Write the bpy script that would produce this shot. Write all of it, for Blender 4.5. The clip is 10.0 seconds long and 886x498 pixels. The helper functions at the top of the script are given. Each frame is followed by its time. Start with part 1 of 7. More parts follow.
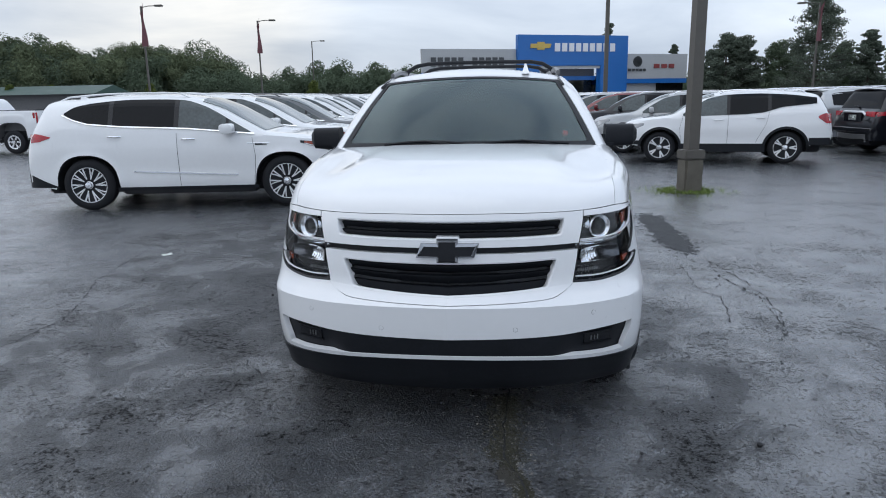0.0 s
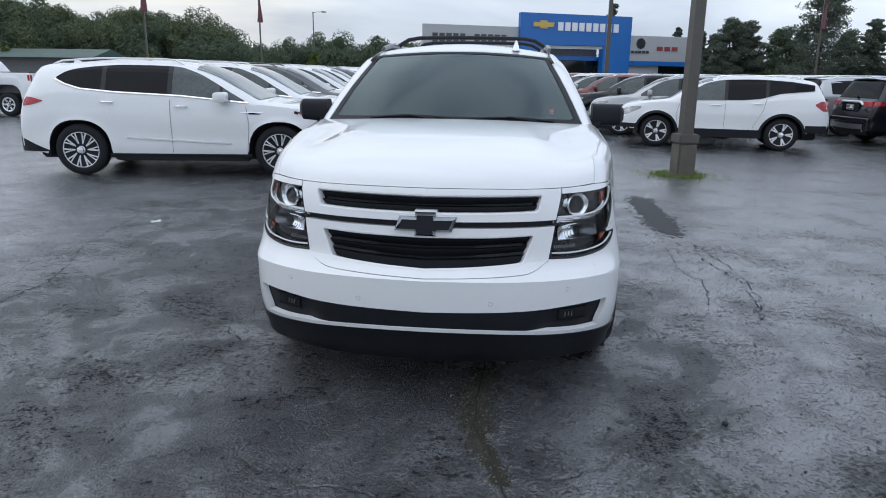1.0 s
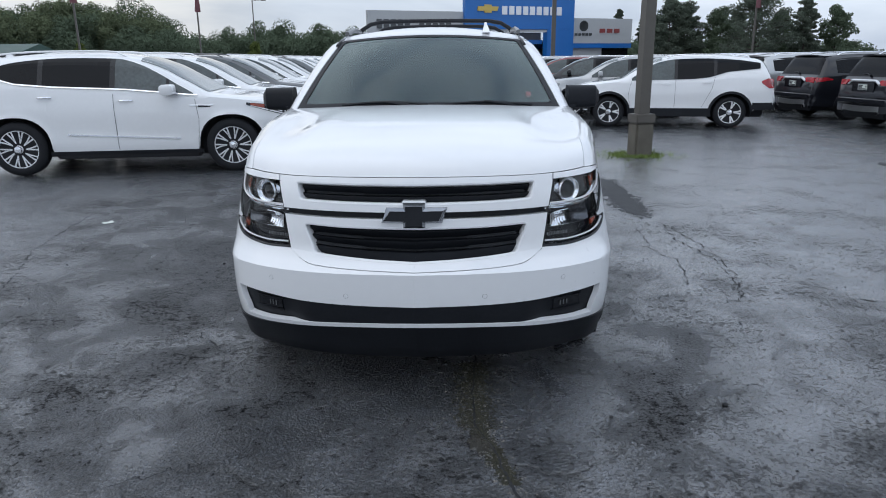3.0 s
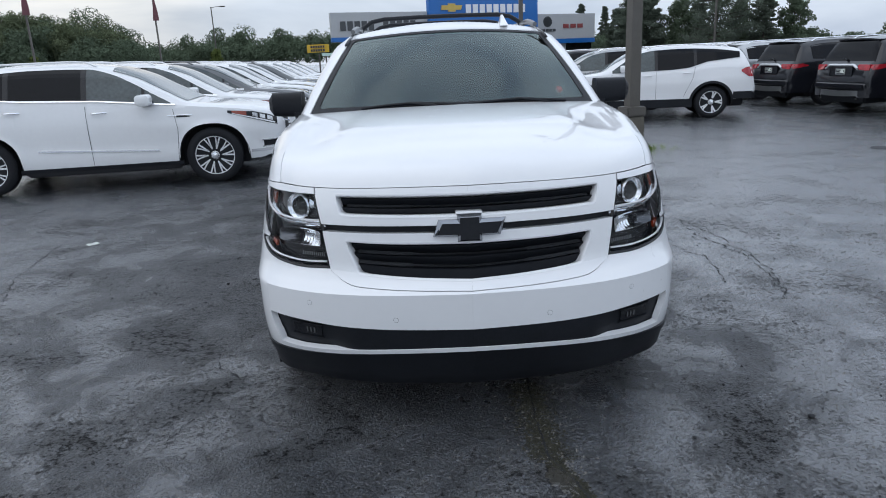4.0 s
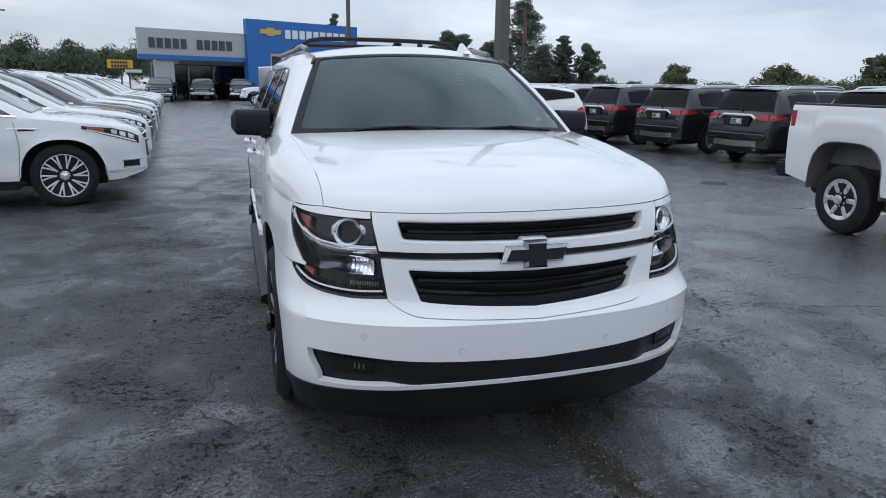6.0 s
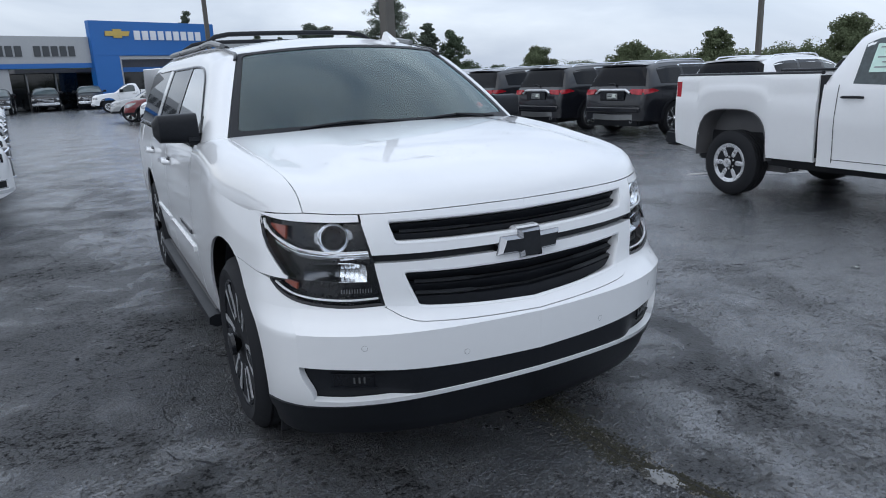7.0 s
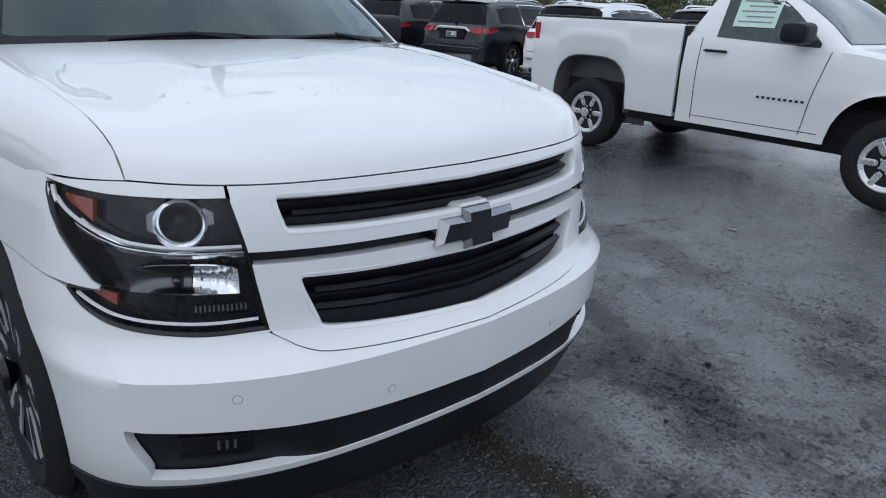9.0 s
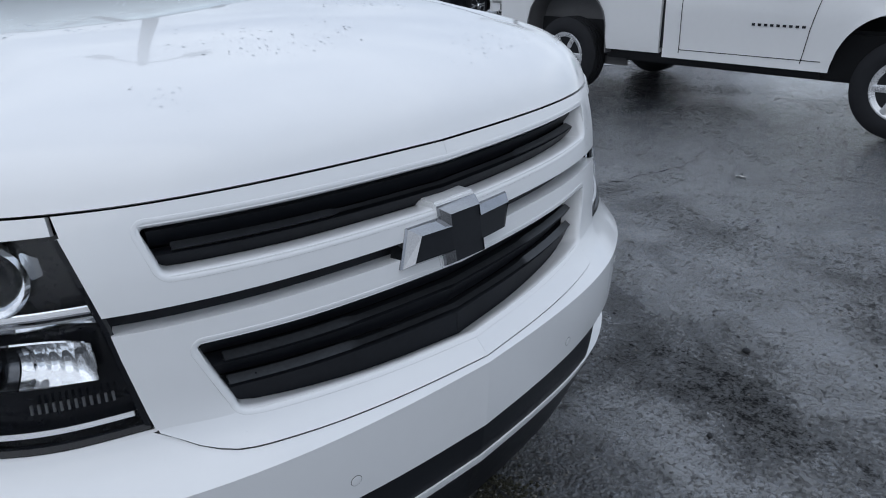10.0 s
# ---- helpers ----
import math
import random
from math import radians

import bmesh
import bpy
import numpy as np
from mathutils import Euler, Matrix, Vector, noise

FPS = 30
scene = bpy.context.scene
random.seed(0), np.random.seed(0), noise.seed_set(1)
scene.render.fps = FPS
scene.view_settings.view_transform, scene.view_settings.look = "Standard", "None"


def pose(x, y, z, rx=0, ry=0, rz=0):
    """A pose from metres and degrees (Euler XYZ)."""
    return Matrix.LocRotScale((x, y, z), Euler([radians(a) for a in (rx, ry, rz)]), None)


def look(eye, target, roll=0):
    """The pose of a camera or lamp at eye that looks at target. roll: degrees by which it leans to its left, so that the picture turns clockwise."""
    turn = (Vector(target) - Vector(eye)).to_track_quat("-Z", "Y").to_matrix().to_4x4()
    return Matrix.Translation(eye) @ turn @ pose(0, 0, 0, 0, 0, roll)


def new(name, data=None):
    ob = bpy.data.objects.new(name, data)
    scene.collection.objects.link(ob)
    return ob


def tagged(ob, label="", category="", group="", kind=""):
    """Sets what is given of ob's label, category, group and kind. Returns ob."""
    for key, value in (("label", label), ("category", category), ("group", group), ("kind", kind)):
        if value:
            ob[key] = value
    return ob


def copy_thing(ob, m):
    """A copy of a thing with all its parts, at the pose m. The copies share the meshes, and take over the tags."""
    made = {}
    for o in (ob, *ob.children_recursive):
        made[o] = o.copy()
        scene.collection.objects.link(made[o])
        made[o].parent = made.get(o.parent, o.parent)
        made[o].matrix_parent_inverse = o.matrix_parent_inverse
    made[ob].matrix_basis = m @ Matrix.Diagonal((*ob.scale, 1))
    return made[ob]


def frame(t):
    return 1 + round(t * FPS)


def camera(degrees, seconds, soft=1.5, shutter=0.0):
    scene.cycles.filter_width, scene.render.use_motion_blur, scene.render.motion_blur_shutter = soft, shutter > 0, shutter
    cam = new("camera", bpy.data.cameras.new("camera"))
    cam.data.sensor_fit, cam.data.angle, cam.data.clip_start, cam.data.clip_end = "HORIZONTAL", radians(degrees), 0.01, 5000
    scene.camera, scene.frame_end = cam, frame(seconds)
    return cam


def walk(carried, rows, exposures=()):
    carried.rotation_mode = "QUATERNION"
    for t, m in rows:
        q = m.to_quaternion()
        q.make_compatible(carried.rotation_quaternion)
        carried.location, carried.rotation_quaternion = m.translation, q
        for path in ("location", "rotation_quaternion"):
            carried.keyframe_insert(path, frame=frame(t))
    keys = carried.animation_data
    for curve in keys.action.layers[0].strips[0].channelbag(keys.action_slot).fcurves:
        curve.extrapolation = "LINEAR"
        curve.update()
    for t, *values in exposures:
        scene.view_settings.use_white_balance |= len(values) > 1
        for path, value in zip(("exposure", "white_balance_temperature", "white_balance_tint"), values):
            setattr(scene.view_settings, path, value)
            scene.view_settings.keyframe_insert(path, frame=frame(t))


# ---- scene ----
cam = camera(65.9, 10.0, soft=1.0)
PATH = [
    (0, (0.325, -3.082, 1.658), (0.116, -1.142, 1.22), -1.1),
    (0.5, (0.346, -3.104, 1.671), (0.103, -1.176, 1.195), -0.7),
    (1, (0.419, -3.11, 1.646), (0.222, -1.184, 1.144), 0.8),
    (1.5, (0.555, -3.104, 1.675), (0.296, -1.182, 1.187), -2.4),
    (2, (0.519, -3.061, 1.645), (0.296, -1.15, 1.096), -2.5),
    (3.3, (0.119, -2.906, 1.621), (0.089, -0.974, 1.102), -0.5),
    (3.5, (0.053, -2.833, 1.614), (0.031, -0.892, 1.133), -0.7),
    (4, (-0.157, -2.658, 1.615), (-0.128, -0.732, 1.076), -2.6),
    (4.5, (-0.433, -2.616, 1.615), (-0.218, -0.682, 1.152), 0.0),
    (5, (-0.683, -2.574, 1.617), (-0.307, -0.66, 1.175), 2.4),
    (5.5, (-0.94, -2.423, 1.588), (-0.41, -0.543, 1.158), 1.4),
    (5.7, (-1.034, -2.408, 1.597), (-0.512, -0.534, 1.133), 0.6),
    (6.8, (-1.488, -2.196, 1.601), (-0.635, -0.445, 1.144), -0.2),
    (7, (-1.534, -2.088, 1.594), (-0.644, -0.367, 1.097), -2.5),
    (7.5, (-1.619, -1.874, 1.58), (-0.614, -0.246, 0.998), -0.4),
    (8, (-1.659, -1.681, 1.554), (-0.507, -0.18, 0.909), 0.3),
    (8.5, (-1.503, -1.433, 1.508), (-0.215, -0.035, 0.885), 1.9),
    (9, (-1.322, -1.157, 1.504), (-0.033, 0.216, 0.833), 2.5),
    (9.5, (-1.182, -0.914, 1.462), (0.144, 0.363, 0.681), 1.6),
    (10, (-0.901, -0.733, 1.421), (0.398, 0.564, 0.627), -1.2),
]
walk(cam, [(t, look(eye, target, roll)) for t, eye, target, roll in PATH],
     exposures=[(0, 0.05), (1.5, 0.09), (2, 0.06), (3.5, 0.08), (4.5, 0.04), (5.5, -0.06), (7, 0.03), (8.5, -0.04), (10, -0.2)])

# ---- light: an overcast evening sky over a wet lot ----
world = bpy.data.worlds.new("overcast_sky")
scene.world = world
world.use_nodes = True
wn, wl = world.node_tree.nodes, world.node_tree.links
wn.clear()
w_out = wn.new("ShaderNodeOutputWorld")
w_bg = wn.new("ShaderNodeBackground")
w_sky = wn.new("ShaderNodeTexSky")
w_sky.sky_type = "NISHITA"
w_sky.sun_disc = False
w_sky.sun_elevation = radians(38)
w_sky.sun_rotation = radians(-60)
w_co = wn.new("ShaderNodeTexCoord")
w_map = wn.new("ShaderNodeMapping")
w_map.inputs["Scale"].default_value = (1.0, 1.0, 3.6)
w_noise = wn.new("ShaderNodeTexNoise")
w_noise.inputs["Scale"].default_value = 2.1
w_noise.inputs["Detail"].default_value = 6.0
w_noise.inputs["Roughness"].default_value = 0.52
w_noise.inputs["Distortion"].default_value = 0.4
w_ramp = wn.new("ShaderNodeValToRGB")
w_ramp.color_ramp.elements[0].position, w_ramp.color_ramp.elements[0].color = 0.32, (5.2, 6.2, 7.95, 1)
w_ramp.color_ramp.elements[1].position, w_ramp.color_ramp.elements[1].color = 0.72, (11.2, 12.2, 13.6, 1)
w_mix = wn.new("ShaderNodeMixRGB")
w_mix.inputs[0].default_value = 0.86
wl.new(w_co.outputs["Generated"], w_map.inputs["Vector"])
wl.new(w_map.outputs["Vector"], w_noise.inputs["Vector"])
wl.new(w_noise.outputs["Fac"], w_ramp.inputs["Fac"])
wl.new(w_sky.outputs["Color"], w_mix.inputs[1])
wl.new(w_ramp.outputs["Color"], w_mix.inputs[2])
w_sep = wn.new("ShaderNodeSeparateXYZ")
w_lift = wn.new("ShaderNodeMapRange")
w_lift.inputs["From Min"].default_value, w_lift.inputs["From Max"].default_value = 0.0, 1.0
w_lift.inputs["To Min"].default_value, w_lift.inputs["To Max"].default_value = 0.82, 1.32
w_gain = wn.new("ShaderNodeVectorMath")
w_gain.operation = "SCALE"
wl.new(w_co.outputs["Generated"], w_sep.inputs[0])
wl.new(w_sep.outputs["Z"], w_lift.inputs["Value"])
wl.new(w_mix.outputs["Color"], w_gain.inputs[0])
wl.new(w_lift.outputs[0], w_gain.inputs["Scale"])
wl.new(w_gain.outputs[0], w_bg.inputs["Color"])
wl.new(w_bg.outputs["Background"], w_out.inputs["Surface"])
w_bg.inputs["Strength"].default_value = 0.1
w_dot = wn.new("ShaderNodeVectorMath")
w_dot.operation = "DOT_PRODUCT"
w_dot.inputs[1].default_value = Vector((-0.44, 0.88, 0.15)).normalized()
w_near = wn.new("ShaderNodeMapRange")
w_near.interpolation_type = "SMOOTHSTEP"
w_near.inputs["From Min"].default_value, w_near.inputs["From Max"].default_value = 0.965, 1.0
w_warm = wn.new("ShaderNodeMixRGB")
w_warm.blend_type = "MULTIPLY"
w_warm.inputs[2].default_value = (1.36, 1.18, 0.96, 1)
w_amt = wn.new("ShaderNodeMath")
w_amt.operation = "MULTIPLY"
wl.new(w_co.outputs["Generated"], w_dot.inputs[0])
wl.new(w_dot.outputs["Value"], w_near.inputs["Value"])
wl.new(w_near.outputs[0], w_amt.inputs[0])
wl.new(w_noise.outputs["Fac"], w_amt.inputs[1])
wl.new(w_amt.outputs[0], w_warm.inputs[0])
wl.new(w_mix.outputs["Color"], w_warm.inputs[1])
wl.new(w_warm.outputs["Color"], w_gain.inputs[0])
# The clouds thin out to both sides of the lane
w_thin = wn.new("ShaderNodeMath")
w_thin.operation = "MULTIPLY_ADD"
w_thin.inputs[1].default_value, w_thin.inputs[2].default_value = 0.22, 0.93
w_abs = wn.new("ShaderNodeMath")
w_abs.operation = "ABSOLUTE"
w_both = wn.new("ShaderNodeMath")
w_both.operation = "MULTIPLY"
w_shift = wn.new("ShaderNodeMath")
w_shift.operation = "ADD"
w_shift.inputs[1].default_value = 0.35
wl.new(w_sep.outputs["X"], w_shift.inputs[0])
wl.new(w_shift.outputs[0], w_abs.inputs[0])
wl.new(w_abs.outputs[0], w_thin.inputs[0])
wl.new(w_thin.outputs[0], w_both.inputs[0])
wl.new(w_lift.outputs[0], w_both.inputs[1])
wl.new(w_both.outputs[0], w_gain.inputs["Scale"])

sun_lamp = new("sun", bpy.data.lights.new("sun", "SUN"))
sun_lamp.data.energy = 0.6
sun_lamp.data.angle = radians(80)
sun_lamp.data.specular_factor = 0.3
sun_lamp.data.color = (1.0, 0.97, 0.92)
sun_lamp.matrix_world = look((-30, -20, 45), (0, 0, 0))


# ---- materials ----
def material(name, color, rough=0.5, metal=0.0, vary=0.12, scale=6.0, bump=0.0, bump_scale=80.0, coat=0.0, rough_vary=0.1, spec=0.5):
    """A surface with two scales of variation in colour and gloss, and a fine relief."""
    m = bpy.data.materials.new(name)
    m.use_nodes = True
    n, l = m.node_tree.nodes, m.node_tree.links
    b = n["Principled BSDF"]
    b.inputs["Metallic"].default_value = metal
    b.inputs["Coat Weight"].default_value = coat
    b.inputs["Coat Roughness"].default_value = 0.03
    b.inputs["Specular IOR Level"].default_value = spec
    co = n.new("ShaderNodeTexCoord")
    big, small = n.new("ShaderNodeTexNoise"), n.new("ShaderNodeTexNoise")
    big.inputs["Scale"].default_value, big.inputs["Detail"].default_value = scale, 3.0
    small.inputs["Scale"].default_value, small.inputs["Detail"].default_value = scale * 14, 2.0
    l.new(co.outputs["Object"], big.inputs["Vector"])
    l.new(co.outputs["Object"], small.inputs["Vector"])
    add = n.new("ShaderNodeMath")
    add.operation = "ADD"
    l.new(big.outputs["Fac"], add.inputs[0])
    l.new(small.outputs["Fac"], add.inputs[1])
    ramp = n.new("ShaderNodeMapRange")
    ramp.inputs["From Min"].default_value, ramp.inputs["From Max"].default_value = 0.6, 1.4
    ramp.inputs["To Min"].default_value, ramp.inputs["To Max"].default_value = 1 - vary, 1 + vary
    l.new(add.outputs[0], ramp.inputs["Value"])
    mul = n.new("ShaderNodeVectorMath")
    mul.operation = "SCALE"
    mul.inputs[0].default_value = color
    l.new(ramp.outputs[0], mul.inputs["Scale"])
    l.new(mul.outputs[0], b.inputs["Base Color"])
    rr = n.new("ShaderNodeMapRange")
    rr.inputs["From Min"].default_value, rr.inputs["From Max"].default_value = 0.6, 1.4
    rr.inputs["To Min"].default_value, rr.inputs["To Max"].default_value = max(0.0, rough * (1 - rough_vary)), rough * (1 + rough_vary)
    l.new(add.outputs[0], rr.inputs["Value"])
    l.new(rr.outputs[0], b.inputs["Roughness"])
    if bump:
        fine, bp = n.new("ShaderNodeTexNoise"), n.new("ShaderNodeBump")
        fine.inputs["Scale"].default_value, fine.inputs["Detail"].default_value = bump_scale, 3.0
        l.new(co.outputs["Object"], fine.inputs["Vector"])
        l.new(fine.outputs["Fac"], bp.inputs["Height"])
        bp.inputs["Strength"].default_value, bp.inputs["Distance"].default_value = bump, 0.01
        l.new(bp.outputs["Normal"], b.inputs["Normal"])
    return m


def glass(name, color, rough=0.02, gain=1.0, base=0.0, sheen=(1, 1, 1)):
    """Window or lamp glass: clear or tinted."""
    m = bpy.data.materials.new(name)
    m.use_nodes = True
    n, l = m.node_tree.nodes, m.node_tree.links
    n.clear()
    out, mix = n.new("ShaderNodeOutputMaterial"), n.new("ShaderNodeMixShader")
    tr, gl = n.new("ShaderNodeBsdfTransparent"), n.new("ShaderNodeBsdfGlossy")
    fr = n.new("ShaderNodeFresnel")
    fr.inputs["IOR"].default_value = 1.52
    tr.inputs["Color"].default_value = (*color, 1)
    gl.inputs["Roughness"].default_value = rough
    gl.inputs["Color"].default_value = (*sheen, 1)
    sc = n.new("ShaderNodeMath")
    sc.operation = "MULTIPLY_ADD"
    sc.inputs[1].default_value, sc.inputs[2].default_value = gain, base
    l.new(fr.outputs[0], sc.inputs[0])
    l.new(sc.outputs[0], mix.inputs[0])
    l.new(tr.outputs[0], mix.inputs[1])
    l.new(gl.outputs[0], mix.inputs[2])
    l.new(mix.outputs[0], out.inputs["Surface"])
    return m


def leaves(name, color, vary=0.45):
    """Thin foliage: part of the light passes through; each spray has its own tone."""
    m = bpy.data.materials.new(name)
    m.use_nodes = True
    n, l = m.node_tree.nodes, m.node_tree.links
    n.clear()
    out, mix = n.new("ShaderNodeOutputMaterial"), n.new("ShaderNodeMixShader")
    df, tl, geo = n.new("ShaderNodeBsdfDiffuse"), n.new("ShaderNodeBsdfTranslucent"), n.new("ShaderNodeNewGeometry")
    co, big = n.new("ShaderNodeTexCoord"), n.new("ShaderNodeTexNoise")
    big.inputs["Scale"].default_value = 0.35
    l.new(co.outputs["Object"], big.inputs["Vector"])
    add = n.new("ShaderNodeMath")
    add.operation = "ADD"
    l.new(geo.outputs["Random Per Island"], add.inputs[0])
    l.new(big.outputs["Fac"], add.inputs[1])
    mr = n.new("ShaderNodeMapRange")
    mr.inputs["From Min"].default_value, mr.inputs["From Max"].default_value = 0.3, 1.7
    mr.inputs["To Min"].default_value, mr.inputs["To Max"].default_value = 1 - vary, 1 + vary
    l.new(add.outputs[0], mr.inputs["Value"])
    sc = n.new("ShaderNodeVectorMath")
    sc.operation = "SCALE"
    sc.inputs[0].default_value = color
    l.new(mr.outputs[0], sc.inputs["Scale"])
    l.new(sc.outputs[0], df.inputs["Color"])
    l.new(sc.outputs[0], tl.inputs["Color"])
    mix.inputs[0].default_value = 0.25
    l.new(df.outputs[0], mix.inputs[1])
    l.new(tl.outputs[0], mix.inputs[2])
    l.new(mix.outputs[0], out.inputs["Surface"])
    return m


WHITE = material("white_car_paint", (0.755, 0.765, 0.78), 0.32, coat=1.0, vary=0.012, scale=1.5, rough_vary=0.15)
PEARL = material("pearl_white_paint", (0.76, 0.77, 0.78), 0.35, coat=1.0, vary=0.02, scale=1.5)
BLACKP = material("black_car_paint", (0.009, 0.010, 0.014), 0.3, spec=0.2, coat=0.8, vary=0.2, scale=2)
SILVER = material("silver_car_paint", (0.42, 0.43, 0.44), 0.35, metal=0.6, coat=1.0, vary=0.03, scale=2)
GREYP = material("grey_car_paint", (0.09, 0.095, 0.10), 0.3, metal=0.4, coat=1.0, vary=0.05, scale=2)
REDP = material("red_car_paint", (0.16, 0.012, 0.015), 0.3, coat=1.0, vary=0.08, scale=2)
BLACK = material("satin_black_plastic", (0.011, 0.0125, 0.016), 0.45, vary=0.25, scale=5, bump=0.05, bump_scale=400, spec=0.22)
GLOSSB = material("gloss_black_trim", (0.008, 0.009, 0.012), 0.16, vary=0.2, scale=5, spec=0.35)
DARK = material("dark_underside", (0.009, 0.010, 0.013), 0.8, vary=0.3, scale=4)
RUBBER = material("tyre_rubber", (0.015, 0.016, 0.019), 0.75, vary=0.25, scale=12, bump=0.2, bump_scale=150, spec=0.22)
CHROME = material("bright_chrome", (0.86, 0.87, 0.89), 0.10, metal=1.0, vary=0.04, scale=8)
ALLOY = material("machined_alloy", (0.52, 0.53, 0.54), 0.22, metal=1.0, vary=0.06, scale=9)
MACHINED = material("brushed_machined_face", (0.50, 0.51, 0.53), 0.34, metal=0.45, vary=0.06, scale=9)
EMBLEMRIM = material("dim_chrome", (0.30, 0.31, 0.33), 0.09, metal=1.0, vary=0.10, scale=25)
STEELW = material("painted_steel_wheel", (0.62, 0.63, 0.65), 0.28, metal=0.7, vary=0.06, scale=9)
GREYPL = material("grey_metal_trim", (0.22, 0.225, 0.23), 0.35, metal=0.8, vary=0.1, scale=6)
TINT = material("privacy_glass", (0.004, 0.005, 0.007), 0.03, vary=0.2, scale=1.2, spec=0.16)
TINT2 = material("clear_side_glass", (0.040, 0.054, 0.058), 0.03, vary=0.45, scale=1.6, spec=0.55, rough_vary=0.0)
WSHIELD = material("sky_lit_windscreen", (0.085, 0.11, 0.115), 0.03, vary=0.35, scale=1.6, spec=1.0, rough_vary=0.0)
WSGLASS = glass("windshield_glass", (0.55, 0.66, 0.66), 0.03, 1.2, 0.025, (0.86, 1.0, 1.0))
SIDEGLASS = glass("side_window_glass", (0.55, 0.62, 0.62), 0.02, 1.3, 0.16)
LENS = glass("headlamp_lens", (0.97, 0.98, 0.99), 0.01, 0.30, 0.0)
RIDGE = material("grey_satin_ridge", (0.045, 0.048, 0.053), 0.3, metal=0.5, vary=0.2, scale=8)
DROP = glass("rain_water", (0.93, 0.94, 0.95), 0.02, 1.2, 0.0)
# Chrome with shade put into its colour, for the low beam's outer side and bulb
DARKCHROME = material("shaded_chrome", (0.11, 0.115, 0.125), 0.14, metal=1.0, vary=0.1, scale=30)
BRIGHTRIM = material("bright_silver_rim", (0.70, 0.71, 0.73), 0.28, metal=0.4, vary=0.05, scale=9)
AMBER = material("amber_reflector", (0.26, 0.036, 0.012), 0.2, vary=0.2, scale=30, coat=0.6)
REDLENS = material("red_tail_lens", (0.36, 0.012, 0.022), 0.2, vary=0.65, scale=9, coat=0.6)
SATIN = material("satin_silver_trim", (0.62, 0.63, 0.65), 0.25, metal=0.35, vary=0.08, scale=12)
LAMPW = material("pale_light_guide", (0.80, 0.80, 0.82), 0.25, vary=0.04, scale=20)
TRIMGREY = material("interior_grey", (0.075, 0.075, 0.075), 0.7, vary=0.2, scale=5, bump=0.1, bump_scale=200)
LEATHER = material("pale_grey_leather", (0.16, 0.155, 0.15), 0.5, vary=0.15, scale=6, bump=0.1, bump_scale=120)
PAPER = material("printed_paper", (0.62, 0.66, 0.62), 0.7, vary=0.05, scale=10)
PAPERG = material("pale_green_sticker", (0.52, 0.70, 0.63), 0.6, vary=0.1, scale=12)
PAPERR = material("red_paper_tab", (0.5, 0.06, 0.05), 0.6, vary=0.1, scale=12)
INKBAR = material("dark_print", (0.05, 0.055, 0.06), 0.6, vary=0.1, scale=10)
BADGE = material("dark_chrome_badge", (0.10, 0.10, 0.11), 0.25, metal=0.9, vary=0.1, scale=20)

LENSDARK = material("headlamp_with_dark_housing", (0.30, 0.31, 0.32), 0.08, vary=0.75, scale=7, coat=1.0, metal=0.5)
GREYPL2 = material("bare_grey_liner", (0.12, 0.12, 0.125), 0.6, vary=0.2, scale=6)


# ---- mesh helpers ----
def part(name, bm, mat, parent=None, label="", smooth=True, kind=""):
    me = bpy.data.meshes.new(name)
    bm.normal_update()
    bm.to_mesh(me)
    bm.free()
    if smooth:
        me.shade_smooth()
        me.set_sharp_from_angle(angle=radians(38))
    for mm in mat if isinstance(mat, (list, tuple)) else [mat]:
        me.materials.append(mm)
    ob = new(name, me)
    ob.parent = parent
    return tagged(ob, label, kind=kind)


def root(name, label, category, group="", kind=""):
    return tagged(new(name), label, category, group, kind)


def curve(*pts):
    """A smooth monotone curve through (x, y) pairs, as a function."""
    xs, ys = np.array([p[0] for p in pts], float), np.array([p[1] for p in pts], float)
    h, d = np.diff(xs), np.diff(ys) / np.diff(xs)
    m = np.zeros(len(xs))
    m[0], m[-1] = d[0], d[-1]
    for i in range(1, len(xs) - 1):
        if d[i - 1] * d[i] > 0:
            m[i] = (h[i - 1] + h[i]) / (h[i - 1] / d[i] + h[i] / d[i - 1])

    def f(x):
        x = float(min(max(x, xs[0]), xs[-1]))
        i = min(max(int(np.searchsorted(xs, x)) - 1, 0), len(h) - 1)
        t = (x - xs[i]) / h[i]
        return float(ys[i] * (2 * t**3 - 3 * t**2 + 1) + ys[i + 1] * (3 * t**2 - 2 * t**3) + h[i] * (m[i] * (t**3 - 2 * t**2 + t) + m[i + 1] * (t**3 - t**2)))
    return f


def line(*pts):
    """A broken line through (x, y) pairs, as a function."""
    xs, ys = [p[0] for p in pts], [p[1] for p in pts]
    return lambda x: float(np.interp(x, xs, ys))


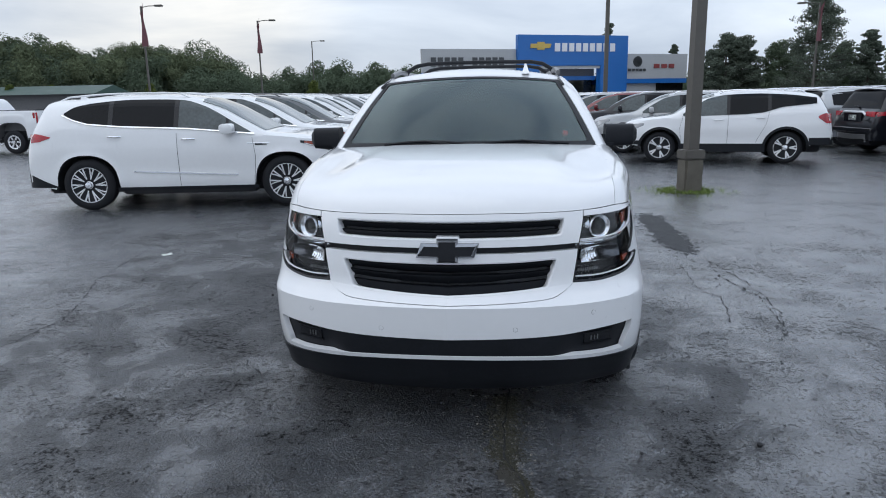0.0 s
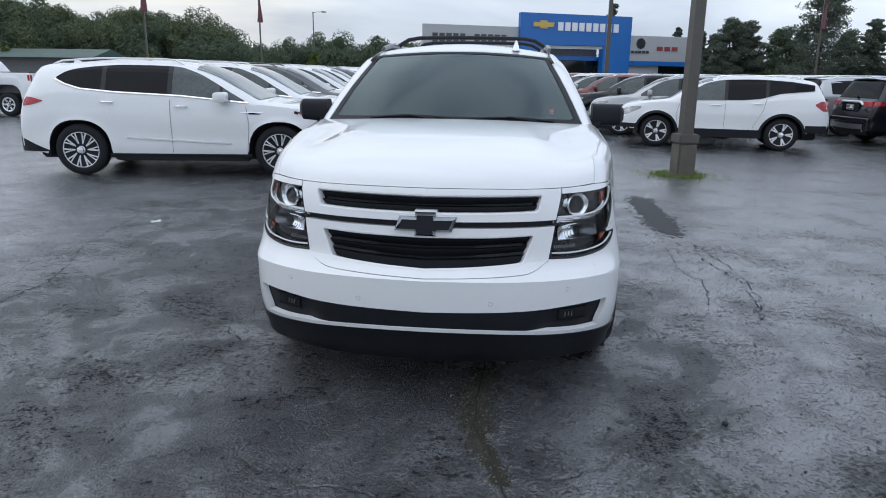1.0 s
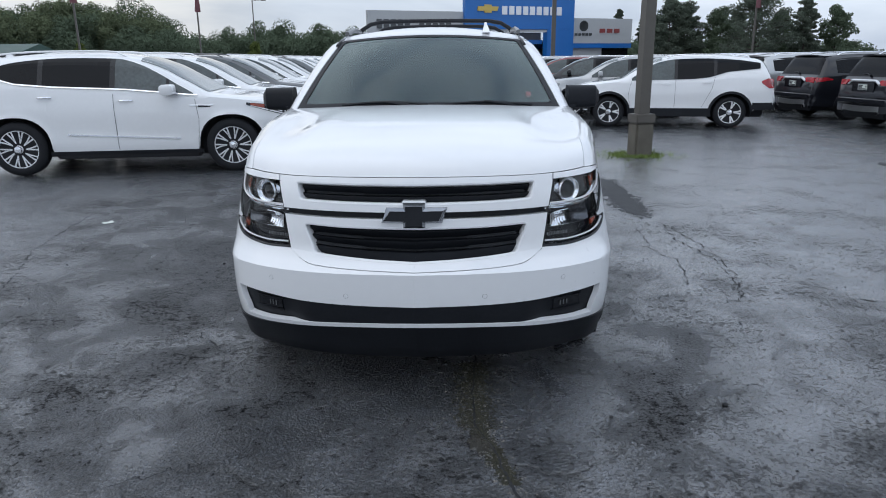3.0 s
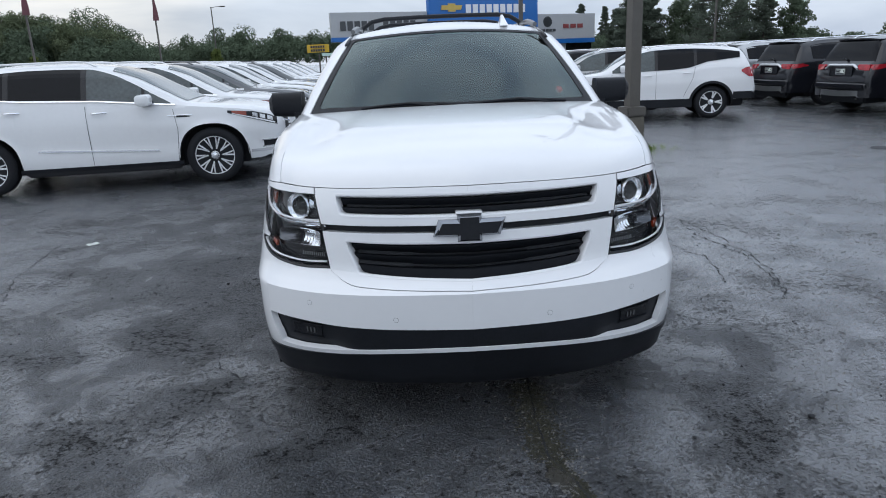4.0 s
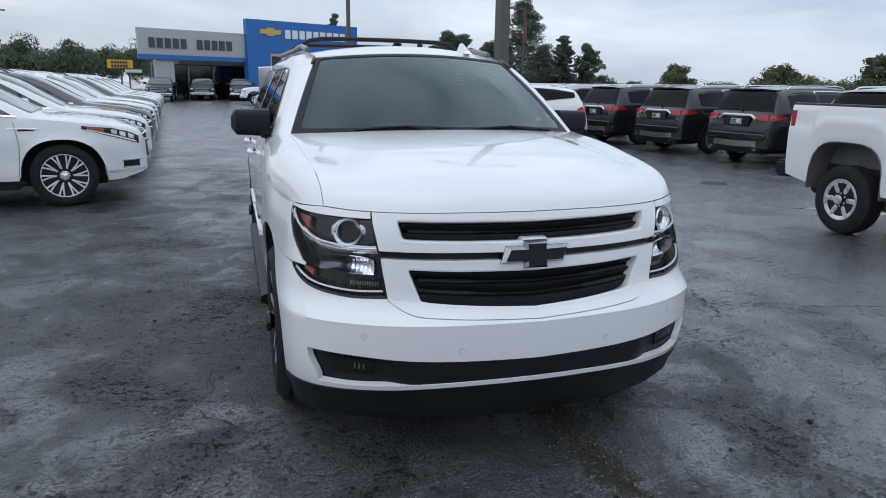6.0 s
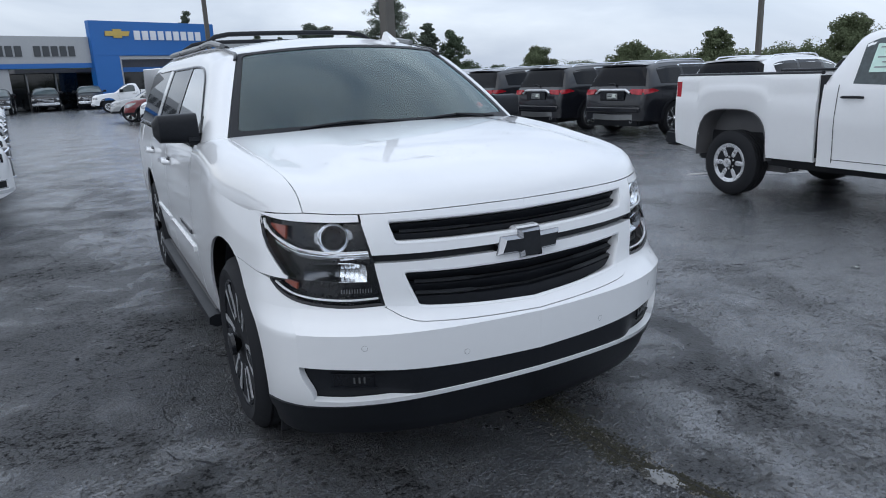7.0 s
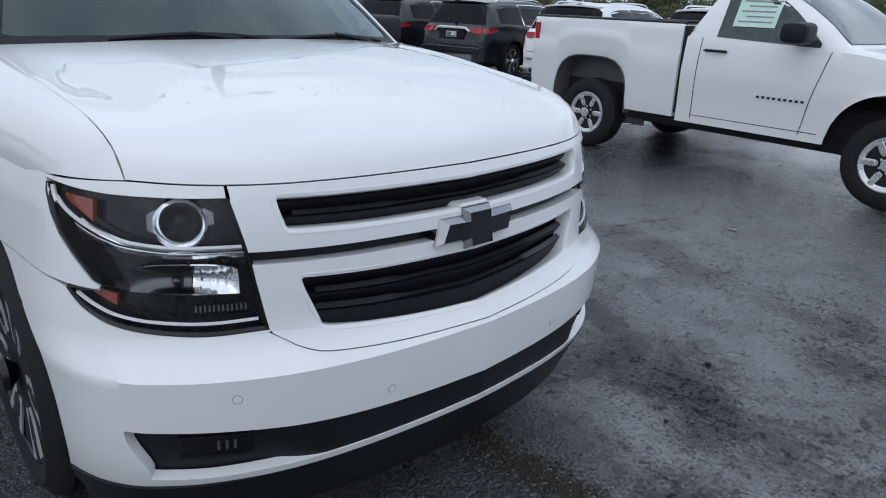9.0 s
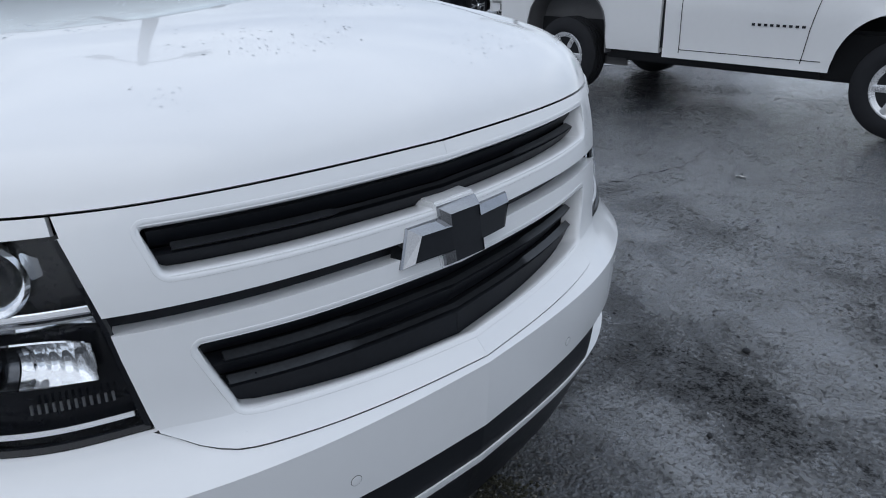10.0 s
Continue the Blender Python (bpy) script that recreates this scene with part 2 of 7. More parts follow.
def sheet(bm, P, thick=0.0, flip=False):
    """Quads over the grid P of points; with a thickness, a closed shell behind it."""
    n, m = len(P), len(P[0])
    P = [[Vector(p) for p in r] for r in P]
    V = [[bm.verts.new(p) for p in r] for r in P]
    if thick:
        def nrm(i, j):
            a = P[min(i + 1, n - 1)][j] - P[max(i - 1, 0)][j]
            b = P[i][min(j + 1, m - 1)] - P[i][max(j - 1, 0)]
            c = a.cross(b)
            return c.normalized() if c.length > 1e-12 else Vector((0, 0, 0))
        sgn = 1 if flip else -1
        B = [[bm.verts.new(P[i][j] + nrm(i, j) * thick * sgn) for j in range(m)] for i in range(n)]

    def q(a, b, c, d):
        vs = []
        for v in (a, b, c, d):
            if v not in vs:
                vs.append(v)
        if len(vs) > 2:
            try:
                bm.faces.new(vs if not flip else vs[::-1])
            except ValueError:
                pass
    for i in range(n - 1):
        for j in range(m - 1):
            q(V[i][j], V[i + 1][j], V[i + 1][j + 1], V[i][j + 1])
            if thick:
                q(B[i][j], B[i][j + 1], B[i + 1][j + 1], B[i + 1][j])
    if thick:
        for i in range(n - 1):
            q(V[i + 1][0], V[i][0], B[i][0], B[i + 1][0])
            q(V[i][m - 1], V[i + 1][m - 1], B[i + 1][m - 1], B[i][m - 1])
        for j in range(m - 1):
            q(V[0][j], V[0][j + 1], B[0][j + 1], B[0][j])
            q(V[n - 1][j + 1], V[n - 1][j], B[n - 1][j], B[n - 1][j + 1])
    return bm


def mirror(bm):
    """Add the mirror image across x = 0."""
    old = list(bm.verts)
    table = {v: bm.verts.new((-v.co.x, v.co.y, v.co.z)) for v in old}
    for f in list(bm.faces):
        bm.faces.new([table[v] for v in reversed(f.verts)])
    return bm


def flipx(bm):
    for v in bm.verts:
        v.co.x = -v.co.x
    bmesh.ops.reverse_faces(bm, faces=bm.faces[:])
    return bm


def box(bm, lo, hi, bevel=0.0, seg=2):
    r = bmesh.ops.create_cube(bm, size=1.0)
    lo, hi = Vector(lo), Vector(hi)
    for v in r["verts"]:
        v.co = Vector((lo[k] + (v.co[k] + 0.5) * (hi[k] - lo[k]) for k in range(3)))
    if bevel:
        es = list({e for v in r["verts"] for e in v.link_edges})
        bmesh.ops.bevel(bm, geom=es, offset=bevel, segments=seg, affect="EDGES", clamp_overlap=True)
    return bm


def tube(bm, pts, r, n=10, squash=1.0):
    """A round bar along points, with closed ends; r may be a list."""
    pts = [Vector(p) for p in pts]
    rr = r if isinstance(r, (list, tuple)) else [r] * len(pts)
    rings = []
    up = Vector((0, 0, 1))
    for i, p in enumerate(pts):
        d = (pts[min(i + 1, len(pts) - 1)] - pts[max(i - 1, 0)]).normalized()
        a = d.cross(up if abs(d.z) < 0.95 else Vector((1, 0, 0))).normalized()
        b = a.cross(d).normalized()
        rings.append([bm.verts.new(p + (a * math.cos(2 * math.pi * k / n) + b * math.sin(2 * math.pi * k / n) * squash) * rr[i]) for k in range(n)])
    for i in range(len(rings) - 1):
        for k in range(n):
            bm.faces.new((rings[i][k], rings[i][(k + 1) % n], rings[i + 1][(k + 1) % n], rings[i + 1][k]))
    bm.faces.new(rings[0][::-1])
    bm.faces.new(rings[-1])
    return bm


def revolve(bm, prof, n=32, axis="x", centre=(0, 0, 0)):
    """Turn a profile of (along, radius) pairs about an axis."""
    c = Vector(centre)
    rings = []
    for a, r in prof:
        ring = []
        for k in range(n):
            u, v = r * math.cos(2 * math.pi * k / n), r * math.sin(2 * math.pi * k / n)
            p = {"x": (a, u, v), "y": (u, a, v), "z": (u, v, a)}[axis]
            ring.append(bm.verts.new(c + Vector(p)))
        rings.append(ring)
    for i in range(len(rings) - 1):
        for k in range(n):
            bm.faces.new((rings[i][k], rings[i][(k + 1) % n], rings[i + 1][(k + 1) % n], rings[i + 1][k]))
    for ring in (rings[0], rings[-1]):
        try:
            bm.faces.new(ring)
        except ValueError:
            pass
    bmesh.ops.recalc_face_normals(bm, faces=bm.faces[:])
    return bm


def prism(bm, poly, fn, depth):
    """A solid from a flat polygon: fn(u, v, d) maps it into space, d runs from 0 to depth."""
    a = [bm.verts.new(fn(u, v, 0.0)) for u, v in poly]
    b = [bm.verts.new(fn(u, v, depth)) for u, v in poly]
    n = len(poly)
    bm.faces.new(a)
    bm.faces.new(b[::-1])
    for i in range(n):
        bm.faces.new((a[i], b[i], b[(i + 1) % n], a[(i + 1) % n]))
    bmesh.ops.recalc_face_normals(bm, faces=bm.faces[:])
    return bm


def lerp(a, b, t):
    return a + (b - a) * t


def linspace(a, b, n):
    return [a + (b - a) * i / (n - 1) for i in range(n)]


# ---- ground ----
def asphalt():
    m = bpy.data.materials.new("wet_asphalt")
    m.use_nodes = True
    n, l = m.node_tree.nodes, m.node_tree.links
    b = n["Principled BSDF"]
    co = n.new("ShaderNodeTexCoord")

    def noise_at(scale, detail=3.0, rough=0.5, dist=0.0):
        t = n.new("ShaderNodeTexNoise")
        t.inputs["Scale"].default_value, t.inputs["Detail"].default_value = scale, detail
        t.inputs["Roughness"].default_value, t.inputs["Distortion"].default_value = rough, dist
        l.new(co.outputs["Object"], t.inputs["Vector"])
        return t.outputs["Fac"]

    def remap(src, a, b2, c, d):
        r = n.new("ShaderNodeMapRange")
        for k, v in zip(("From Min", "From Max", "To Min", "To Max"), (a, b2, c, d)):
            r.inputs[k].default_value = v
        l.new(src, r.inputs["Value"])
        return r.outputs[0]

    def math_of(op, a, b2):
        r = n.new("ShaderNodeMath")
        r.operation = op
        for k, v in enumerate((a, b2)):
            if isinstance(v, float):
                r.inputs[k].default_value = v
            else:
                l.new(v, r.inputs[k])
        return r.outputs[0]
    patches = noise_at(0.33, 5.0, 0.55, 0.8)
    damp = noise_at(1.9, 6.0, 0.65, 0.5)
    stones = n.new("ShaderNodeTexVoronoi")
    stones.inputs["Scale"].default_value = 74.0
    stones.inputs["Randomness"].default_value = 1.0
    l.new(co.outputs["Object"], stones.inputs["Vector"])
    lumps = noise_at(42.0, 5.0, 0.72)
    grit = noise_at(150.0, 2.0)
    coarse = noise_at(7.0, 5.0, 0.65)
    wet = math_of("ADD", remap(patches, 0.36, 0.56, 0.05, 0.52), remap(damp, 0.38, 0.62, -0.12, 0.50))
    # Wetness graded by x and y to imitate sky sheen, least near x = -1.8
    axes = n.new("ShaderNodeSeparateXYZ")
    l.new(co.outputs["Object"], axes.inputs[0])
    off = n.new("ShaderNodeMath")
    off.operation = "ABSOLUTE"
    l.new(math_of("ADD", axes.outputs["X"], 1.8), off.inputs[0])
    sheen_grade = math_of("ADD", math_of("MULTIPLY", off.outputs[0], 0.78), math_of("MULTIPLY", axes.outputs["Y"], 0.20))
    wet = math_of("ADD", wet, remap(sheen_grade, 0.9, 4.8, -0.34, 0.74))
    # Fine branching cracks
    warp = n.new("ShaderNodeMixRGB")
    warp.blend_type = "LINEAR_LIGHT"
    warp.inputs[0].default_value = 0.35
    wob = n.new("ShaderNodeTexNoise")
    wob.inputs["Scale"].default_value, wob.inputs["Detail"].default_value = 2.2, 5.0
    l.new(co.outputs["Object"], wob.inputs["Vector"])
    l.new(co.outputs["Object"], warp.inputs[1])
    l.new(wob.outputs["Color"], warp.inputs[2])
    cells = n.new("ShaderNodeTexVoronoi")
    cells.feature = "DISTANCE_TO_EDGE"
    cells.inputs["Scale"].default_value = 0.75
    l.new(warp.outputs[0], cells.inputs["Vector"])
    crack = math_of("MAXIMUM", remap(cells.outputs["Distance"], 0.0, 0.014, 0.25, 1.0), remap(noise_at(0.5, 2.0), 0.46, 0.56, 1.0, 0.0))
    # Base colour is paler where wet: reflected sky painted into the tone
    tone = math_of("MULTIPLY", remap(coarse, 0.3, 0.7, 0.45, 1.6), remap(wet, 0.15, 1.1, 0.80, 1.6))
    tone = math_of("MULTIPLY", tone, remap(stones.outputs["Distance"], 0.0, 0.75, 2.0, 0.3))
    tone = math_of("MULTIPLY", tone, remap(lumps, 0.35, 0.65, 0.7, 1.3))
    tone = math_of("MULTIPLY", tone, crack)
    # Dark pits between the stones, thicker in worn places
    pitted = noise_at(52.0, 6.0, 0.80, 0.0)
    worn = remap(noise_at(1.3, 5.0, 0.6, 0.4), 0.38, 0.64, -0.02, 0.07)
    pits = remap(math_of("SUBTRACT", pitted, worn), 0.33, 0.45, 0.12, 1.0)
    hollows = remap(math_of("SUBTRACT", noise_at(17.0, 6.0, 0.78), worn), 0.345, 0.425, 0.22, 1.0)
    pits = math_of("MULTIPLY", pits, hollows)
    tone = math_of("MULTIPLY", tone, pits)
    flecks = remap(noise_at(110.0, 2.0, 0.6), 0.60, 0.70, 1.0, 3.4)
    tone = math_of("MULTIPLY", tone, flecks)
    col = n.new("ShaderNodeVectorMath")
    col.operation = "SCALE"
    col.inputs[0].default_value = (0.031, 0.035, 0.042)
    l.new(tone, col.inputs["Scale"])
    l.new(col.outputs[0], b.inputs["Base Color"])
    l.new(math_of("ADD", remap(wet, 0.0, 1.0, 0.34, 0.17), remap(pits, 0.1, 1.0, 0.45, 0.0)), b.inputs["Roughness"])
    l.new(math_of("MULTIPLY", remap(wet, -0.1, 1.0, 0.28, 1.0), remap(pits, 0.1, 0.8, 0.12, 1.0)), b.inputs["Specular IOR Level"])
    b.inputs["IOR"].default_value = 1.9
    h1 = math_of("MULTIPLY", stones.outputs["Distance"], -0.9)
    h2 = math_of("ADD", h1, math_of("MULTIPLY", lumps, 1.6))
    h3 = math_of("ADD", h2, math_of("MULTIPLY", grit, 0.35))
    h4 = math_of("ADD", math_of("ADD", h3, math_of("MULTIPLY", coarse, 1.0)), math_of("ADD", math_of("MULTIPLY", crack, 1.5), math_of("MULTIPLY", pits, 1.6)))
    bp = n.new("ShaderNodeBump")
    bp.inputs["Distance"].default_value = 0.010
    l.new(remap(wet, 0.0, 0.8, 0.9, 0.45), bp.inputs["Strength"])
    l.new(h4, bp.inputs["Height"])
    l.new(bp.outputs["Normal"], b.inputs["Normal"])
    # A thin film of water levels out the finest relief
    film = n.new("ShaderNodeBump")
    film.inputs["Distance"].default_value = 0.005
    film.inputs["Strength"].default_value = 0.32
    l.new(h4, film.inputs["Height"])
    l.new(film.outputs["Normal"], b.inputs["Coat Normal"])
    b.inputs["Coat IOR"].default_value = 1.6
    b.inputs["Coat Roughness"].default_value = 0.22
    l.new(math_of("MULTIPLY", remap(wet, 0.3, 1.15, 0.0, 1.0), remap(pits, 0.1, 0.8, 0.05, 1.0)), b.inputs["Coat Weight"])
    return m


ASPHALT = asphalt()
bm = bmesh.new()
gx = [-900, -300, -120, -60] + linspace(-30, 30, 31) + [60, 120, 300, 900]
gy = [-900, -200, -60] + linspace(-20, 70, 46) + [100, 200, 400, 900]
sheet(bm, [[(x, y, 0.0) for y in gy] for x in gx])
bmesh.ops.recalc_face_normals(bm, faces=bm.faces[:])
tagged(part("ground", bm, ASPHALT), "dark wet asphalt of a car lot", "ground", kind="structure")

GRASS = material("rough_grass", (0.15, 0.21, 0.05), 0.8, vary=0.4, scale=3, bump=0.4, bump_scale=60)
LEAF1 = leaves("green_leaves", (0.112, 0.145, 0.098), 0.30)
LEAF2 = leaves("pine_needles", (0.118, 0.142, 0.112), 0.30)
LEAF3 = leaves("yellow_green_leaves", (0.12, 0.15, 0.05))
LEAF4 = leaves("hedge_leaves", (0.135, 0.16, 0.095), 0.35)
BARK = material("bark", (0.06, 0.05, 0.042), 0.85, vary=0.4, scale=4, bump=0.5, bump_scale=20)
BLUE = material("blue_facade_panel", (0.012, 0.13, 0.42), 0.35, vary=0.05, scale=0.6)
FACADE = material("pale_grey_facade_panel", (0.40, 0.41, 0.42), 0.5, vary=0.05, scale=0.5)
STOREGLASS = material("dark_shop_glass", (0.010, 0.012, 0.014), 0.06, vary=0.4, scale=0.4)
SIGNW = material("white_sign_letter", (0.75, 0.76, 0.78), 0.4, vary=0.03, scale=2)
GOLD = material("gold_emblem", (0.50, 0.36, 0.10), 0.35, metal=0.5, vary=0.1, scale=3)
SIGND = material("dark_sign_letter", (0.05, 0.055, 0.06), 0.4, vary=0.1, scale=2)
SIGNR = material("dull_red_sign", (0.25, 0.05, 0.05), 0.4, vary=0.1, scale=2)
BRONZE = material("bronze_painted_steel", (0.085, 0.078, 0.068), 0.45, vary=0.15, scale=5, bump=0.1, bump_scale=60)
CONCRETE = material("stained_concrete", (0.11, 0.10, 0.082), 0.8, vary=0.35, scale=5, bump=0.5, bump_scale=45)
GREENROOF = material("dark_green_metal_roof", (0.02, 0.06, 0.045), 0.5, vary=0.1, scale=1)
YELLOW = material("yellow_sign_board", (0.62, 0.40, 0.03), 0.5, vary=0.05, scale=2)
FLAGR = material("faded_flag_red", (0.15, 0.06, 0.07), 0.8, vary=0.25, scale=5)


# ---- dealership building ----
bld = root("dealership_building", "low grey and blue car dealership showroom across the lot", "building", kind="")


def slab(name, lo, hi, mat, parent, label="", bevel=0.02):
    b = bmesh.new()
    box(b, lo, hi, bevel)
    return part(name, b, mat, parent, label)


def along(x):
    """A place along the facade, which runs at 25 degrees to the lane."""
    x -= 0.325
    return (67 * x - 15.745) / (60.7 - 0.4226 * x)


def facade(name, x0, x1, y0, y1, z0, z1, mat, label="", bevel=0.02):
    return slab(name, (along(x0), y0, z0), (along(x1), y1, z1), mat, bld, label, bevel)


def bars(parent, x0, x1, z0, z1, y, n, mat, name="letter_bar"):
    """A line of sign lettering as plain upright bars."""
    w = (x1 - x0) / n
    for k in range(n):
        slab(name, (x0 + k * w, y - 0.08, z0), (x0 + k * w + w * 0.72, y, z1), mat, parent, bevel=0.0)


facade("tower", 0.56, 10.65, 0, 0.6, 4.25, 7.1, BLUE, "bright blue entrance tower")
facade("tower_pier", 0.56, 2.58, 0, 0.8, 0, 4.25, BLUE)
facade("tower_pier", 8.2, 10.65, 0, 0.8, 0, 4.25, BLUE)
facade("portal_frame", 2.58, 8.2, 0.1, 0.5, 4.0, 4.24, FACADE)
facade("portal_frame", 2.58, 2.75, 0.1, 0.5, 0, 4.0, FACADE)
facade("portal_recess", 2.75, 8.2, 1.2, 1.5, 3.3, 4.0, GREYPL2)
facade("portal_band", 2.75, 8.2, 0.9, 1.3, 2.9, 3.3, BLUE)
facade("shop_glass", 2.75, 8.2, 1.6, 1.8, 0, 2.9, STOREGLASS)
facade("sign_fascia", -8.45, 0.55, 0.4, 0.8, 3.7, 5.8, FACADE, "pale grey sign fascia")
facade("fascia_band", -8.45, 0.55, 0.35, 0.85, 3.32, 3.7, BLUE)
facade("canopy_column", -7.0, -5.54, 0.6, 1.4, 0, 3.32, FACADE)
facade("shop_glass", -5.54, 0.55, 3.4, 3.7, 0, 3.32, STOREGLASS)
for xx in (-3.4, -1.2):
    facade("window_mullion", xx, xx + 0.12, 3.25, 3.4, 0, 3.32, GREYPL)
facade("roof", -4.6, 16.2, 2.0, 9, 3.0, 3.3, GREYPL2)
facade("back_wall", -4.6, 16.2, 8.6, 9, 0, 3.0, GREYPL2)
facade("wing_fascia", 10.67, 16.3, 0.5, 1.0, 2.95, 5.4, FACADE, "pale grey wing with brand signs")
facade("fascia_band", 10.67, 16.3, 0.45, 9, 2.5, 2.95, BLUE)
facade("wing_wall", 10.67, 13.8, 0.9, 9, 0, 2.5, FACADE)
facade("shop_glass", 13.8, 16.3, 1.0, 9, 0, 2.5, STOREGLASS)
bars(bld, along(3.95), along(9.6), 5.58, 6.35, 0.0, 9, SIGNW)
BOW = [(-0.93, 0.28), (-0.34, 0.28), (-0.34, 0.5), (0.34, 0.5), (0.34, 0.28), (1.0, 0.28), (0.86, -0.28), (0.34, -0.28), (0.34, -0.5), (-0.34, -0.5), (-0.34, -0.28), (-1.0, -0.28)]
emblem = bmesh.new()
prism(emblem, [(u * 1.12, v * 0.72) for u, v in BOW], lambda u, v, d: Vector((along(2.64) + u, -0.10 + d, 6.08 + v)), 0.1)
part("sign_emblem", emblem, GOLD, bld, "gold cross-shaped emblem")
bars(bld, along(-7.6), along(-4.3), 4.25, 5.05, 0.4, 5, SIGND)
bars(bld, along(-3.6), along(-0.45), 4.25, 5.05, 0.4, 5, SIGND)
ring = bmesh.new()
cx = along(11.82)
revolve(ring, [(-0.06, 0.42), (-0.06, 0.52), (0, 0.52), (0, 0.42), (-0.06, 0.42)], 24, "y", (cx, 0.5, 4.65))
revolve(ring, [(-0.05, 0.0005), (-0.05, 0.34), (0, 0.34)], 20, "y", (cx, 0.5, 4.65))
part("sign_emblem", ring, SIGND, bld, "round dark emblem")
bars(bld, along(11.0), along(12.65), 3.7, 3.95, 0.5, 5, SIGND)
bars(bld, along(13.3), along(15.3), 4.0, 4.4, 0.5, 3, SIGNR)
bld.matrix_basis = pose(0.56, 64, 0, 0, 0, 25)

# A low green-roofed building far off
shed = root("low_green_roofed_building", "long low building with a dark green metal roof", "building")
b = bmesh.new()
prism(b, [(0, 2.6), (4, 3.6), (8, 2.6)], lambda u, v, d: Vector((-74 + d, 70 + u, v)), 28)
part("roof", b, GREENROOF, shed)
slab("wall", (-73, 71, 0), (-47, 77, 2.6), GREYPL2, shed)
sign = root("road_sign", "yellow two-line road sign on a post", "sign")
slab("post", (-11.75, 76.2, 0), (-11.6, 76.4, 2.6), BRONZE, sign)
slab("post", (-11.0, 76.2, 0), (-10.85, 76.4, 2.6), BRONZE, sign)
slab("sign_board", (-12.9, 76.0, 2.75), (-10.5, 76.15, 3.6), YELLOW, sign)
slab("sign_board", (-11.3, 76.0, 2.35), (-9.7, 76.15, 2.65), PAPERG, sign, "small pale green board")
for z in (3.36, 2.98):
    bars(sign, -12.5, -10.9, z - 0.12, z + 0.12, 75.98, 6, SIGND)


# ---- lamp posts ----
def lamp_post(name, label, x, y, h, w, turn=0.0, arm=1.1, arm_to=1, base=True, flag=False, heads=1):
    post = root(name, label, "lamp post", "lot lamp posts")
    if base:
        b = bmesh.new()
        box(b, (-w * 0.84, -w * 0.84, -0.02), (w * 0.84, w * 0.84, 0.56), 0.03)
        part("footing", b, CONCRETE, post)
        b = bmesh.new()
        box(b, (-w * 0.90, -w * 0.90, 0.55), (w * 0.90, w * 0.90, 0.70), 0.015)
        part("base_cover", b, BRONZE, post)
    b = bmesh.new()
    sheet(b, [[(sx * k, sy * k, z) for sx, sy in ((-1, -1), (1, -1), (1, 1), (-1, 1), (-1, -1))] for z, k in ((0.0, w / 2), (h, w / 2 * 0.8))])
    bmesh.ops.remove_doubles(b, verts=b.verts[:], dist=1e-5)
    bmesh.ops.holes_fill(b, edges=b.edges[:])
    bmesh.ops.recalc_face_normals(b, faces=b.faces[:])
    part("pole", b, BRONZE, post, smooth=False)
    for k in range(heads):
        c, s = math.cos(k * math.pi / 2), math.sin(k * math.pi / 2)
        turned = Matrix.Rotation(k * math.pi / 2, 4, "Z")
        b = bmesh.new()
        tube(b, [(0, 0, h - 0.1), (arm_to * arm * 0.5, 0, h), (arm_to * arm, 0, h)], 0.035, 6)
        bmesh.ops.transform(b, matrix=turned, verts=b.verts[:])
        part("arm", b, BRONZE, post)
        b = bmesh.new()
        box(b, (min(arm_to * arm, arm_to * (arm + 0.6)), -0.17, h - 0.07), (max(arm_to * arm, arm_to * (arm + 0.6)), 0.17, h + 0.06), 0.03)
        bmesh.ops.transform(b, matrix=turned, verts=b.verts[:])
        part("lamp_head", b, BRONZE, post)
    if flag:
        b = bmesh.new()
        sheet(b, [[(-0.06 + 0.30 * v + 0.08 * math.sin(5 * u + v * 3), -0.12 + 0.10 * math.sin(4 * u + 5 * v), h - 0.5 - 2.4 * u + 0.7 * v * (1 - u)) for v in linspace(0, 1, 6)] for u in linspace(0, 1, 12)], 0.02)
        part("flag", b, FLAGR, post, "limp faded red and white flag")
    post.matrix_basis = pose(x, y, 0, 0, 0, turn)
    return post


lamp_post("lamp_post", "square bronze lamp post on a concrete footing", 3.25, 8.80, 8.5, 0.19, 14, heads=2)
lamp_post("lamp_post", "slim bronze lamp post before the showroom", 5.45, 38, 9.0, 0.24, 0, base=False)
lamp_post("lamp_post", "slim lamp post with a limp flag", -27.6, 48.2, 8.6, 0.13, 0, flag=True, base=False)
lamp_post("lamp_post", "slim lamp post with a limp flag", -23.35, 60.8, 8.7, 0.13, 0, flag=True, base=False)
lamp_post("lamp_post", "slim bronze lamp post at the far side", -25.8, 86.4, 8.8, 0.13, 0, base=False)
lamp_post("lamp_post", "slim lamp post among the pines", 24, 56, 8.2, 0.14, 0, arm_to=-1, flag=True, base=False)
lamp_post("lamp_post", "slim bronze lamp post at the lot's edge", 26, 19.5, 9.0, 0.2, 0, base=False)


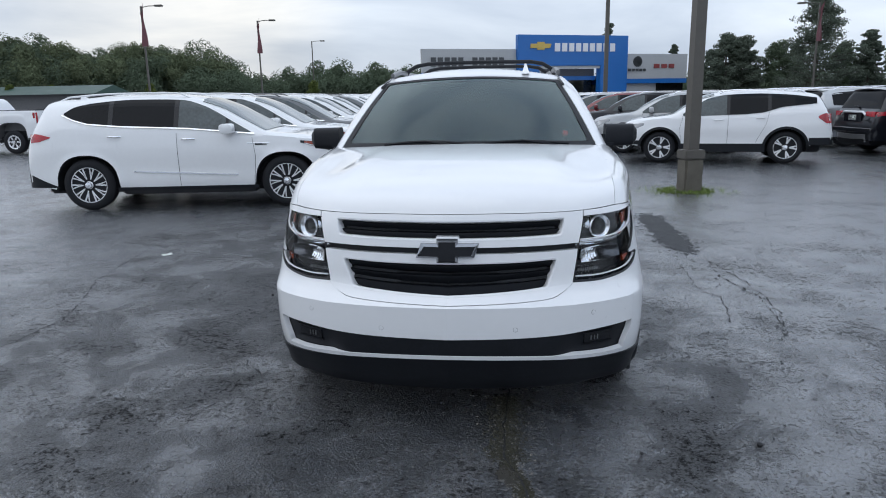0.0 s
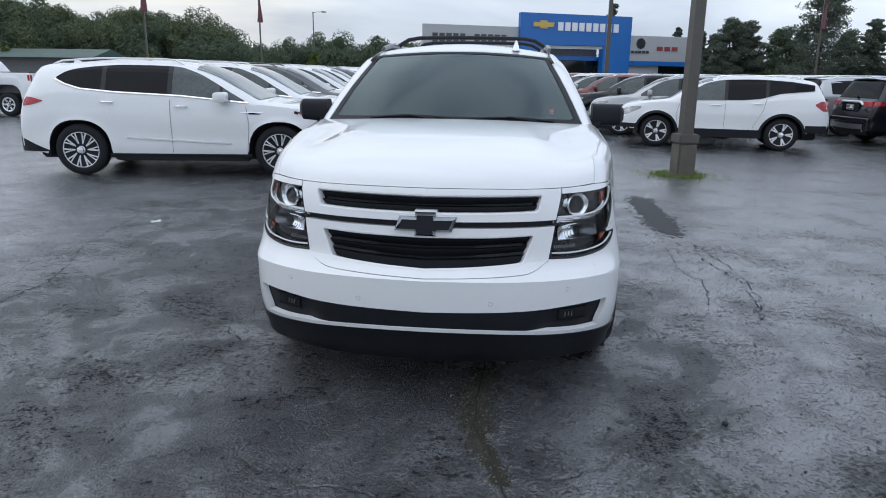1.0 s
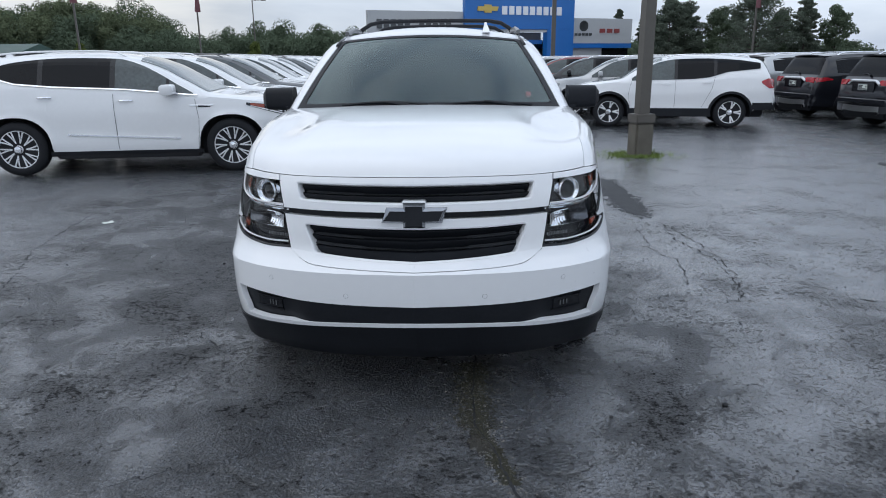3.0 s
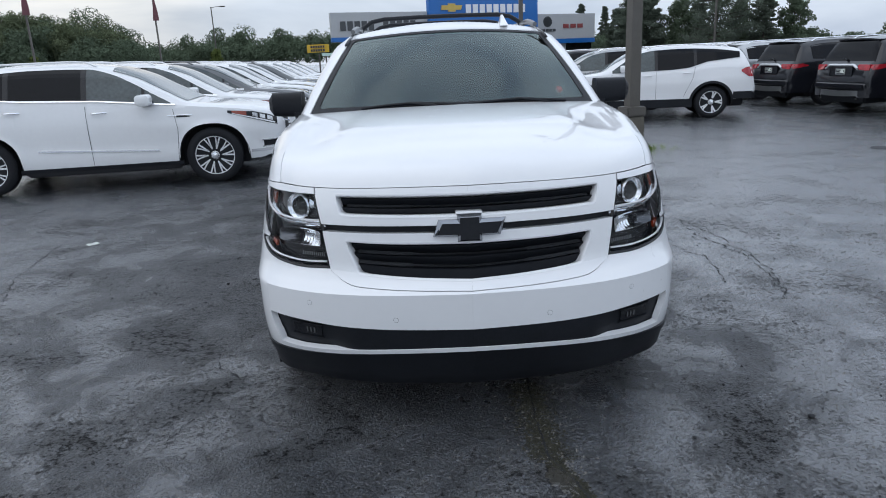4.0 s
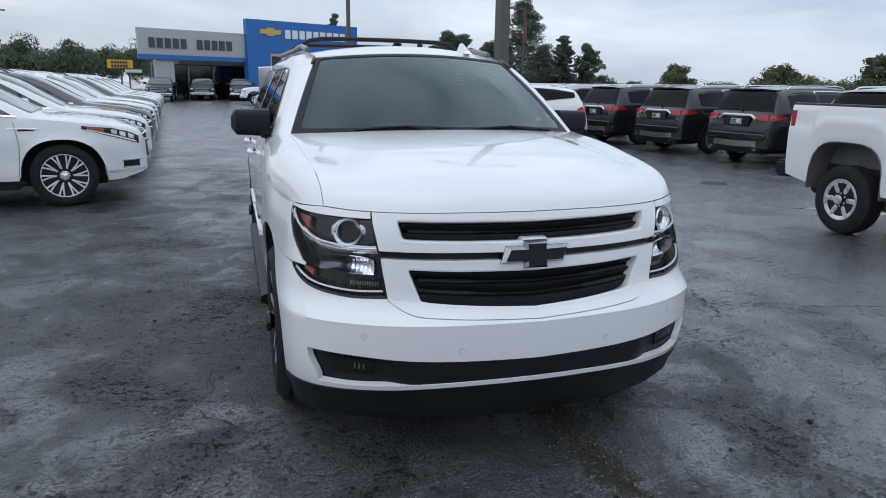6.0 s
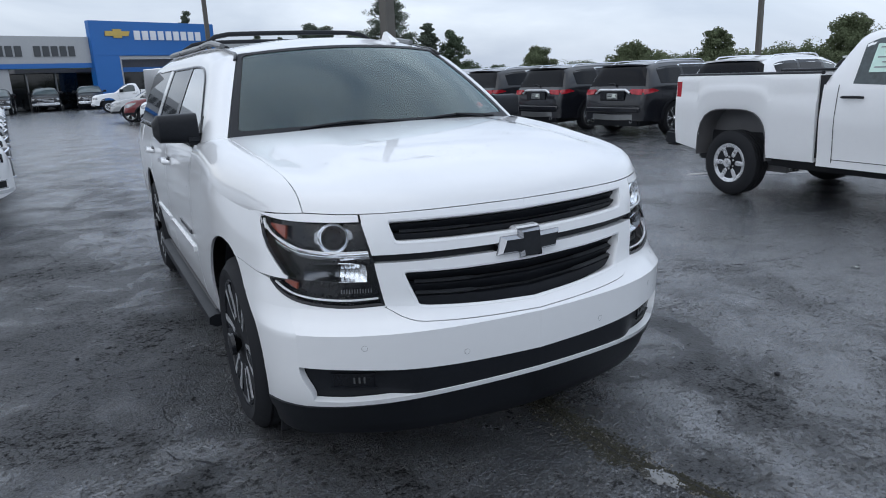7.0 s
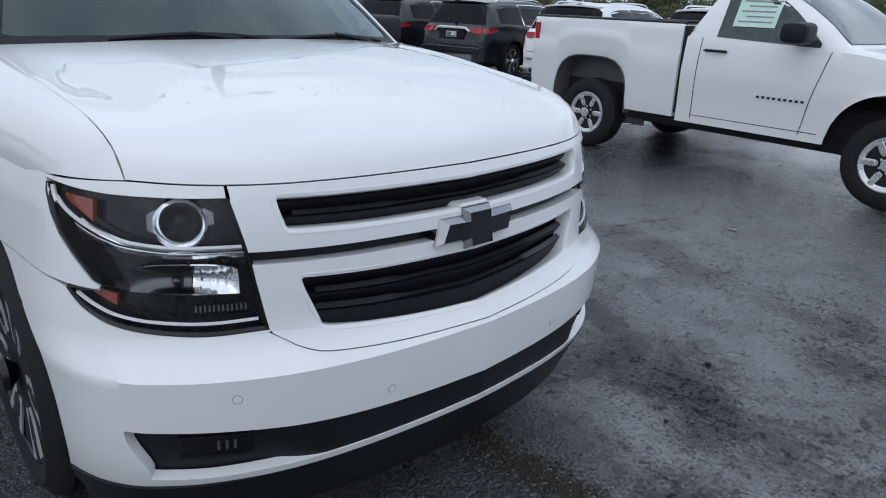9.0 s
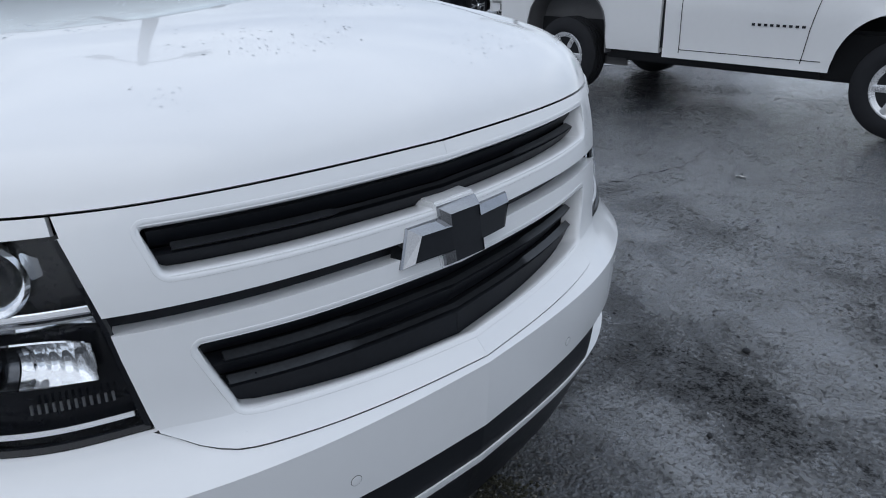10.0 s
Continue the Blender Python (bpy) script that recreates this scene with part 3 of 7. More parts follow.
# ---- trees ----
def leaf_mesh(name, centres, size, mat, rng, parent=None, label="", kind="", outward=None, loose=0.55):
    """Many small leaf sprays: bent diamonds, turned at random or mostly facing along the outward directions."""
    n = len(centres)
    nrm = rng.normal(size=(n, 3))
    if outward is not None:
        nrm = outward + loose * nrm / np.linalg.norm(nrm, axis=1)[:, None]
    nrm /= np.linalg.norm(nrm, axis=1)[:, None]
    a = np.cross(nrm, rng.normal(size=(n, 3)))
    a /= np.linalg.norm(a, axis=1)[:, None]
    b = np.cross(nrm, a)
    s = size * rng.uniform(0.55, 1.35, size=(n, 1))
    up = nrm * s * 0.25
    V = np.stack([centres - a * s, centres - b * s * 0.6 + up, centres + a * s, centres + b * s * 0.6 + up], axis=1).reshape(-1, 3)
    F = np.arange(4 * n).reshape(-1, 4)
    me = bpy.data.meshes.new(name)
    me.from_pydata(V.tolist(), [], F.tolist())
    me.materials.append(mat)
    ob = new(name, me)
    ob.parent = parent
    return tagged(ob, label, kind=kind)


def crown_points(rng, n, centre, radii, clumps=14, ball=(0.24, 0.40)):
    """Points over the outside of many rounded clumps that make up an uneven crown, with their outward directions."""
    cs = rng.normal(size=(clumps, 3))
    cs[:, 2] = np.abs(cs[:, 2]) * 1.1 - 0.35
    cs /= np.linalg.norm(cs, axis=1)[:, None]
    cs = cs * rng.uniform(0.40, 0.78, size=(clumps, 1))
    rad = rng.uniform(ball[0], ball[1], size=clumps)
    pick = rng.integers(0, clumps, n)
    d = rng.normal(size=(n, 3))
    d /= np.linalg.norm(d, axis=1)[:, None]
    p = cs[pick] + d * rad[pick][:, None] * rng.uniform(0.82, 1.08, size=(n, 1))
    return np.array(centre) + p * np.array(radii), d


def tree(name, label, x, y, h, spread, mat, seed, leaves=2600, pine=False, size=0.22, low=0.25):
    """A tapered trunk with limbs; a pine carries flat tufts on tiers of limbs, a broadleaf tree rounded clumps at its limb ends."""
    rng = np.random.default_rng(seed)
    t = root(name, label, "tree")
    b = bmesh.new()
    top = h * 0.93
    bend = [(0, 0, -0.05), (0.05, 0.02, h * 0.3), (-0.06, 0.05, h * 0.6), (0, 0, top)]
    tube(b, bend, [h * 0.020, h * 0.016, h * 0.010, 0.02], 8)
    pts, out = [], []
    limbs = 64 if pine else 26
    for k in range(limbs):
        f = low + (1.0 - low) * (k + rng.uniform(0, 0.9)) / limbs
        ang = k * 2.4 + rng.uniform(-0.9, 0.9)
        if pine:
            reach = spread * (min(1.0, 0.35 + 2.2 * (f - low)) * (1.03 - f) ** 0.75 * 1.35 + 0.05) * rng.uniform(0.55, 1.15)
        else:
            reach = spread * math.sin(min(1, (1.10 - f) * 1.4) * math.pi / 2) * rng.uniform(0.45, 1.05)
        z0 = f * h * 0.96
        tip = np.array((reach * math.cos(ang), reach * math.sin(ang), z0 + (0.16 if pine else 0.35) * reach))
        mid = (tip[0] * 0.5, tip[1] * 0.5, z0 + (tip[2] - z0) * 0.4)
        tube(b, [(0, 0, z0 - 0.05), mid, tuple(tip)], [h * 0.006, h * 0.004, 0.010], 5)
        tufts = 5
        for q in range(tufts):
            u = lerp(0.35, 1.0, (q + rng.uniform(0, 0.7)) / tufts)
            c = np.array((0, 0, z0)) * (1 - u) + tip * u + rng.normal(size=3) * spread * 0.05
            m = max(int(leaves / limbs / tufts), 8)
            d = rng.normal(size=(m, 3))
            d /= np.linalg.norm(d, axis=1)[:, None]
            r = spread * (rng.uniform(0.12, 0.21) if pine else rng.uniform(0.15, 0.27))
            pts.append(c + d * np.array([r, r, r * (0.42 if pine else 0.72)]) * rng.uniform(0.7, 1.1, size=(m, 1)))
            out.append(d)
    part("trunk", b, BARK, t)
    leaf_mesh("crown", np.concatenate(pts), size, mat, rng, t, outward=np.concatenate(out), loose=0.8)
    t.matrix_basis = pose(x, y, 0, 0, 0, seed * 37 % 360)
    return t


def polar(az, d):
    """A place at an azimuth (degrees to the right of +y) and distance from the start."""
    return (0.3 + d * math.sin(radians(az)), -3.0 + d * math.cos(radians(az)))


def wood(name, label, az0, az1, d, top, crowns, mat, seed, deep=14.0, per=420, size=0.55, wide=(2.5, 4.3), clumps=26, ball=(0.24, 0.40), loose=0.55):
    rng = np.random.default_rng(seed)
    pts, out = [], []
    for k in range(crowns):
        az = lerp(az0, az1, (k + rng.uniform(0, 1)) / crowns)
        back = rng.uniform(0, 1)
        x, y = polar(az, d + deep * back)
        h = top(az) * (0.58 + 0.42 * back) * rng.uniform(0.90, 1.06)
        r = rng.uniform(*wide)
        up = min(h * 0.5, r * 1.15)
        p, n = crown_points(rng, per, (x, y, h - up), (r, r, up), clumps, ball)
        pts.append(p)
        out.append(n)
    return tagged(leaf_mesh(name, np.concatenate(pts), size, mat, rng, outward=np.concatenate(out), loose=loose), label, "trees", kind="stuff")


RISE = curve((-46, 12.2), (-39, 12.7), (-35.5, 12.0), (-33, 10.8), (-27, 11.4), (-24.2, 10.8), (-22.8, 9.0), (-21.8, 7.2))
FARLINE = curve((-26, 8.6), (-20, 8.2), (-15, 10.4), (-10, 10.0), (2, 8.8))
wood("wooded_hill", "dense green trees on a rise behind the lot", -46, -21.9, 105, RISE, 58, LEAF1, 3, per=3500, size=0.145, wide=(2.4, 3.8), clumps=16, ball=(0.28, 0.46), loose=0.35)
wood("wooded_hill", "lighter green trees scattered over the rise", -46, -22.4, 103, RISE, 30, LEAF4, 4, per=3500, size=0.145, wide=(2.2, 3.4), clumps=16, ball=(0.28, 0.46), loose=0.35)
wood("distant_wood", "green line of distant trees", -26, 2, 150, FARLINE, 70, LEAF1, 5, per=1700, size=0.22, wide=(2.6, 4.4), clumps=14, ball=(0.30, 0.50), loose=0.35)
wood("distant_wood", "low green trees behind the showroom", 3, 32, 84, curve((3, 5.0), (12, 4.6), (20, 4.6), (28, 3.6), (32, 2.6)), 60, LEAF1, 8, deep=5, per=1400, size=0.12, wide=(1.6, 2.8))
wood("hedgerow", "low green hedgerow along the field edge", 30, 84, 52, curve((30, 1.9), (36, 2.4), (42, 3.1), (50, 3.3), (60, 3.8), (84, 4.3)), 104, LEAF4, 9, deep=6, per=1500, size=0.075, wide=(0.9, 2.0), clumps=22)
TREES = ((14.9, 75, 5.6, 1.5, True), (16.0, 72, 6.9, 2.7, True), (17.1, 73, 6.7, 2.5, True), (19.6, 73, 5.9, 2.1, False), (22.0, 68, 9.6, 3.5, True), (20.7, 76, 5.9, 1.9, True), (23.6, 74, 5.6, 1.8, False),
         (25.2, 70, 6.5, 1.6, True), (27.2, 71, 5.6, 1.7, False), (33.8, 62, 3.2, 2.2, False), (41, 57, 3.1, 2.2, False), (47, 56, 3.9, 1.6, False), (56, 55, 4.0, 2.3, False), (7.3, 96, 10.6, 1.7, False), (12.2, 90, 7.4, 1.2, True), (14, 92, 7.0, 1.0, True))
for k, (az, d, h, sp, pine) in enumerate(TREES):
    x, y = polar(az, d)
    tree("pine_tree" if pine else "tree", "tall dark pine with uneven layered branches" if pine else "loose-crowned green broadleaf tree", x, y, h, sp, LEAF2 if pine or h > 7 else LEAF4 if d < 64 else LEAF1, 20 + k, 24000 if pine else 14000, pine, 0.080 if pine else 0.085, 0.08)
for k, (az, d) in enumerate(((-37.6, 96), (-35.0, 98), (-16.3, 92), (-28.5, 97))):
    x, y = polar(az, d)
    tree("young_tree", "small bright yellow-green young tree", x, y, 3.8, 1.1, LEAF3, 50 + k, 2400, False, 0.13, 0.2)
# Grass tufts at the lamp post's foot
rng = np.random.default_rng(71)
g = bmesh.new()
for k in range(900):
    a, r = rng.uniform(0, 2 * math.pi), rng.uniform(0.20, 0.40) * (1 + 0.8 * (rng.uniform() < 0.15))
    x, y = 3.2 + r * math.cos(a) * 1.15, 8.78 + r * math.sin(a)
    h, w, t = rng.uniform(0.02, 0.075), rng.uniform(0.004, 0.009), rng.uniform(0, 2 * math.pi)
    dx, dy = math.cos(t) * w, math.sin(t) * w
    lx, ly = rng.normal(0, 0.04), rng.normal(0, 0.04)
    v = [g.verts.new(p) for p in ((x - dx, y - dy, -0.003), (x + dx, y + dy, -0.003), (x + lx * 0.5 + dx * 0.7, y + ly * 0.5 + dy * 0.7, h * 0.6), (x + lx, y + ly, h), (x + lx * 0.5 - dx * 0.7, y + ly * 0.5 - dy * 0.7, h * 0.6))]
    g.faces.new(v)
tagged(part("grass_tuft", g, GRASS), "weeds growing round the lamp post footing", "grass", kind="stuff")


# ---- wheels ----
def wheel(parent, r, width, rim_r, spokes, style, rim_mat, at, side=1):
    """A road wheel whose outer face looks along +x; hub, tyre and rim."""
    hub = bmesh.new()
    revolve(hub, [(-0.02, 0.02), (0.012, 0.055), (0.030, 0.048), (0.036, 0.0005)], 16)
    w = part("wheel", hub, {"steel": STEELW, "hero": GLOSSB}.get(style, CHROME), parent)
    t = bmesh.new()
    h, b = width / 2, 0.03
    prof = [(-h + 0.02, rim_r - 0.01), (-h, rim_r + 0.02), (-h - 0.004, (rim_r + r) / 2), (-h + 0.012, r - 0.035), (-h + 0.03, r - 0.006)]
    for g in (-0.55, -0.18, 0.18, 0.55):
        prof += [(h * g - 0.008, r), (h * g - 0.006, r - 0.009), (h * g + 0.006, r - 0.009), (h * g + 0.008, r)]
    prof += [(h - 0.03, r - 0.006), (h - 0.012, r - 0.035), (h + 0.004, (rim_r + r) / 2), (h, rim_r + 0.02), (h - 0.02, rim_r - 0.01)]
    revolve(t, [(a - h, q) for a, q in prof], 56 if style == "hero" else 40)
    if style == "hero":
        for v in t.verts:
            q = math.hypot(v.co.y, v.co.z)
            if q > r - 0.02 and abs(v.co.x + h) > h - 0.045 and int(round(math.atan2(v.co.z, v.co.y) / (2 * math.pi) * 56)) % 2:
                v.co.y *= (q - 0.009) / q
                v.co.z *= (q - 0.009) / q
    part("tyre", t, RUBBER, w)
    m = bmesh.new()
    revolve(m, [(-0.03, rim_r - 0.012), (-0.012, rim_r - 0.006), (-0.010, rim_r + 0.006), (-0.03, rim_r + 0.008), (-width, rim_r), (-width, rim_r - 0.02), (-0.045, rim_r - 0.022)], 48)
    for k in range(spokes):
        a = 2 * math.pi * k / spokes
        if style == "multi":
            arms = [(-0.03, 0.020, 0.022), (0.20, 0.018, 0.020)]
        elif style == "twin":
            arms = [(-0.15, 0.040, 0.034), (0.15, 0.040, 0.034)]
        elif style == "steel":
            arms = [(0, 0.062, 0.052)]
        else:
            arms = [(-0.14, 0.055, 0.050), (0.14, 0.055, 0.050)]
        for da, w0, w1 in arms:
            P = []
            for v in linspace(0, 1, 7):
                rad, ang = lerp(0.045, rim_r - 0.008, v), a + da * v
                x, hw = -0.010 - 0.016 * (1 - v) ** 2, lerp(w0, w1, v) / 2
                P.append([Vector((xx, rad * math.cos(ang) - u * math.sin(ang), rad * math.sin(ang) + u * math.cos(ang))) for xx, u in ((x - 0.03, -hw), (x - 0.004, -hw), (x, -hw * 0.6), (x, hw * 0.6), (x - 0.004, hw), (x - 0.03, hw))])
            spoke = bmesh.new()
            sheet(spoke, P)
            if sum(f.normal.x for f in (spoke.normal_update() or spoke.faces)) < 0:
                bmesh.ops.reverse_faces(spoke, faces=spoke.faces[:])
            tmp = bpy.data.meshes.new("spoke")
            spoke.to_mesh(tmp)
            m.from_mesh(tmp)
            bpy.data.meshes.remove(tmp)
            spoke.free()
    if style in ("multi", "twin"):
        revolve(m, [(-0.035, 0.066), (-0.018, 0.060), (-0.010, 0.045), (-0.012, 0.01)], 24)
    if style == "steel":
        revolve(m, [(-0.03, rim_r * 0.99), (-0.006, rim_r * 0.97), (-0.014, rim_r * 0.90), (-0.018, rim_r * 0.83), (-0.030, rim_r * 0.76), (-0.055, rim_r * 0.745)], 48)
        revolve(m, [(-0.06, rim_r * 0.52), (-0.030, rim_r * 0.47), (-0.022, rim_r * 0.38), (-0.030, rim_r * 0.33), (-0.030, rim_r * 0.1)], 36)
        for k in range(6):
            a = 2 * math.pi * (k + 0.5) / 6
            revolve(m, [(-0.03, 0.013), (-0.012, 0.012), (-0.008, 0.0004)], 8, "x", (0, rim_r * 0.30 * math.cos(a), rim_r * 0.30 * math.sin(a)))
    part("rim", m, rim_mat, w)
    d = bmesh.new()
    revolve(d, [(-0.10, 0.03), (-0.10, rim_r * 0.72), (-0.12, rim_r * 0.72), (-0.12, 0.03)], 40)
    revolve(d, [(-0.13, 0.02), (-0.13, rim_r - 0.012), (-0.14, rim_r - 0.012)], 40)
    part("brake_disc", d, DARK if style != "hero" else GREYPL, w)
    if style == "hero":
        for k in range(spokes):
            for da, sg in ((-0.14, 1), (0.14, -1)):
                p = bmesh.new()
                a = 2 * math.pi * k / spokes
                def fn2(u, v, dd, a=a, da=da, sg=sg):
                    rad = lerp(0.07, rim_r - 0.022, v)
                    ang = a + da * lerp(0.1, 1, v)
                    x = -0.008 - 0.016 * (1 - v) ** 2 - dd
                    return Vector((x, rad * math.cos(ang) - sg * u * math.sin(ang), rad * math.sin(ang) + sg * u * math.cos(ang)))
                prism(p, [(-0.031, 0.24), (-0.005, 0.24), (0.001, 1), (-0.028, 1)], fn2, 0.006)
                part("spoke_face", p, MACHINED, w)
    w.matrix_basis = Matrix.Translation(at) @ (Matrix.Identity(4) if side > 0 else pose(0, 0, 0, 0, 0, 180))
    return w


# ---- parked vehicles ----
# Half width of a flank against its height: tucked sill, hollow lower door, sharp shoulder crease
SIDE_PROFILE = line((0, 0.94), (0.10, 0.965), (0.18, 0.982), (0.24, 0.986), (0.32, 0.979), (0.45, 0.988), (0.58, 0.997), (0.70, 1.0), (0.735, 0.993), (0.82, 0.985), (0.92, 0.974), (1, 0.96))


def smooth_step(a, b, x):
    t = min(max((x - a) / (b - a), 0), 1)
    return t * t * (3 - 2 * t)


class Shape:
    """A car body from a roofline, a beltline and a plan; the front is at y = 0 and the car looks along -y."""

    def __init__(self, L, W, top, belt, front_axle, wheelbase, wheel_r, sill=0.30, arch=None, tumble=0.36, plan=None):
        self.L, self.W, self.top, self.belt = L, W, top, belt
        self.axles, self.r, self.sill = (front_axle, front_axle + wheelbase), wheel_r, sill
        self.arch = arch or wheel_r + 0.085
        self.tumble, self.tail, self.lift = tumble, 0.16, 1.0
        self.cache = {}
        self.plan = plan or curve((0, 0.66), (0.04, 0.77), (0.12, 0.86), (0.28, 0.935), (0.55, 0.98), (0.95, 1.0), (L - 1.2, 1.0), (L - 0.5, 0.975), (L - 0.15, 0.93), (L - 0.03, 0.87), (L, 0.80))

    def low(self, y):
        z = self.sill + 0.10 * max(0, 0.35 - y) / 0.35 + self.tail * max(0, y - self.L + 0.5) / 0.5
        for a in self.axles:
            if abs(y - a) < self.arch:
                z = max(z, self.r - 0.02 + self.lift * (self.arch**2.4 - abs(y - a) ** 2.4) ** (1 / 2.4))
        return z

    def flare(self, y, z):
        """How far the lip round a wheel arch stands out from the side."""
        d = min(math.hypot(y - a, z - self.r + 0.02) - self.arch for a in self.axles)
        return 0.016 * math.exp(-(max(d, 0) / 0.055) ** 2) * smooth_step(self.sill, self.sill + 0.12, z)

    def section(self, y):
        key = round(y, 5)
        if key in self.cache:
            return self.cache[key]
        w, z0, zt = self.W / 2 * self.plan(y), self.low(y), self.top(y)
        zb = min(self.belt(y), zt - 0.03)
        z0 = min(z0, zb - 0.05)
        h = zt - zb
        xb = w * 0.96
        xr = max(xb - self.tumble * h - 0.07, 0.1)
        pts = []
        for v in (0, 0.1, 0.2, 0.3, 0.4, 0.5, 0.6, 0.7, 0.8, 0.9, 1.0):
            z = lerp(z0, zb, v)
            pts.append((w * SIDE_PROFILE((z - 0.25) / max(zb - 0.25, 0.2)) + (self.flare(y, z) if y > 0.3 else 0), z))
        pts += [(lerp(xb, xr, 0.35), lerp(zb, zt, 0.36)), (lerp(xb, xr, 0.68), lerp(zb, zt, 0.70)), (xr, zt - min(0.09, h * 0.16)), (xr * 0.93, zt - min(0.045, h * 0.08)), (xr * 0.8, zt - min(0.02, h * 0.05)), (xr * 0.45, zt - 0.004), (0, zt)]
        self.cache[key] = pts
        return pts

    def side(self, y, z, out=0.006):
        p = self.section(y)
        xs, zs = [a for a, _ in p[:14]], [b for _, b in p[:14]]
        return float(np.interp(z, zs, xs)) + out

    def over(self, y, x, out=0.006):
        p = self.section(y)[10:][::-1]
        return float(np.interp(abs(x), [a for a, _ in p], [b for _, b in p])) + out

    def stations(self):
        ys = set(linspace(0, 0.5, 9)) | set(linspace(0.5, self.L - 0.5, 56)) | set(linspace(self.L - 0.5, self.L, 9))
        for a in self.axles:
            ys |= {a + self.arch * math.cos(k * math.pi / 16) * 0.9995 for k in range(17)}
        return sorted(y for y in ys if 0 <= y <= self.L)

    def body(self):
        bm = bmesh.new()
        rows = [[Vector((x, y, z)) for x, z in self.section(y)] for y in self.stations()]
        V = [[bm.verts.new(p) for p in r] for r in rows]
        M = [[bm.verts.new((-p.x, p.y, p.z)) for p in r[:-1]] + [V[i][-1]] for i, r in enumerate(rows)]
        for i in range(len(V) - 1):
            for j in range(len(V[0]) - 1):
                bm.faces.new((V[i][j], V[i + 1][j], V[i + 1][j + 1], V[i][j + 1]))
                bm.faces.new((M[i][j + 1], M[i + 1][j + 1], M[i + 1][j], M[i][j]))
        for i in (0, -1):
            bm.faces.new(V[i] + M[i][-2::-1])
        bmesh.ops.recalc_face_normals(bm, faces=bm.faces[:])
        return bm

    def patch(self, y0, y1, low, up, out=0.006, thick=0.004, n=20, m=9, sides=(1, -1)):
        """A panel on the side between two lines z = low(y) and z = up(y)."""
        made = []
        for s in sides:
            bm = bmesh.new()
            P = [[(self.side(y, z, out), y, z) for z in linspace(low(y), up(y), m)] for y in linspace(y0, y1, n)]
            sheet(bm, P, -thick, True)
            bmesh.ops.recalc_face_normals(bm, faces=bm.faces[:])
            made.append(bm if s > 0 else flipx(bm))
        return made

    def screen(self, y0, y1, inset, out=0.006, n=10, m=17):
        """A windscreen or rear window lying on the sloping top between two stations."""
        bm = bmesh.new()
        P = []
        for y in linspace(y0, y1, n):
            xr = self.section(y)[13][0] + inset(y)
            P.append([(x, y - 0.06 * (1 - (x / xr) ** 2) * 0, self.over(y, x, out)) for x in linspace(-xr, xr, m)])
        sheet(bm, P, 0.004)
        bmesh.ops.recalc_face_normals(bm, faces=bm.faces[:])
        return bm


def ribbons(sh, car, lines, width=0.005, name="shut_line"):
    """Dark door gaps along the side, from (y, z) to (y, z)."""
    for pts in lines:
        for s in (1, -1):
            bm = bmesh.new()
            f = []
            for (ya, za), (yb, zb) in zip(pts, pts[1:]):
                for t in linspace(0, 1, 9)[(1 if f else 0):]:
                    f.append((lerp(ya, yb, t), lerp(za, zb, t)))
            horiz = abs(pts[-1][0] - pts[0][0]) > abs(pts[-1][1] - pts[0][1])
            P = [[(sh.side(y + (0 if horiz else d), z + (d if horiz else 0), 0.0025), y + (0 if horiz else d), z + (d if horiz else 0)) for d in (-width / 2, width / 2)] for y, z in f]
            sheet(bm, P, 0.002)
            part(name, bm if s > 0 else flipx(bm), BLACK, car)


def wheels(sh, car, rim_r, spokes, style, mat, width=0.24):
    for a in sh.axles:
        for s in (1, -1):
            wheel(car, sh.r, width, rim_r, spokes, style, mat, (s * (sh.W / 2 - 0.012), a, sh.r), s)


def underbody(sh, car):
    bm = bmesh.new()
    w = sh.W / 2
    box(bm, (-w + 0.30, 0.50, 0.24), (w - 0.30, sh.L - 0.22, 0.80), 0.03)
    lo = sh.axles[0] + sh.arch + 0.02
    hi = sh.axles[1] - sh.arch - 0.02
    box(bm, (-w + 0.06, lo, sh.sill - 0.08), (w - 0.06, hi, sh.sill + 0.1), 0.02)
    part("underbody", bm, DARK, car)
    for a in sh.axles:
        for s in (1, -1):
            bm = bmesh.new()
            q = sh.arch + 0.012
            sheet(bm, [[(x, a + q * math.cos(t), sh.r - 0.02 + q * math.sin(t)) for x in (w - 0.045, w - 0.30)] for t in linspace(-0.15, math.pi + 0.15, 18)], 0.006)
            part("wheel_well", bm if s > 0 else flipx(bm), DARK, car)


def arch_trim(sh, car, mat, wide=0.05, out=0.004):
    for a in sh.axles:
        for s in (1, -1):
            bm = bmesh.new()
            P = []
            for k in range(25):
                t = math.pi * k / 24
                row = []
                for d in (-0.004, wide):
                    y = a + (sh.arch + d) * math.cos(t)
                    z = max(sh.r - 0.02 + (sh.arch + d) * math.sin(t), sh.sill - 0.02)
                    row.append((sh.side(y, max(z, sh.low(y) + 0.001), out), y, z))
                P.append(row)
            sheet(bm, P, 0.02)
            bmesh.ops.recalc_face_normals(bm, faces=bm.faces[:])
            part("wheel_arch_trim", bm if s > 0 else flipx(bm), mat, car)


def handle(car, x, y, z, s, mat, length=0.2):
    bm = bmesh.new()
    tube(bm, [(s * (x + 0.012), y - length / 2, z), (s * (x + 0.034), y - length / 2 + 0.03, z + 0.003), (s * (x + 0.036), y + length / 2 - 0.03, z + 0.003), (s * (x + 0.012), y + length / 2, z)], [0.010, 0.014, 0.014, 0.010], 8)
    part("door_handle", bm, mat, car)


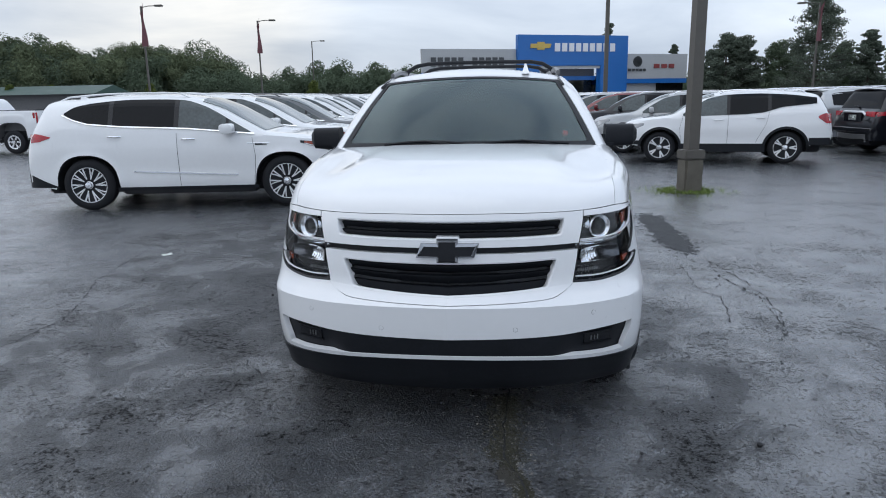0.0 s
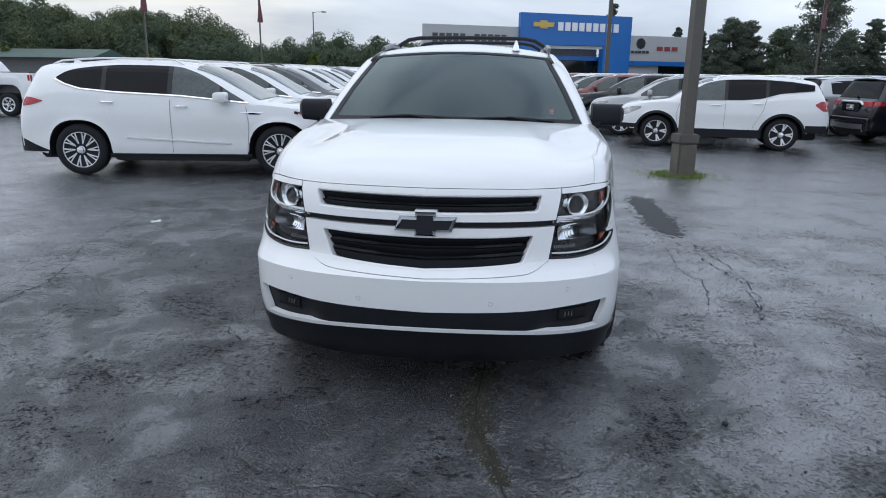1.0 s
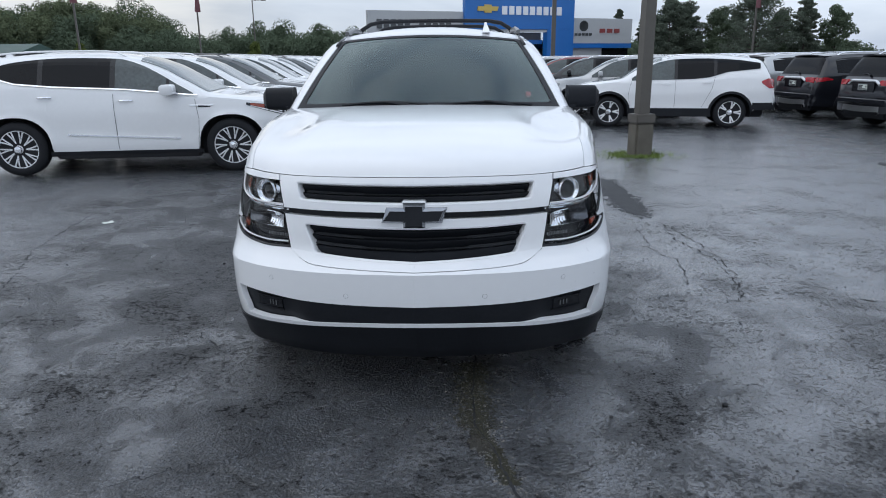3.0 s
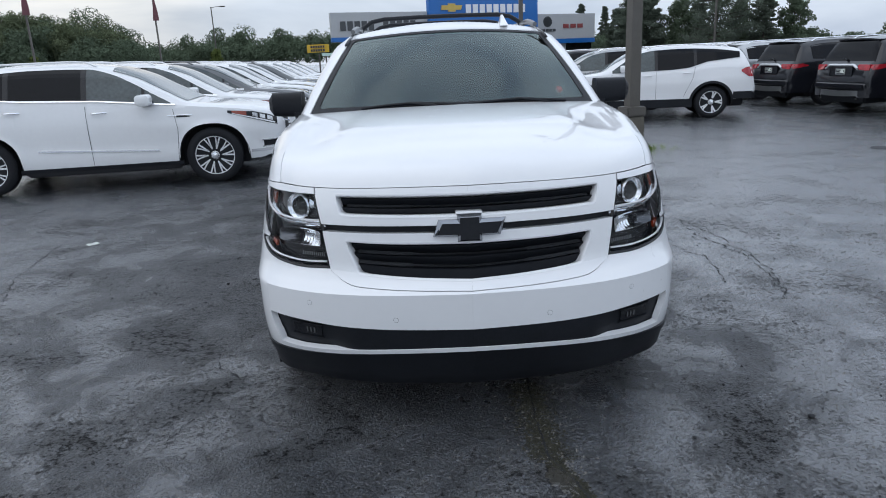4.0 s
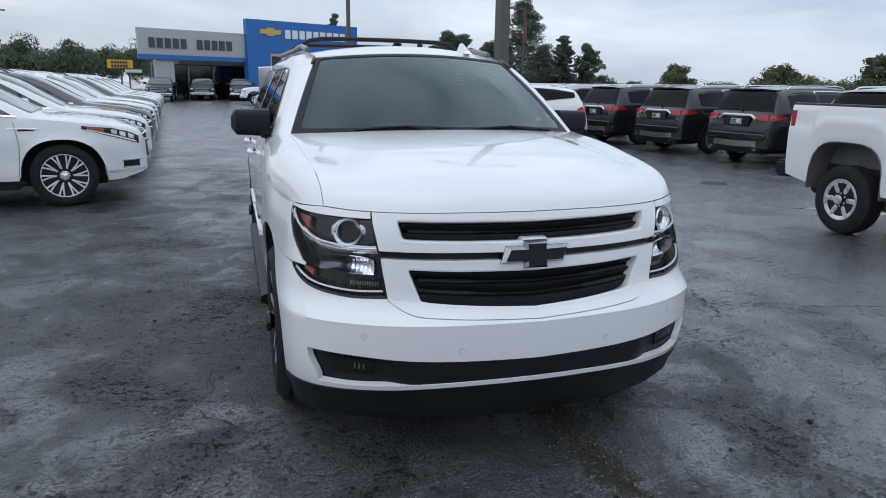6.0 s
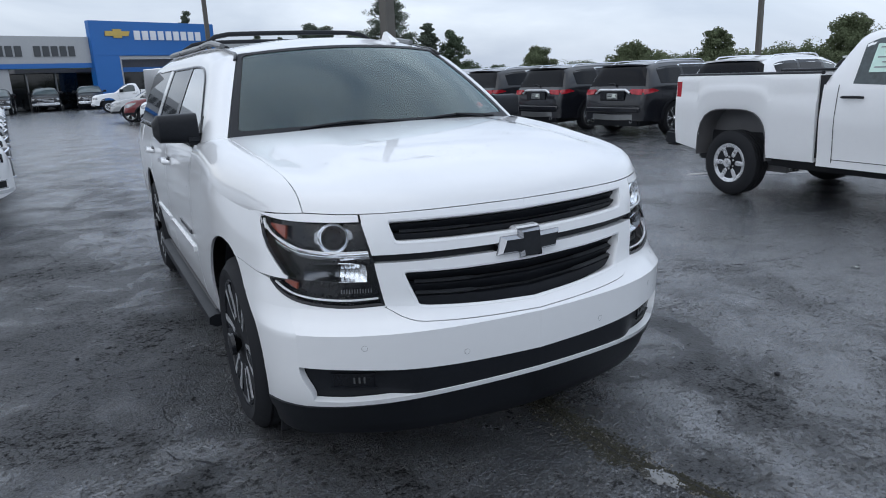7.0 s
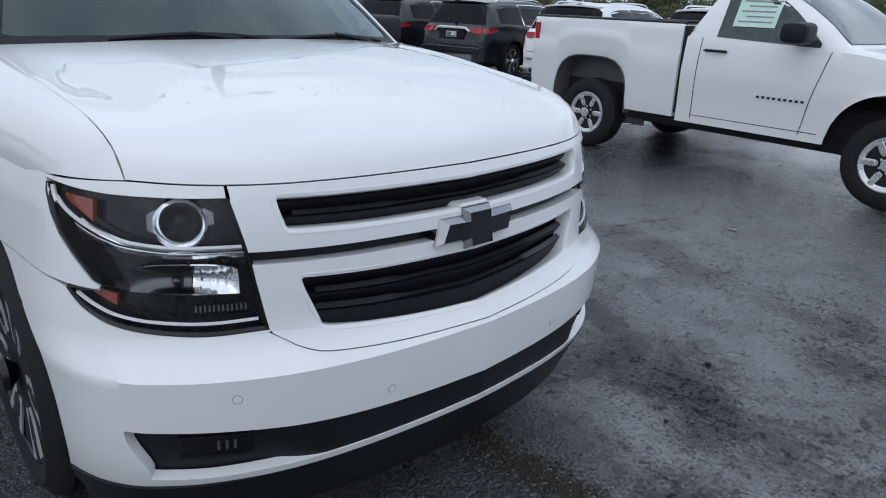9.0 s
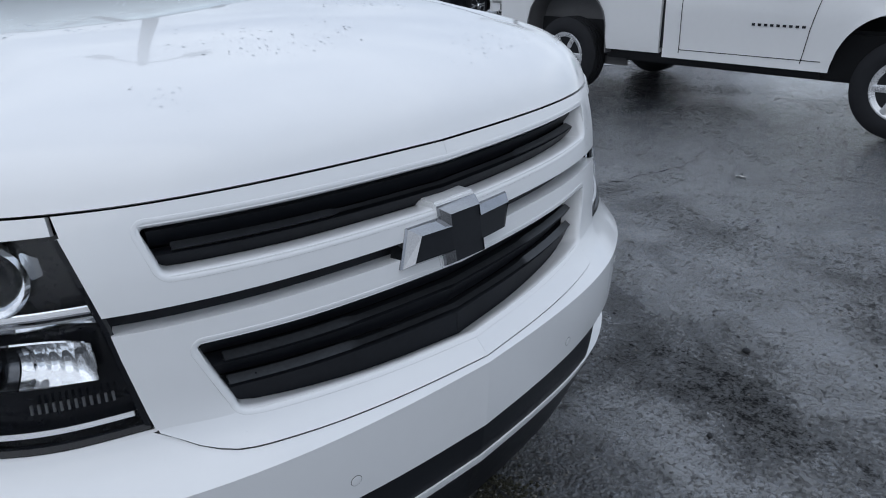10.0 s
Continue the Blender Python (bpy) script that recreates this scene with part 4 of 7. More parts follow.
def door_mirror(car, x, y, z, s, mat, size=(0.24, 0.13, 0.17), arm=0.06):
    bm = bmesh.new()
    P = []
    for t in linspace(0, 1, 11):
        k = (1 - abs(2 * t - 1) ** 5) ** 0.2
        P.append([(x + arm + size[0] * t, y + size[1] / 2 * k * math.copysign(abs(math.cos(a)) ** 0.6, math.cos(a)), z + size[2] / 2 + size[2] / 2 * k * (1 - 0.12 * t) * math.copysign(abs(math.sin(a)) ** 0.5, math.sin(a))) for a in linspace(0, 2 * math.pi, 25)])
    sheet(bm, P)
    bmesh.ops.remove_doubles(bm, verts=bm.verts[:], dist=0.0004)
    bmesh.ops.recalc_face_normals(bm, faces=bm.faces[:])
    tube(bm, [(x - 0.03, y - 0.02, z + 0.03), (x + arm + 0.04, y, z + 0.05)], [0.04, 0.03], 8)
    part("door_mirror", bm if s > 0 else flipx(bm), mat, car)


def rails(sh, car, y0, y1, x, mat, r=0.016):
    for s in (1, -1):
        bm = bmesh.new()
        ys = linspace(y0, y1, 16)
        tube(bm, [(s * x, y, sh.over(y, x, 0.05 if 0 < i < 15 else 0.0)) for i, y in enumerate(ys)], r, 8)
        part("roof_rail", bm, mat, car)


def fin(car, y, z, mat):
    bm = bmesh.new()
    prism(bm, [(0.0, 0), (0.17, 0), (0.155, 0.065), (0.11, 0.06)], lambda u, v, d: Vector((d - 0.022 + 0.022 * 0, y + u, z + v)), 0.044)
    for v in bm.verts:
        v.co.x *= 1 - 0.75 * max(0, (v.co.z - z) / 0.065)
    part("antenna", bm, mat, car)


def crossover(name, label, group, paint):
    """A long three-row crossover with a swept window line, chrome sill strip and multi-spoke chrome wheels."""
    L = 5.04
    sh = Shape(L, 1.96,
               curve((0, 0.80), (0.03, 0.89), (0.10, 0.965), (0.32, 1.045), (0.8, 1.115), (1.22, 1.16), (1.6, 1.36), (2.0, 1.59), (2.35, 1.705), (2.9, 1.765), (3.6, 1.76), (4.3, 1.715), (4.70, 1.655), (4.80, 1.44), (4.90, 1.20), (4.985, 1.08), (L, 0.88)),
               curve((0, 0.70), (0.1, 0.87), (0.3, 0.975), (0.8, 1.06), (1.5, 1.13), (2.5, 1.22), (3.2, 1.25), (4.3, 1.29), (4.85, 1.20), (L, 0.74)), 1.0, 3.07, 0.395, sill=0.31,
               plan=curve((0, 0.44), (0.03, 0.56), (0.08, 0.67), (0.18, 0.79), (0.36, 0.90), (0.65, 0.97), (1.0, 1.0), (L - 1.2, 1.0), (L - 0.5, 0.975), (L - 0.15, 0.93), (L - 0.03, 0.87), (L, 0.80)))
    car = root(name, label, "car", group)
    part("body", sh.body(), paint, car)
    underbody(sh, car)
    wheels(sh, car, 0.272, 10, "multi", BRIGHTRIM)
    zlo = line((1.5, 1.155), (2.0, 1.205), (2.5, 1.25), (3.5, 1.295), (4.0, 1.34), (4.25, 1.41), (4.38, 1.48))
    zhi = curve((1.5, 1.16), (1.75, 1.30), (2.0, 1.45), (2.25, 1.575), (2.6, 1.67), (3.3, 1.685), (3.9, 1.645), (4.22, 1.58), (4.38, 1.49))
    for a, b, m, nm in ((1.52, 2.645, TINT2, "front_window"), (2.665, 3.645, TINT, "rear_window"), (3.66, 4.37, TINT, "quarter_window")):
        for bm in sh.patch(a, b, zlo, zhi, 0.016):
            part(nm, bm, m, car, smooth=False)
    for c in (2.655, 3.652):
        for bm in sh.patch(c - 0.035, c + 0.035, zlo, zhi, 0.020, n=4):
            part("door_pillar", bm, GLOSSB, car, smooth=False)
    for bm in sh.patch(1.46, 4.40, lambda y: zlo(y) - 0.020, lambda y: zlo(y) - 0.003, 0.020, 0.01, 30, 2):
        part("window_trim", bm, CHROME, car)
    for bm in sh.patch(1.86, 1.90, zlo, zhi, 0.020, n=3):
        part("window_divider", bm, GLOSSB, car, smooth=False)
    part("windshield", sh.screen(1.30, 2.28, lambda y: -0.02), WSHIELD, car)
    part("rear_windshield", sh.screen(4.72, 4.92, lambda y: -0.03), TINT, car)
    ribbons(sh, car, [[(1.50, 0.36), (1.46, 0.8), (1.5, 1.08)], [(2.655, 0.36), (2.655, 1.17)]])
    for bm in sh.patch(1.75, 3.35, line((1.7, 0.50), (3.4, 0.585)), line((1.7, 0.522), (3.4, 0.607)), 0.014, 0.014, 16, 2):
        part("sill_strip", bm, CHROME, car)
    for bm in sh.patch(1.44, 3.62, line((0, 0.30), (9, 0.30)), line((0, 0.345), (9, 0.345)), 0.004, 0.03, 16, 2):
        part("sill_cladding", bm, BLACK, car)
    for bm in sh.patch(4.52, 5.02, line((0, 0.32), (9, 0.40)), line((4.52, 0.36), (5.0, 0.58), (9, 0.60)), 0.004, 0.01, 8, 3):
        part("bumper_cladding", bm, BLACK, car)
    lamp_lo, lamp_hi = line((0.09, 0.77), (0.30, 0.845), (0.76, 0.985)), line((0.09, 0.87), (0.20, 0.93), (0.40, 0.985), (0.76, 1.02))
    for bm in sh.patch(0.09, 0.76, lamp_lo, lamp_hi, 0.008, 0.02, 16, 5):
        part("headlight", bm, GLOSSB, car, "swept dark headlight with bright reflectors")
    for bm in sh.patch(0.12, 0.70, lambda y: lerp(lamp_lo(y), lamp_hi(y), 0.08), lambda y: lerp(lamp_lo(y), lamp_hi(y), 0.26), 0.012, 0.006, 14, 2):
        part("light_guide", bm, LAMPW, car)
    for y0 in (0.15, 0.25, 0.35):
        for bm in sh.patch(y0, y0 + 0.07, lambda y: lerp(lamp_lo(y), lamp_hi(y), 0.36), lambda y: lerp(lamp_lo(y), lamp_hi(y), 0.86), 0.011, 0.006, 4, 3):
            part("reflector", bm, ALLOY, car)
    for bm in sh.patch(0.50, 0.70, lambda y: lerp(lamp_lo(y), lamp_hi(y), 0.30), lambda y: lerp(lamp_lo(y), lamp_hi(y), 0.95), 0.012, 0.01, 6, 3):
        part("side_marker", bm, AMBER, car)
    for bm in sh.patch(0.10, 0.30, line((0, 0.475), (9, 0.475)), line((0, 0.555), (9, 0.555)), 0.006, 0.02, 6, 3):
        part("fog_light", bm, BLACK, car)
    for za in (0.462, 0.556):
        for bm in sh.patch(0.085, 0.32, line((0, za), (9, za)), line((0, za + 0.014), (9, za + 0.014)), 0.012, 0.01, 6, 2):
            part("fog_light_trim", bm, CHROME, car)
    for bm in sh.patch(0.02, 0.48, line((0, 0.405), (9, 0.36)), line((0, 0.445), (9, 0.40)), 0.006, 0.01, 10, 2):
        part("chin_strip", bm, SATIN, car)
    for bm in sh.patch(4.58, 5.0, line((4.58, 1.13), (4.75, 1.075), (5.02, 1.04)), line((4.58, 1.145), (4.75, 1.19), (4.9, 1.20), (5.02, 1.16)), 0.008, 0.02, 8, 3):
        part("tail_light", bm, REDLENS, car)
    for bm in sh.patch(1.28, 1.46, line((0, 0.965), (9, 0.965)), line((1.28, 0.975), (1.4, 0.992), (9, 0.985)), 0.007, 0.02, 6, 2):
        part("fender_vent", bm, BLACK, car)
    for bm in sh.patch(1.24, 1.58, line((0, 0.990), (9, 0.985)), line((0, 1.0), (9, 0.995)), 0.010, 0.012, 6, 2):
        part("vent_trim", bm, CHROME, car)
    g = bmesh.new()
    for xa, xb in zip(linspace(-0.44, 0.44, 13), linspace(-0.44, 0.44, 13)[1:]):
        za, zc = (0.52 + 0.06 * abs(x / 0.44) ** 2 for x in (xa, xb))
        prism(g, [(xa, za), (xb, zc), (xb, 0.90 - 0.06 * abs(xb / 0.44) ** 3), (xa, 0.90 - 0.06 * abs(xa / 0.44) ** 3)], lambda u, v, d: Vector((u, -0.045 + 0.13 * (u / 0.46) ** 2 + 0.06 * (v - 0.6) + d, v)), 0.12)
    part("grille", g, BLACK, car)
    g = bmesh.new()
    front = lambda x, z: (x, -0.055 + 0.13 * (x / 0.46) ** 2 + 0.06 * (z - 0.6), z)
    tube(g, [front(x, 0.76 + 0.06 * abs(x / 0.44)) for x in linspace(-0.44, 0.44, 13)], 0.014, 8)
    tube(g, [front(x, 0.90 - 0.06 * abs(x / 0.44) ** 3) for x in linspace(-0.44, 0.44, 13)] + [front(x, 0.52 + 0.06 * (x / 0.44) ** 2) for x in linspace(0.44, -0.44, 13)] + [front(-0.44, 0.84)], 0.011, 6)
    part("grille_bar", g, CHROME, car)
    for s in (1, -1):
        handle(car, sh.side(2.48, 1.075, 0), 2.48, 1.075, s, CHROME)
        handle(car, sh.side(3.60, 1.13, 0), 3.60, 1.13, s, CHROME)
        door_mirror(car, 0.90, 1.84, 1.14, s, paint, (0.28, 0.20, 0.17), 0.05)
    rails(sh, car, 2.5, 4.5, 0.60, paint, 0.014)
    fin(car, 4.30, 1.70, paint)
    return car


def compact_suv(name, label, group, paint):
    """A compact five-seat crossover with black lower cladding and two-tone five-spoke wheels."""
    L = 4.63
    sh = Shape(L, 1.84,
               curve((0, 0.66), (0.04, 0.82), (0.12, 0.93), (0.35, 1.01), (0.8, 1.07), (1.12, 1.11), (1.5, 1.34), (1.85, 1.52), (2.2, 1.61), (2.7, 1.655), (3.4, 1.64), (4.0, 1.59), (4.28, 1.53), (4.42, 1.30), (4.50, 1.12), (4.60, 0.98), (L, 0.72)),
               curve((0, 0.58), (0.3, 0.90), (0.8, 1.02), (1.5, 1.06), (3.0, 1.09), (3.8, 1.15), (4.4, 1.16), (L, 0.66)), 0.92, 2.725, 0.36, sill=0.40)
    car = root(name, label, "car", group)
    part("body", sh.body(), paint, car)
    underbody(sh, car)
    wheels(sh, car, 0.245, 5, "twin", BRIGHTRIM, 0.225)
    zlo = line((1.35, 1.08), (2.8, 1.115), (3.15, 1.15), (3.55, 1.27), (4.25, 1.34))
    zhi = curve((1.35, 1.085), (1.7, 1.32), (2.0, 1.48), (2.4, 1.555), (3.0, 1.57), (3.7, 1.535), (4.25, 1.46))
    for a, b, m, nm in ((1.42, 2.40, TINT2, "front_window"), (2.42, 3.27, TINT, "rear_window"), (3.28, 4.24, TINT, "quarter_window")):
        for bm in sh.patch(a, b, zlo, zhi, 0.016):
            part(nm, bm, m, car, smooth=False)
    for c in (2.41, 3.275):
        for bm in sh.patch(c - 0.035, c + 0.035, zlo, zhi, 0.020, n=4):
            part("door_pillar", bm, GLOSSB, car, smooth=False)
    part("windshield", sh.screen(1.18, 2.10, lambda y: -0.02), WSHIELD, car)
    part("rear_windshield", sh.screen(4.30, 4.46, lambda y: -0.03), TINT, car)
    ribbons(sh, car, [[(1.40, 0.45), (1.36, 0.8), (1.42, 1.06)], [(2.41, 0.45), (2.41, 1.09)], [(3.02, 0.48), (3.22, 0.9), (3.27, 1.15)]])
    for bm in sh.patch(1.36, 3.22, line((0, 0.26), (9, 0.26)), line((0, 0.45), (9, 0.45)), 0.006, 0.03, 16, 3):
        part("sill_cladding", bm, BLACK, car)
    arch_trim(sh, car, BLACK, 0.05)
    for bm in sh.patch(4.12, 4.62, line((0, 0.38), (9, 0.46)), line((0, 0.56), (9, 0.60)), 0.006, 0.01, 8, 3):
        part("bumper_cladding", bm, BLACK, car)
    for bm in sh.patch(0.03, 0.48, line((0, 0.42), (9, 0.42)), line((0, 0.53), (0.3, 0.52), (9, 0.45)), 0.006, 0.01, 8, 3):
        part("bumper_cladding", bm, BLACK, car)
    for bm in sh.patch(0.08, 0.55, line((0.08, 0.74), (0.2, 0.72), (0.55, 0.88)), line((0.08, 0.84), (0.3, 0.91), (0.55, 0.93)), 0.008, 0.02, 12, 4):
        part("headlight", bm, LENSDARK, car, "clear headlight with dark housing")
    for bm in sh.patch(4.28, 4.58, line((4.28, 1.02), (4.45, 0.90), (4.6, 0.90)), line((4.28, 1.06), (4.4, 1.12), (4.6, 1.10)), 0.008, 0.02, 8, 4):
        part("tail_light", bm, REDLENS, car)
    g = bmesh.new()
    prism(g, [(-0.44, 0.80), (-0.34, 0.56), (0.34, 0.56), (0.44, 0.80)], lambda u, v, d: Vector((u, -0.03 + 0.10 * (u / 0.46) ** 2 + d, v)), 0.08)
    part("grille", g, BLACK, car)
    for s in (1, -1):
        handle(car, sh.side(2.2, 0.99, 0), 2.2, 0.99, s, paint)
        handle(car, sh.side(3.1, 1.03, 0), 3.1, 1.03, s, paint)
        door_mirror(car, 0.85, 1.65, 1.09, s, paint)
    rails(sh, car, 2.2, 4.05, 0.56, CHROME, 0.012)
    fin(car, 3.95, 1.595, paint)
    return car


def midsize_suv(name, label, group, paint):
    """A midsize crossover shown from behind: raked tailgate, red lamps joined by a chrome bar, grey skid plate."""
    L = 4.92
    sh = Shape(L, 1.92,
               curve((0, 0.70), (0.04, 0.86), (0.12, 0.98), (0.35, 1.06), (0.8, 1.12), (1.15, 1.16), (1.5, 1.38), (1.85, 1.56), (2.2, 1.635), (2.8, 1.685), (3.6, 1.675), (4.3, 1.635), (4.52, 1.60), (4.66, 1.36), (4.76, 1.12), (4.84, 1.06), (4.90, 1.00), (L, 0.80)),
               curve((0, 0.60), (0.3, 0.94), (0.8, 1.05), (1.5, 1.09), (3.2, 1.12), (4.3, 1.15), (4.7, 1.10), (4.84, 1.0), (L, 0.72)), 0.98, 2.86, 0.375, sill=0.34)
    sh.tail = 0.03
    car = root(name, label, "car", group)
    part("body", sh.body(), paint, car)
    underbody(sh, car)
    wheels(sh, car, 0.255, 6, "twin", ALLOY, 0.235)
    zlo = line((1.4, 1.11), (3.3, 1.14), (4.3, 1.18))
    zhi = curve((1.4, 1.12), (1.7, 1.33), (2.1, 1.49), (2.6, 1.555), (3.4, 1.56), (4.3, 1.50), (4.4, 1.47))
    for a, b, m, nm in ((1.45, 2.42, TINT2, "front_window"), (2.48, 3.36, TINT, "rear_window"), (3.48, 4.32, TINT, "quarter_window")):
        for bm in sh.patch(a, b, zlo, zhi, 0.004):
            part(nm, bm, m, car, smooth=False)
    for c in (2.45, 3.42):
        for bm in sh.patch(c - 0.05, c + 0.06, zlo, zhi, 0.006, n=4):
            part("door_pillar", bm, GLOSSB, car, smooth=False)
    for s in (1, -1):
        f = bmesh.new()
        pts = [(s * sh.side(y, zlo(y) - 0.012, 0.008), y, zlo(y) - 0.012) for y in linspace(1.42, 3.42, 20)]
        pts += [(s * sh.side(y, zhi(y) + 0.012, 0.008), y, zhi(y) + 0.012) for y in linspace(3.44, 1.46, 20)]
        tube(f, pts + pts[:1], 0.017, 6)
        part("window_trim", f, CHROME, car)
    part("windshield", sh.screen(1.22, 2.10, lambda y: -0.02), WSHIELD, car)
    part("rear_windshield", sh.screen(4.545, 4.755, lambda y: 0.02), TINT, car)
    ribbons(sh, car, [[(1.42, 0.42), (1.40, 0.8), (1.45, 1.09)], [(2.45, 0.42), (2.45, 1.12)], [(3.20, 0.44), (3.40, 0.9), (3.43, 1.14)]])
    for bm in sh.patch(1.42, 3.4, line((0, 0.28), (9, 0.28)), line((0, 0.42), (9, 0.42)), 0.006, 0.03, 16, 3):
        part("sill_cladding", bm, BLACK, car)
    arch_trim(sh, car, BLACK, 0.05)
    for bm in sh.patch(4.45, 4.90, line((4.45, 1.01), (4.9, 0.945)), line((4.45, 1.03), (4.6, 1.075), (4.86, 1.065)), 0.010, 0.02, 8, 4):
        part("tail_light", bm, REDLENS, car)
    for s in (1, -1):
        b = bmesh.new()
        prism(b, [(0.50, 1.04), (0.56, 0.965), (0.79, 0.945), (0.80, 1.07), (0.54, 1.075)], lambda u, v, d: Vector((u, L + 0.010 - 0.05 * smooth_step(0.6, 0.8, u) - 0.25 * max(v - 1.02, 0) - d, v)), 0.06)
        part("tail_light", b if s > 0 else flipx(b), REDLENS, car)
    b = bmesh.new()
    P = []
    for x in linspace(-0.50, 0.50, 25):
        z = 1.062 - 0.075 * smooth_step(0.36, 0.50, abs(x))
        P.append([(x, L + yy - 0.02 * (x / 0.5) ** 2, z + dz) for yy, dz in ((0.004, -0.024), (0.020, -0.020), (0.028, 0.0), (0.012, 0.016), (-0.01, 0.020))])
    sheet(b, P, 0.006)
    bmesh.ops.recalc_face_normals(b, faces=b.faces[:])
    part("chrome_bar", b, SATIN, car, "bright chrome bar over the plate recess")
    b = bmesh.new()
    box(b, (-0.36, L - 0.03, 0.80), (0.36, L + 0.004, 1.03), 0.012)
    part("plate_recess", b, GLOSSB, car)
    b = bmesh.new()
    box(b, (-0.16, L - 0.01, 0.845), (0.16, L + 0.012, 0.99), 0.008)
    part("plate_holder", b, GREYPL, car)
    b = bmesh.new()
    box(b, (-0.135, L + 0.008, 0.862), (0.135, L + 0.018, 0.972), 0.004)
    plate = part("plate", b, PAPER, car, "pale paper dealer plate")
    for k, (x0, x1, z, hh) in enumerate(((-0.02, 0.125, 0.95, 0.012), (0.0, 0.125, 0.915, 0.016), (-0.125, 0.125, 0.878, 0.010), (-0.125, -0.10, 0.93, 0.02))):
        b = bmesh.new()
        box(b, (x0, L + 0.017, z - hh), (x1, L + 0.021, z + hh))
        part("print_bar", b, INKBAR, plate)
    b = bmesh.new()
    box(b, (-0.72, L - 0.42, 0.24), (0.72, L - 0.06, 0.46), 0.04, 2)
    part("bumper_underside", b, BLACK, car)
    b = bmesh.new()
    box(b, (-0.80, L - 0.25, 0.52), (0.80, L + 0.05, 0.70), 0.05, 3)
    part("rear_bumper", b, paint, car)
    b = bmesh.new()
    sheet(b, [[(x, L + 0.02 - 0.16 * abs(x / 0.8) ** 3, z) for z in (0.38 + 0.05 * abs(x / 0.8) ** 2, 0.44 + 0.05 * abs(x / 0.8) ** 2, 0.50 + 0.02 * abs(x / 0.8))] for x in linspace(-0.82, 0.82, 17)], 0.04)
    bmesh.ops.recalc_face_normals(b, faces=b.faces[:])
    part("skid_plate", b, GREYPL, car, "grey metallic skid plate")
    for s in (1, -1):
        b = bmesh.new()
        revolve(b, [(L - 0.2, 0.042), (L + 0.02, 0.045), (L + 0.02, 0.036), (L - 0.1, 0.036)], 14, "y", (s * 0.56, 0, 0.36))
        part("tailpipe", b, CHROME, car)
        handle(car, sh.side(2.25, 1.0, 0), 2.25, 1.0, s, CHROME)
        handle(car, sh.side(3.2, 1.03, 0), 3.2, 1.03, s, CHROME)
        door_mirror(car, 0.89, 1.7, 1.12, s, paint)
    b = bmesh.new()
    tube(b, [(0.0, 4.775, 1.16), (0.12, 4.74, 1.20), (0.30, 4.72, 1.19)], [0.022, 0.014, 0.008], 6)
    part("rear_wiper", b, BLACK, car)
    b = bmesh.new()
    sheet(b, [[(x, 4.36, sh.over(4.36, x, 0.01)), (x, 4.60 - 0.05 * abs(x / 0.62) ** 2, 1.625 - 0.03 * abs(x / 0.62) ** 2)] for x in linspace(-0.62, 0.62, 11)], 0.03)
    bmesh.ops.recalc_face_normals(b, faces=b.faces[:])
    part("spoiler", b, paint, car)
    rails(sh, car, 2.3, 4.2, 0.60, CHROME if paint is BLACKP else BLACK, 0.014)
    return car


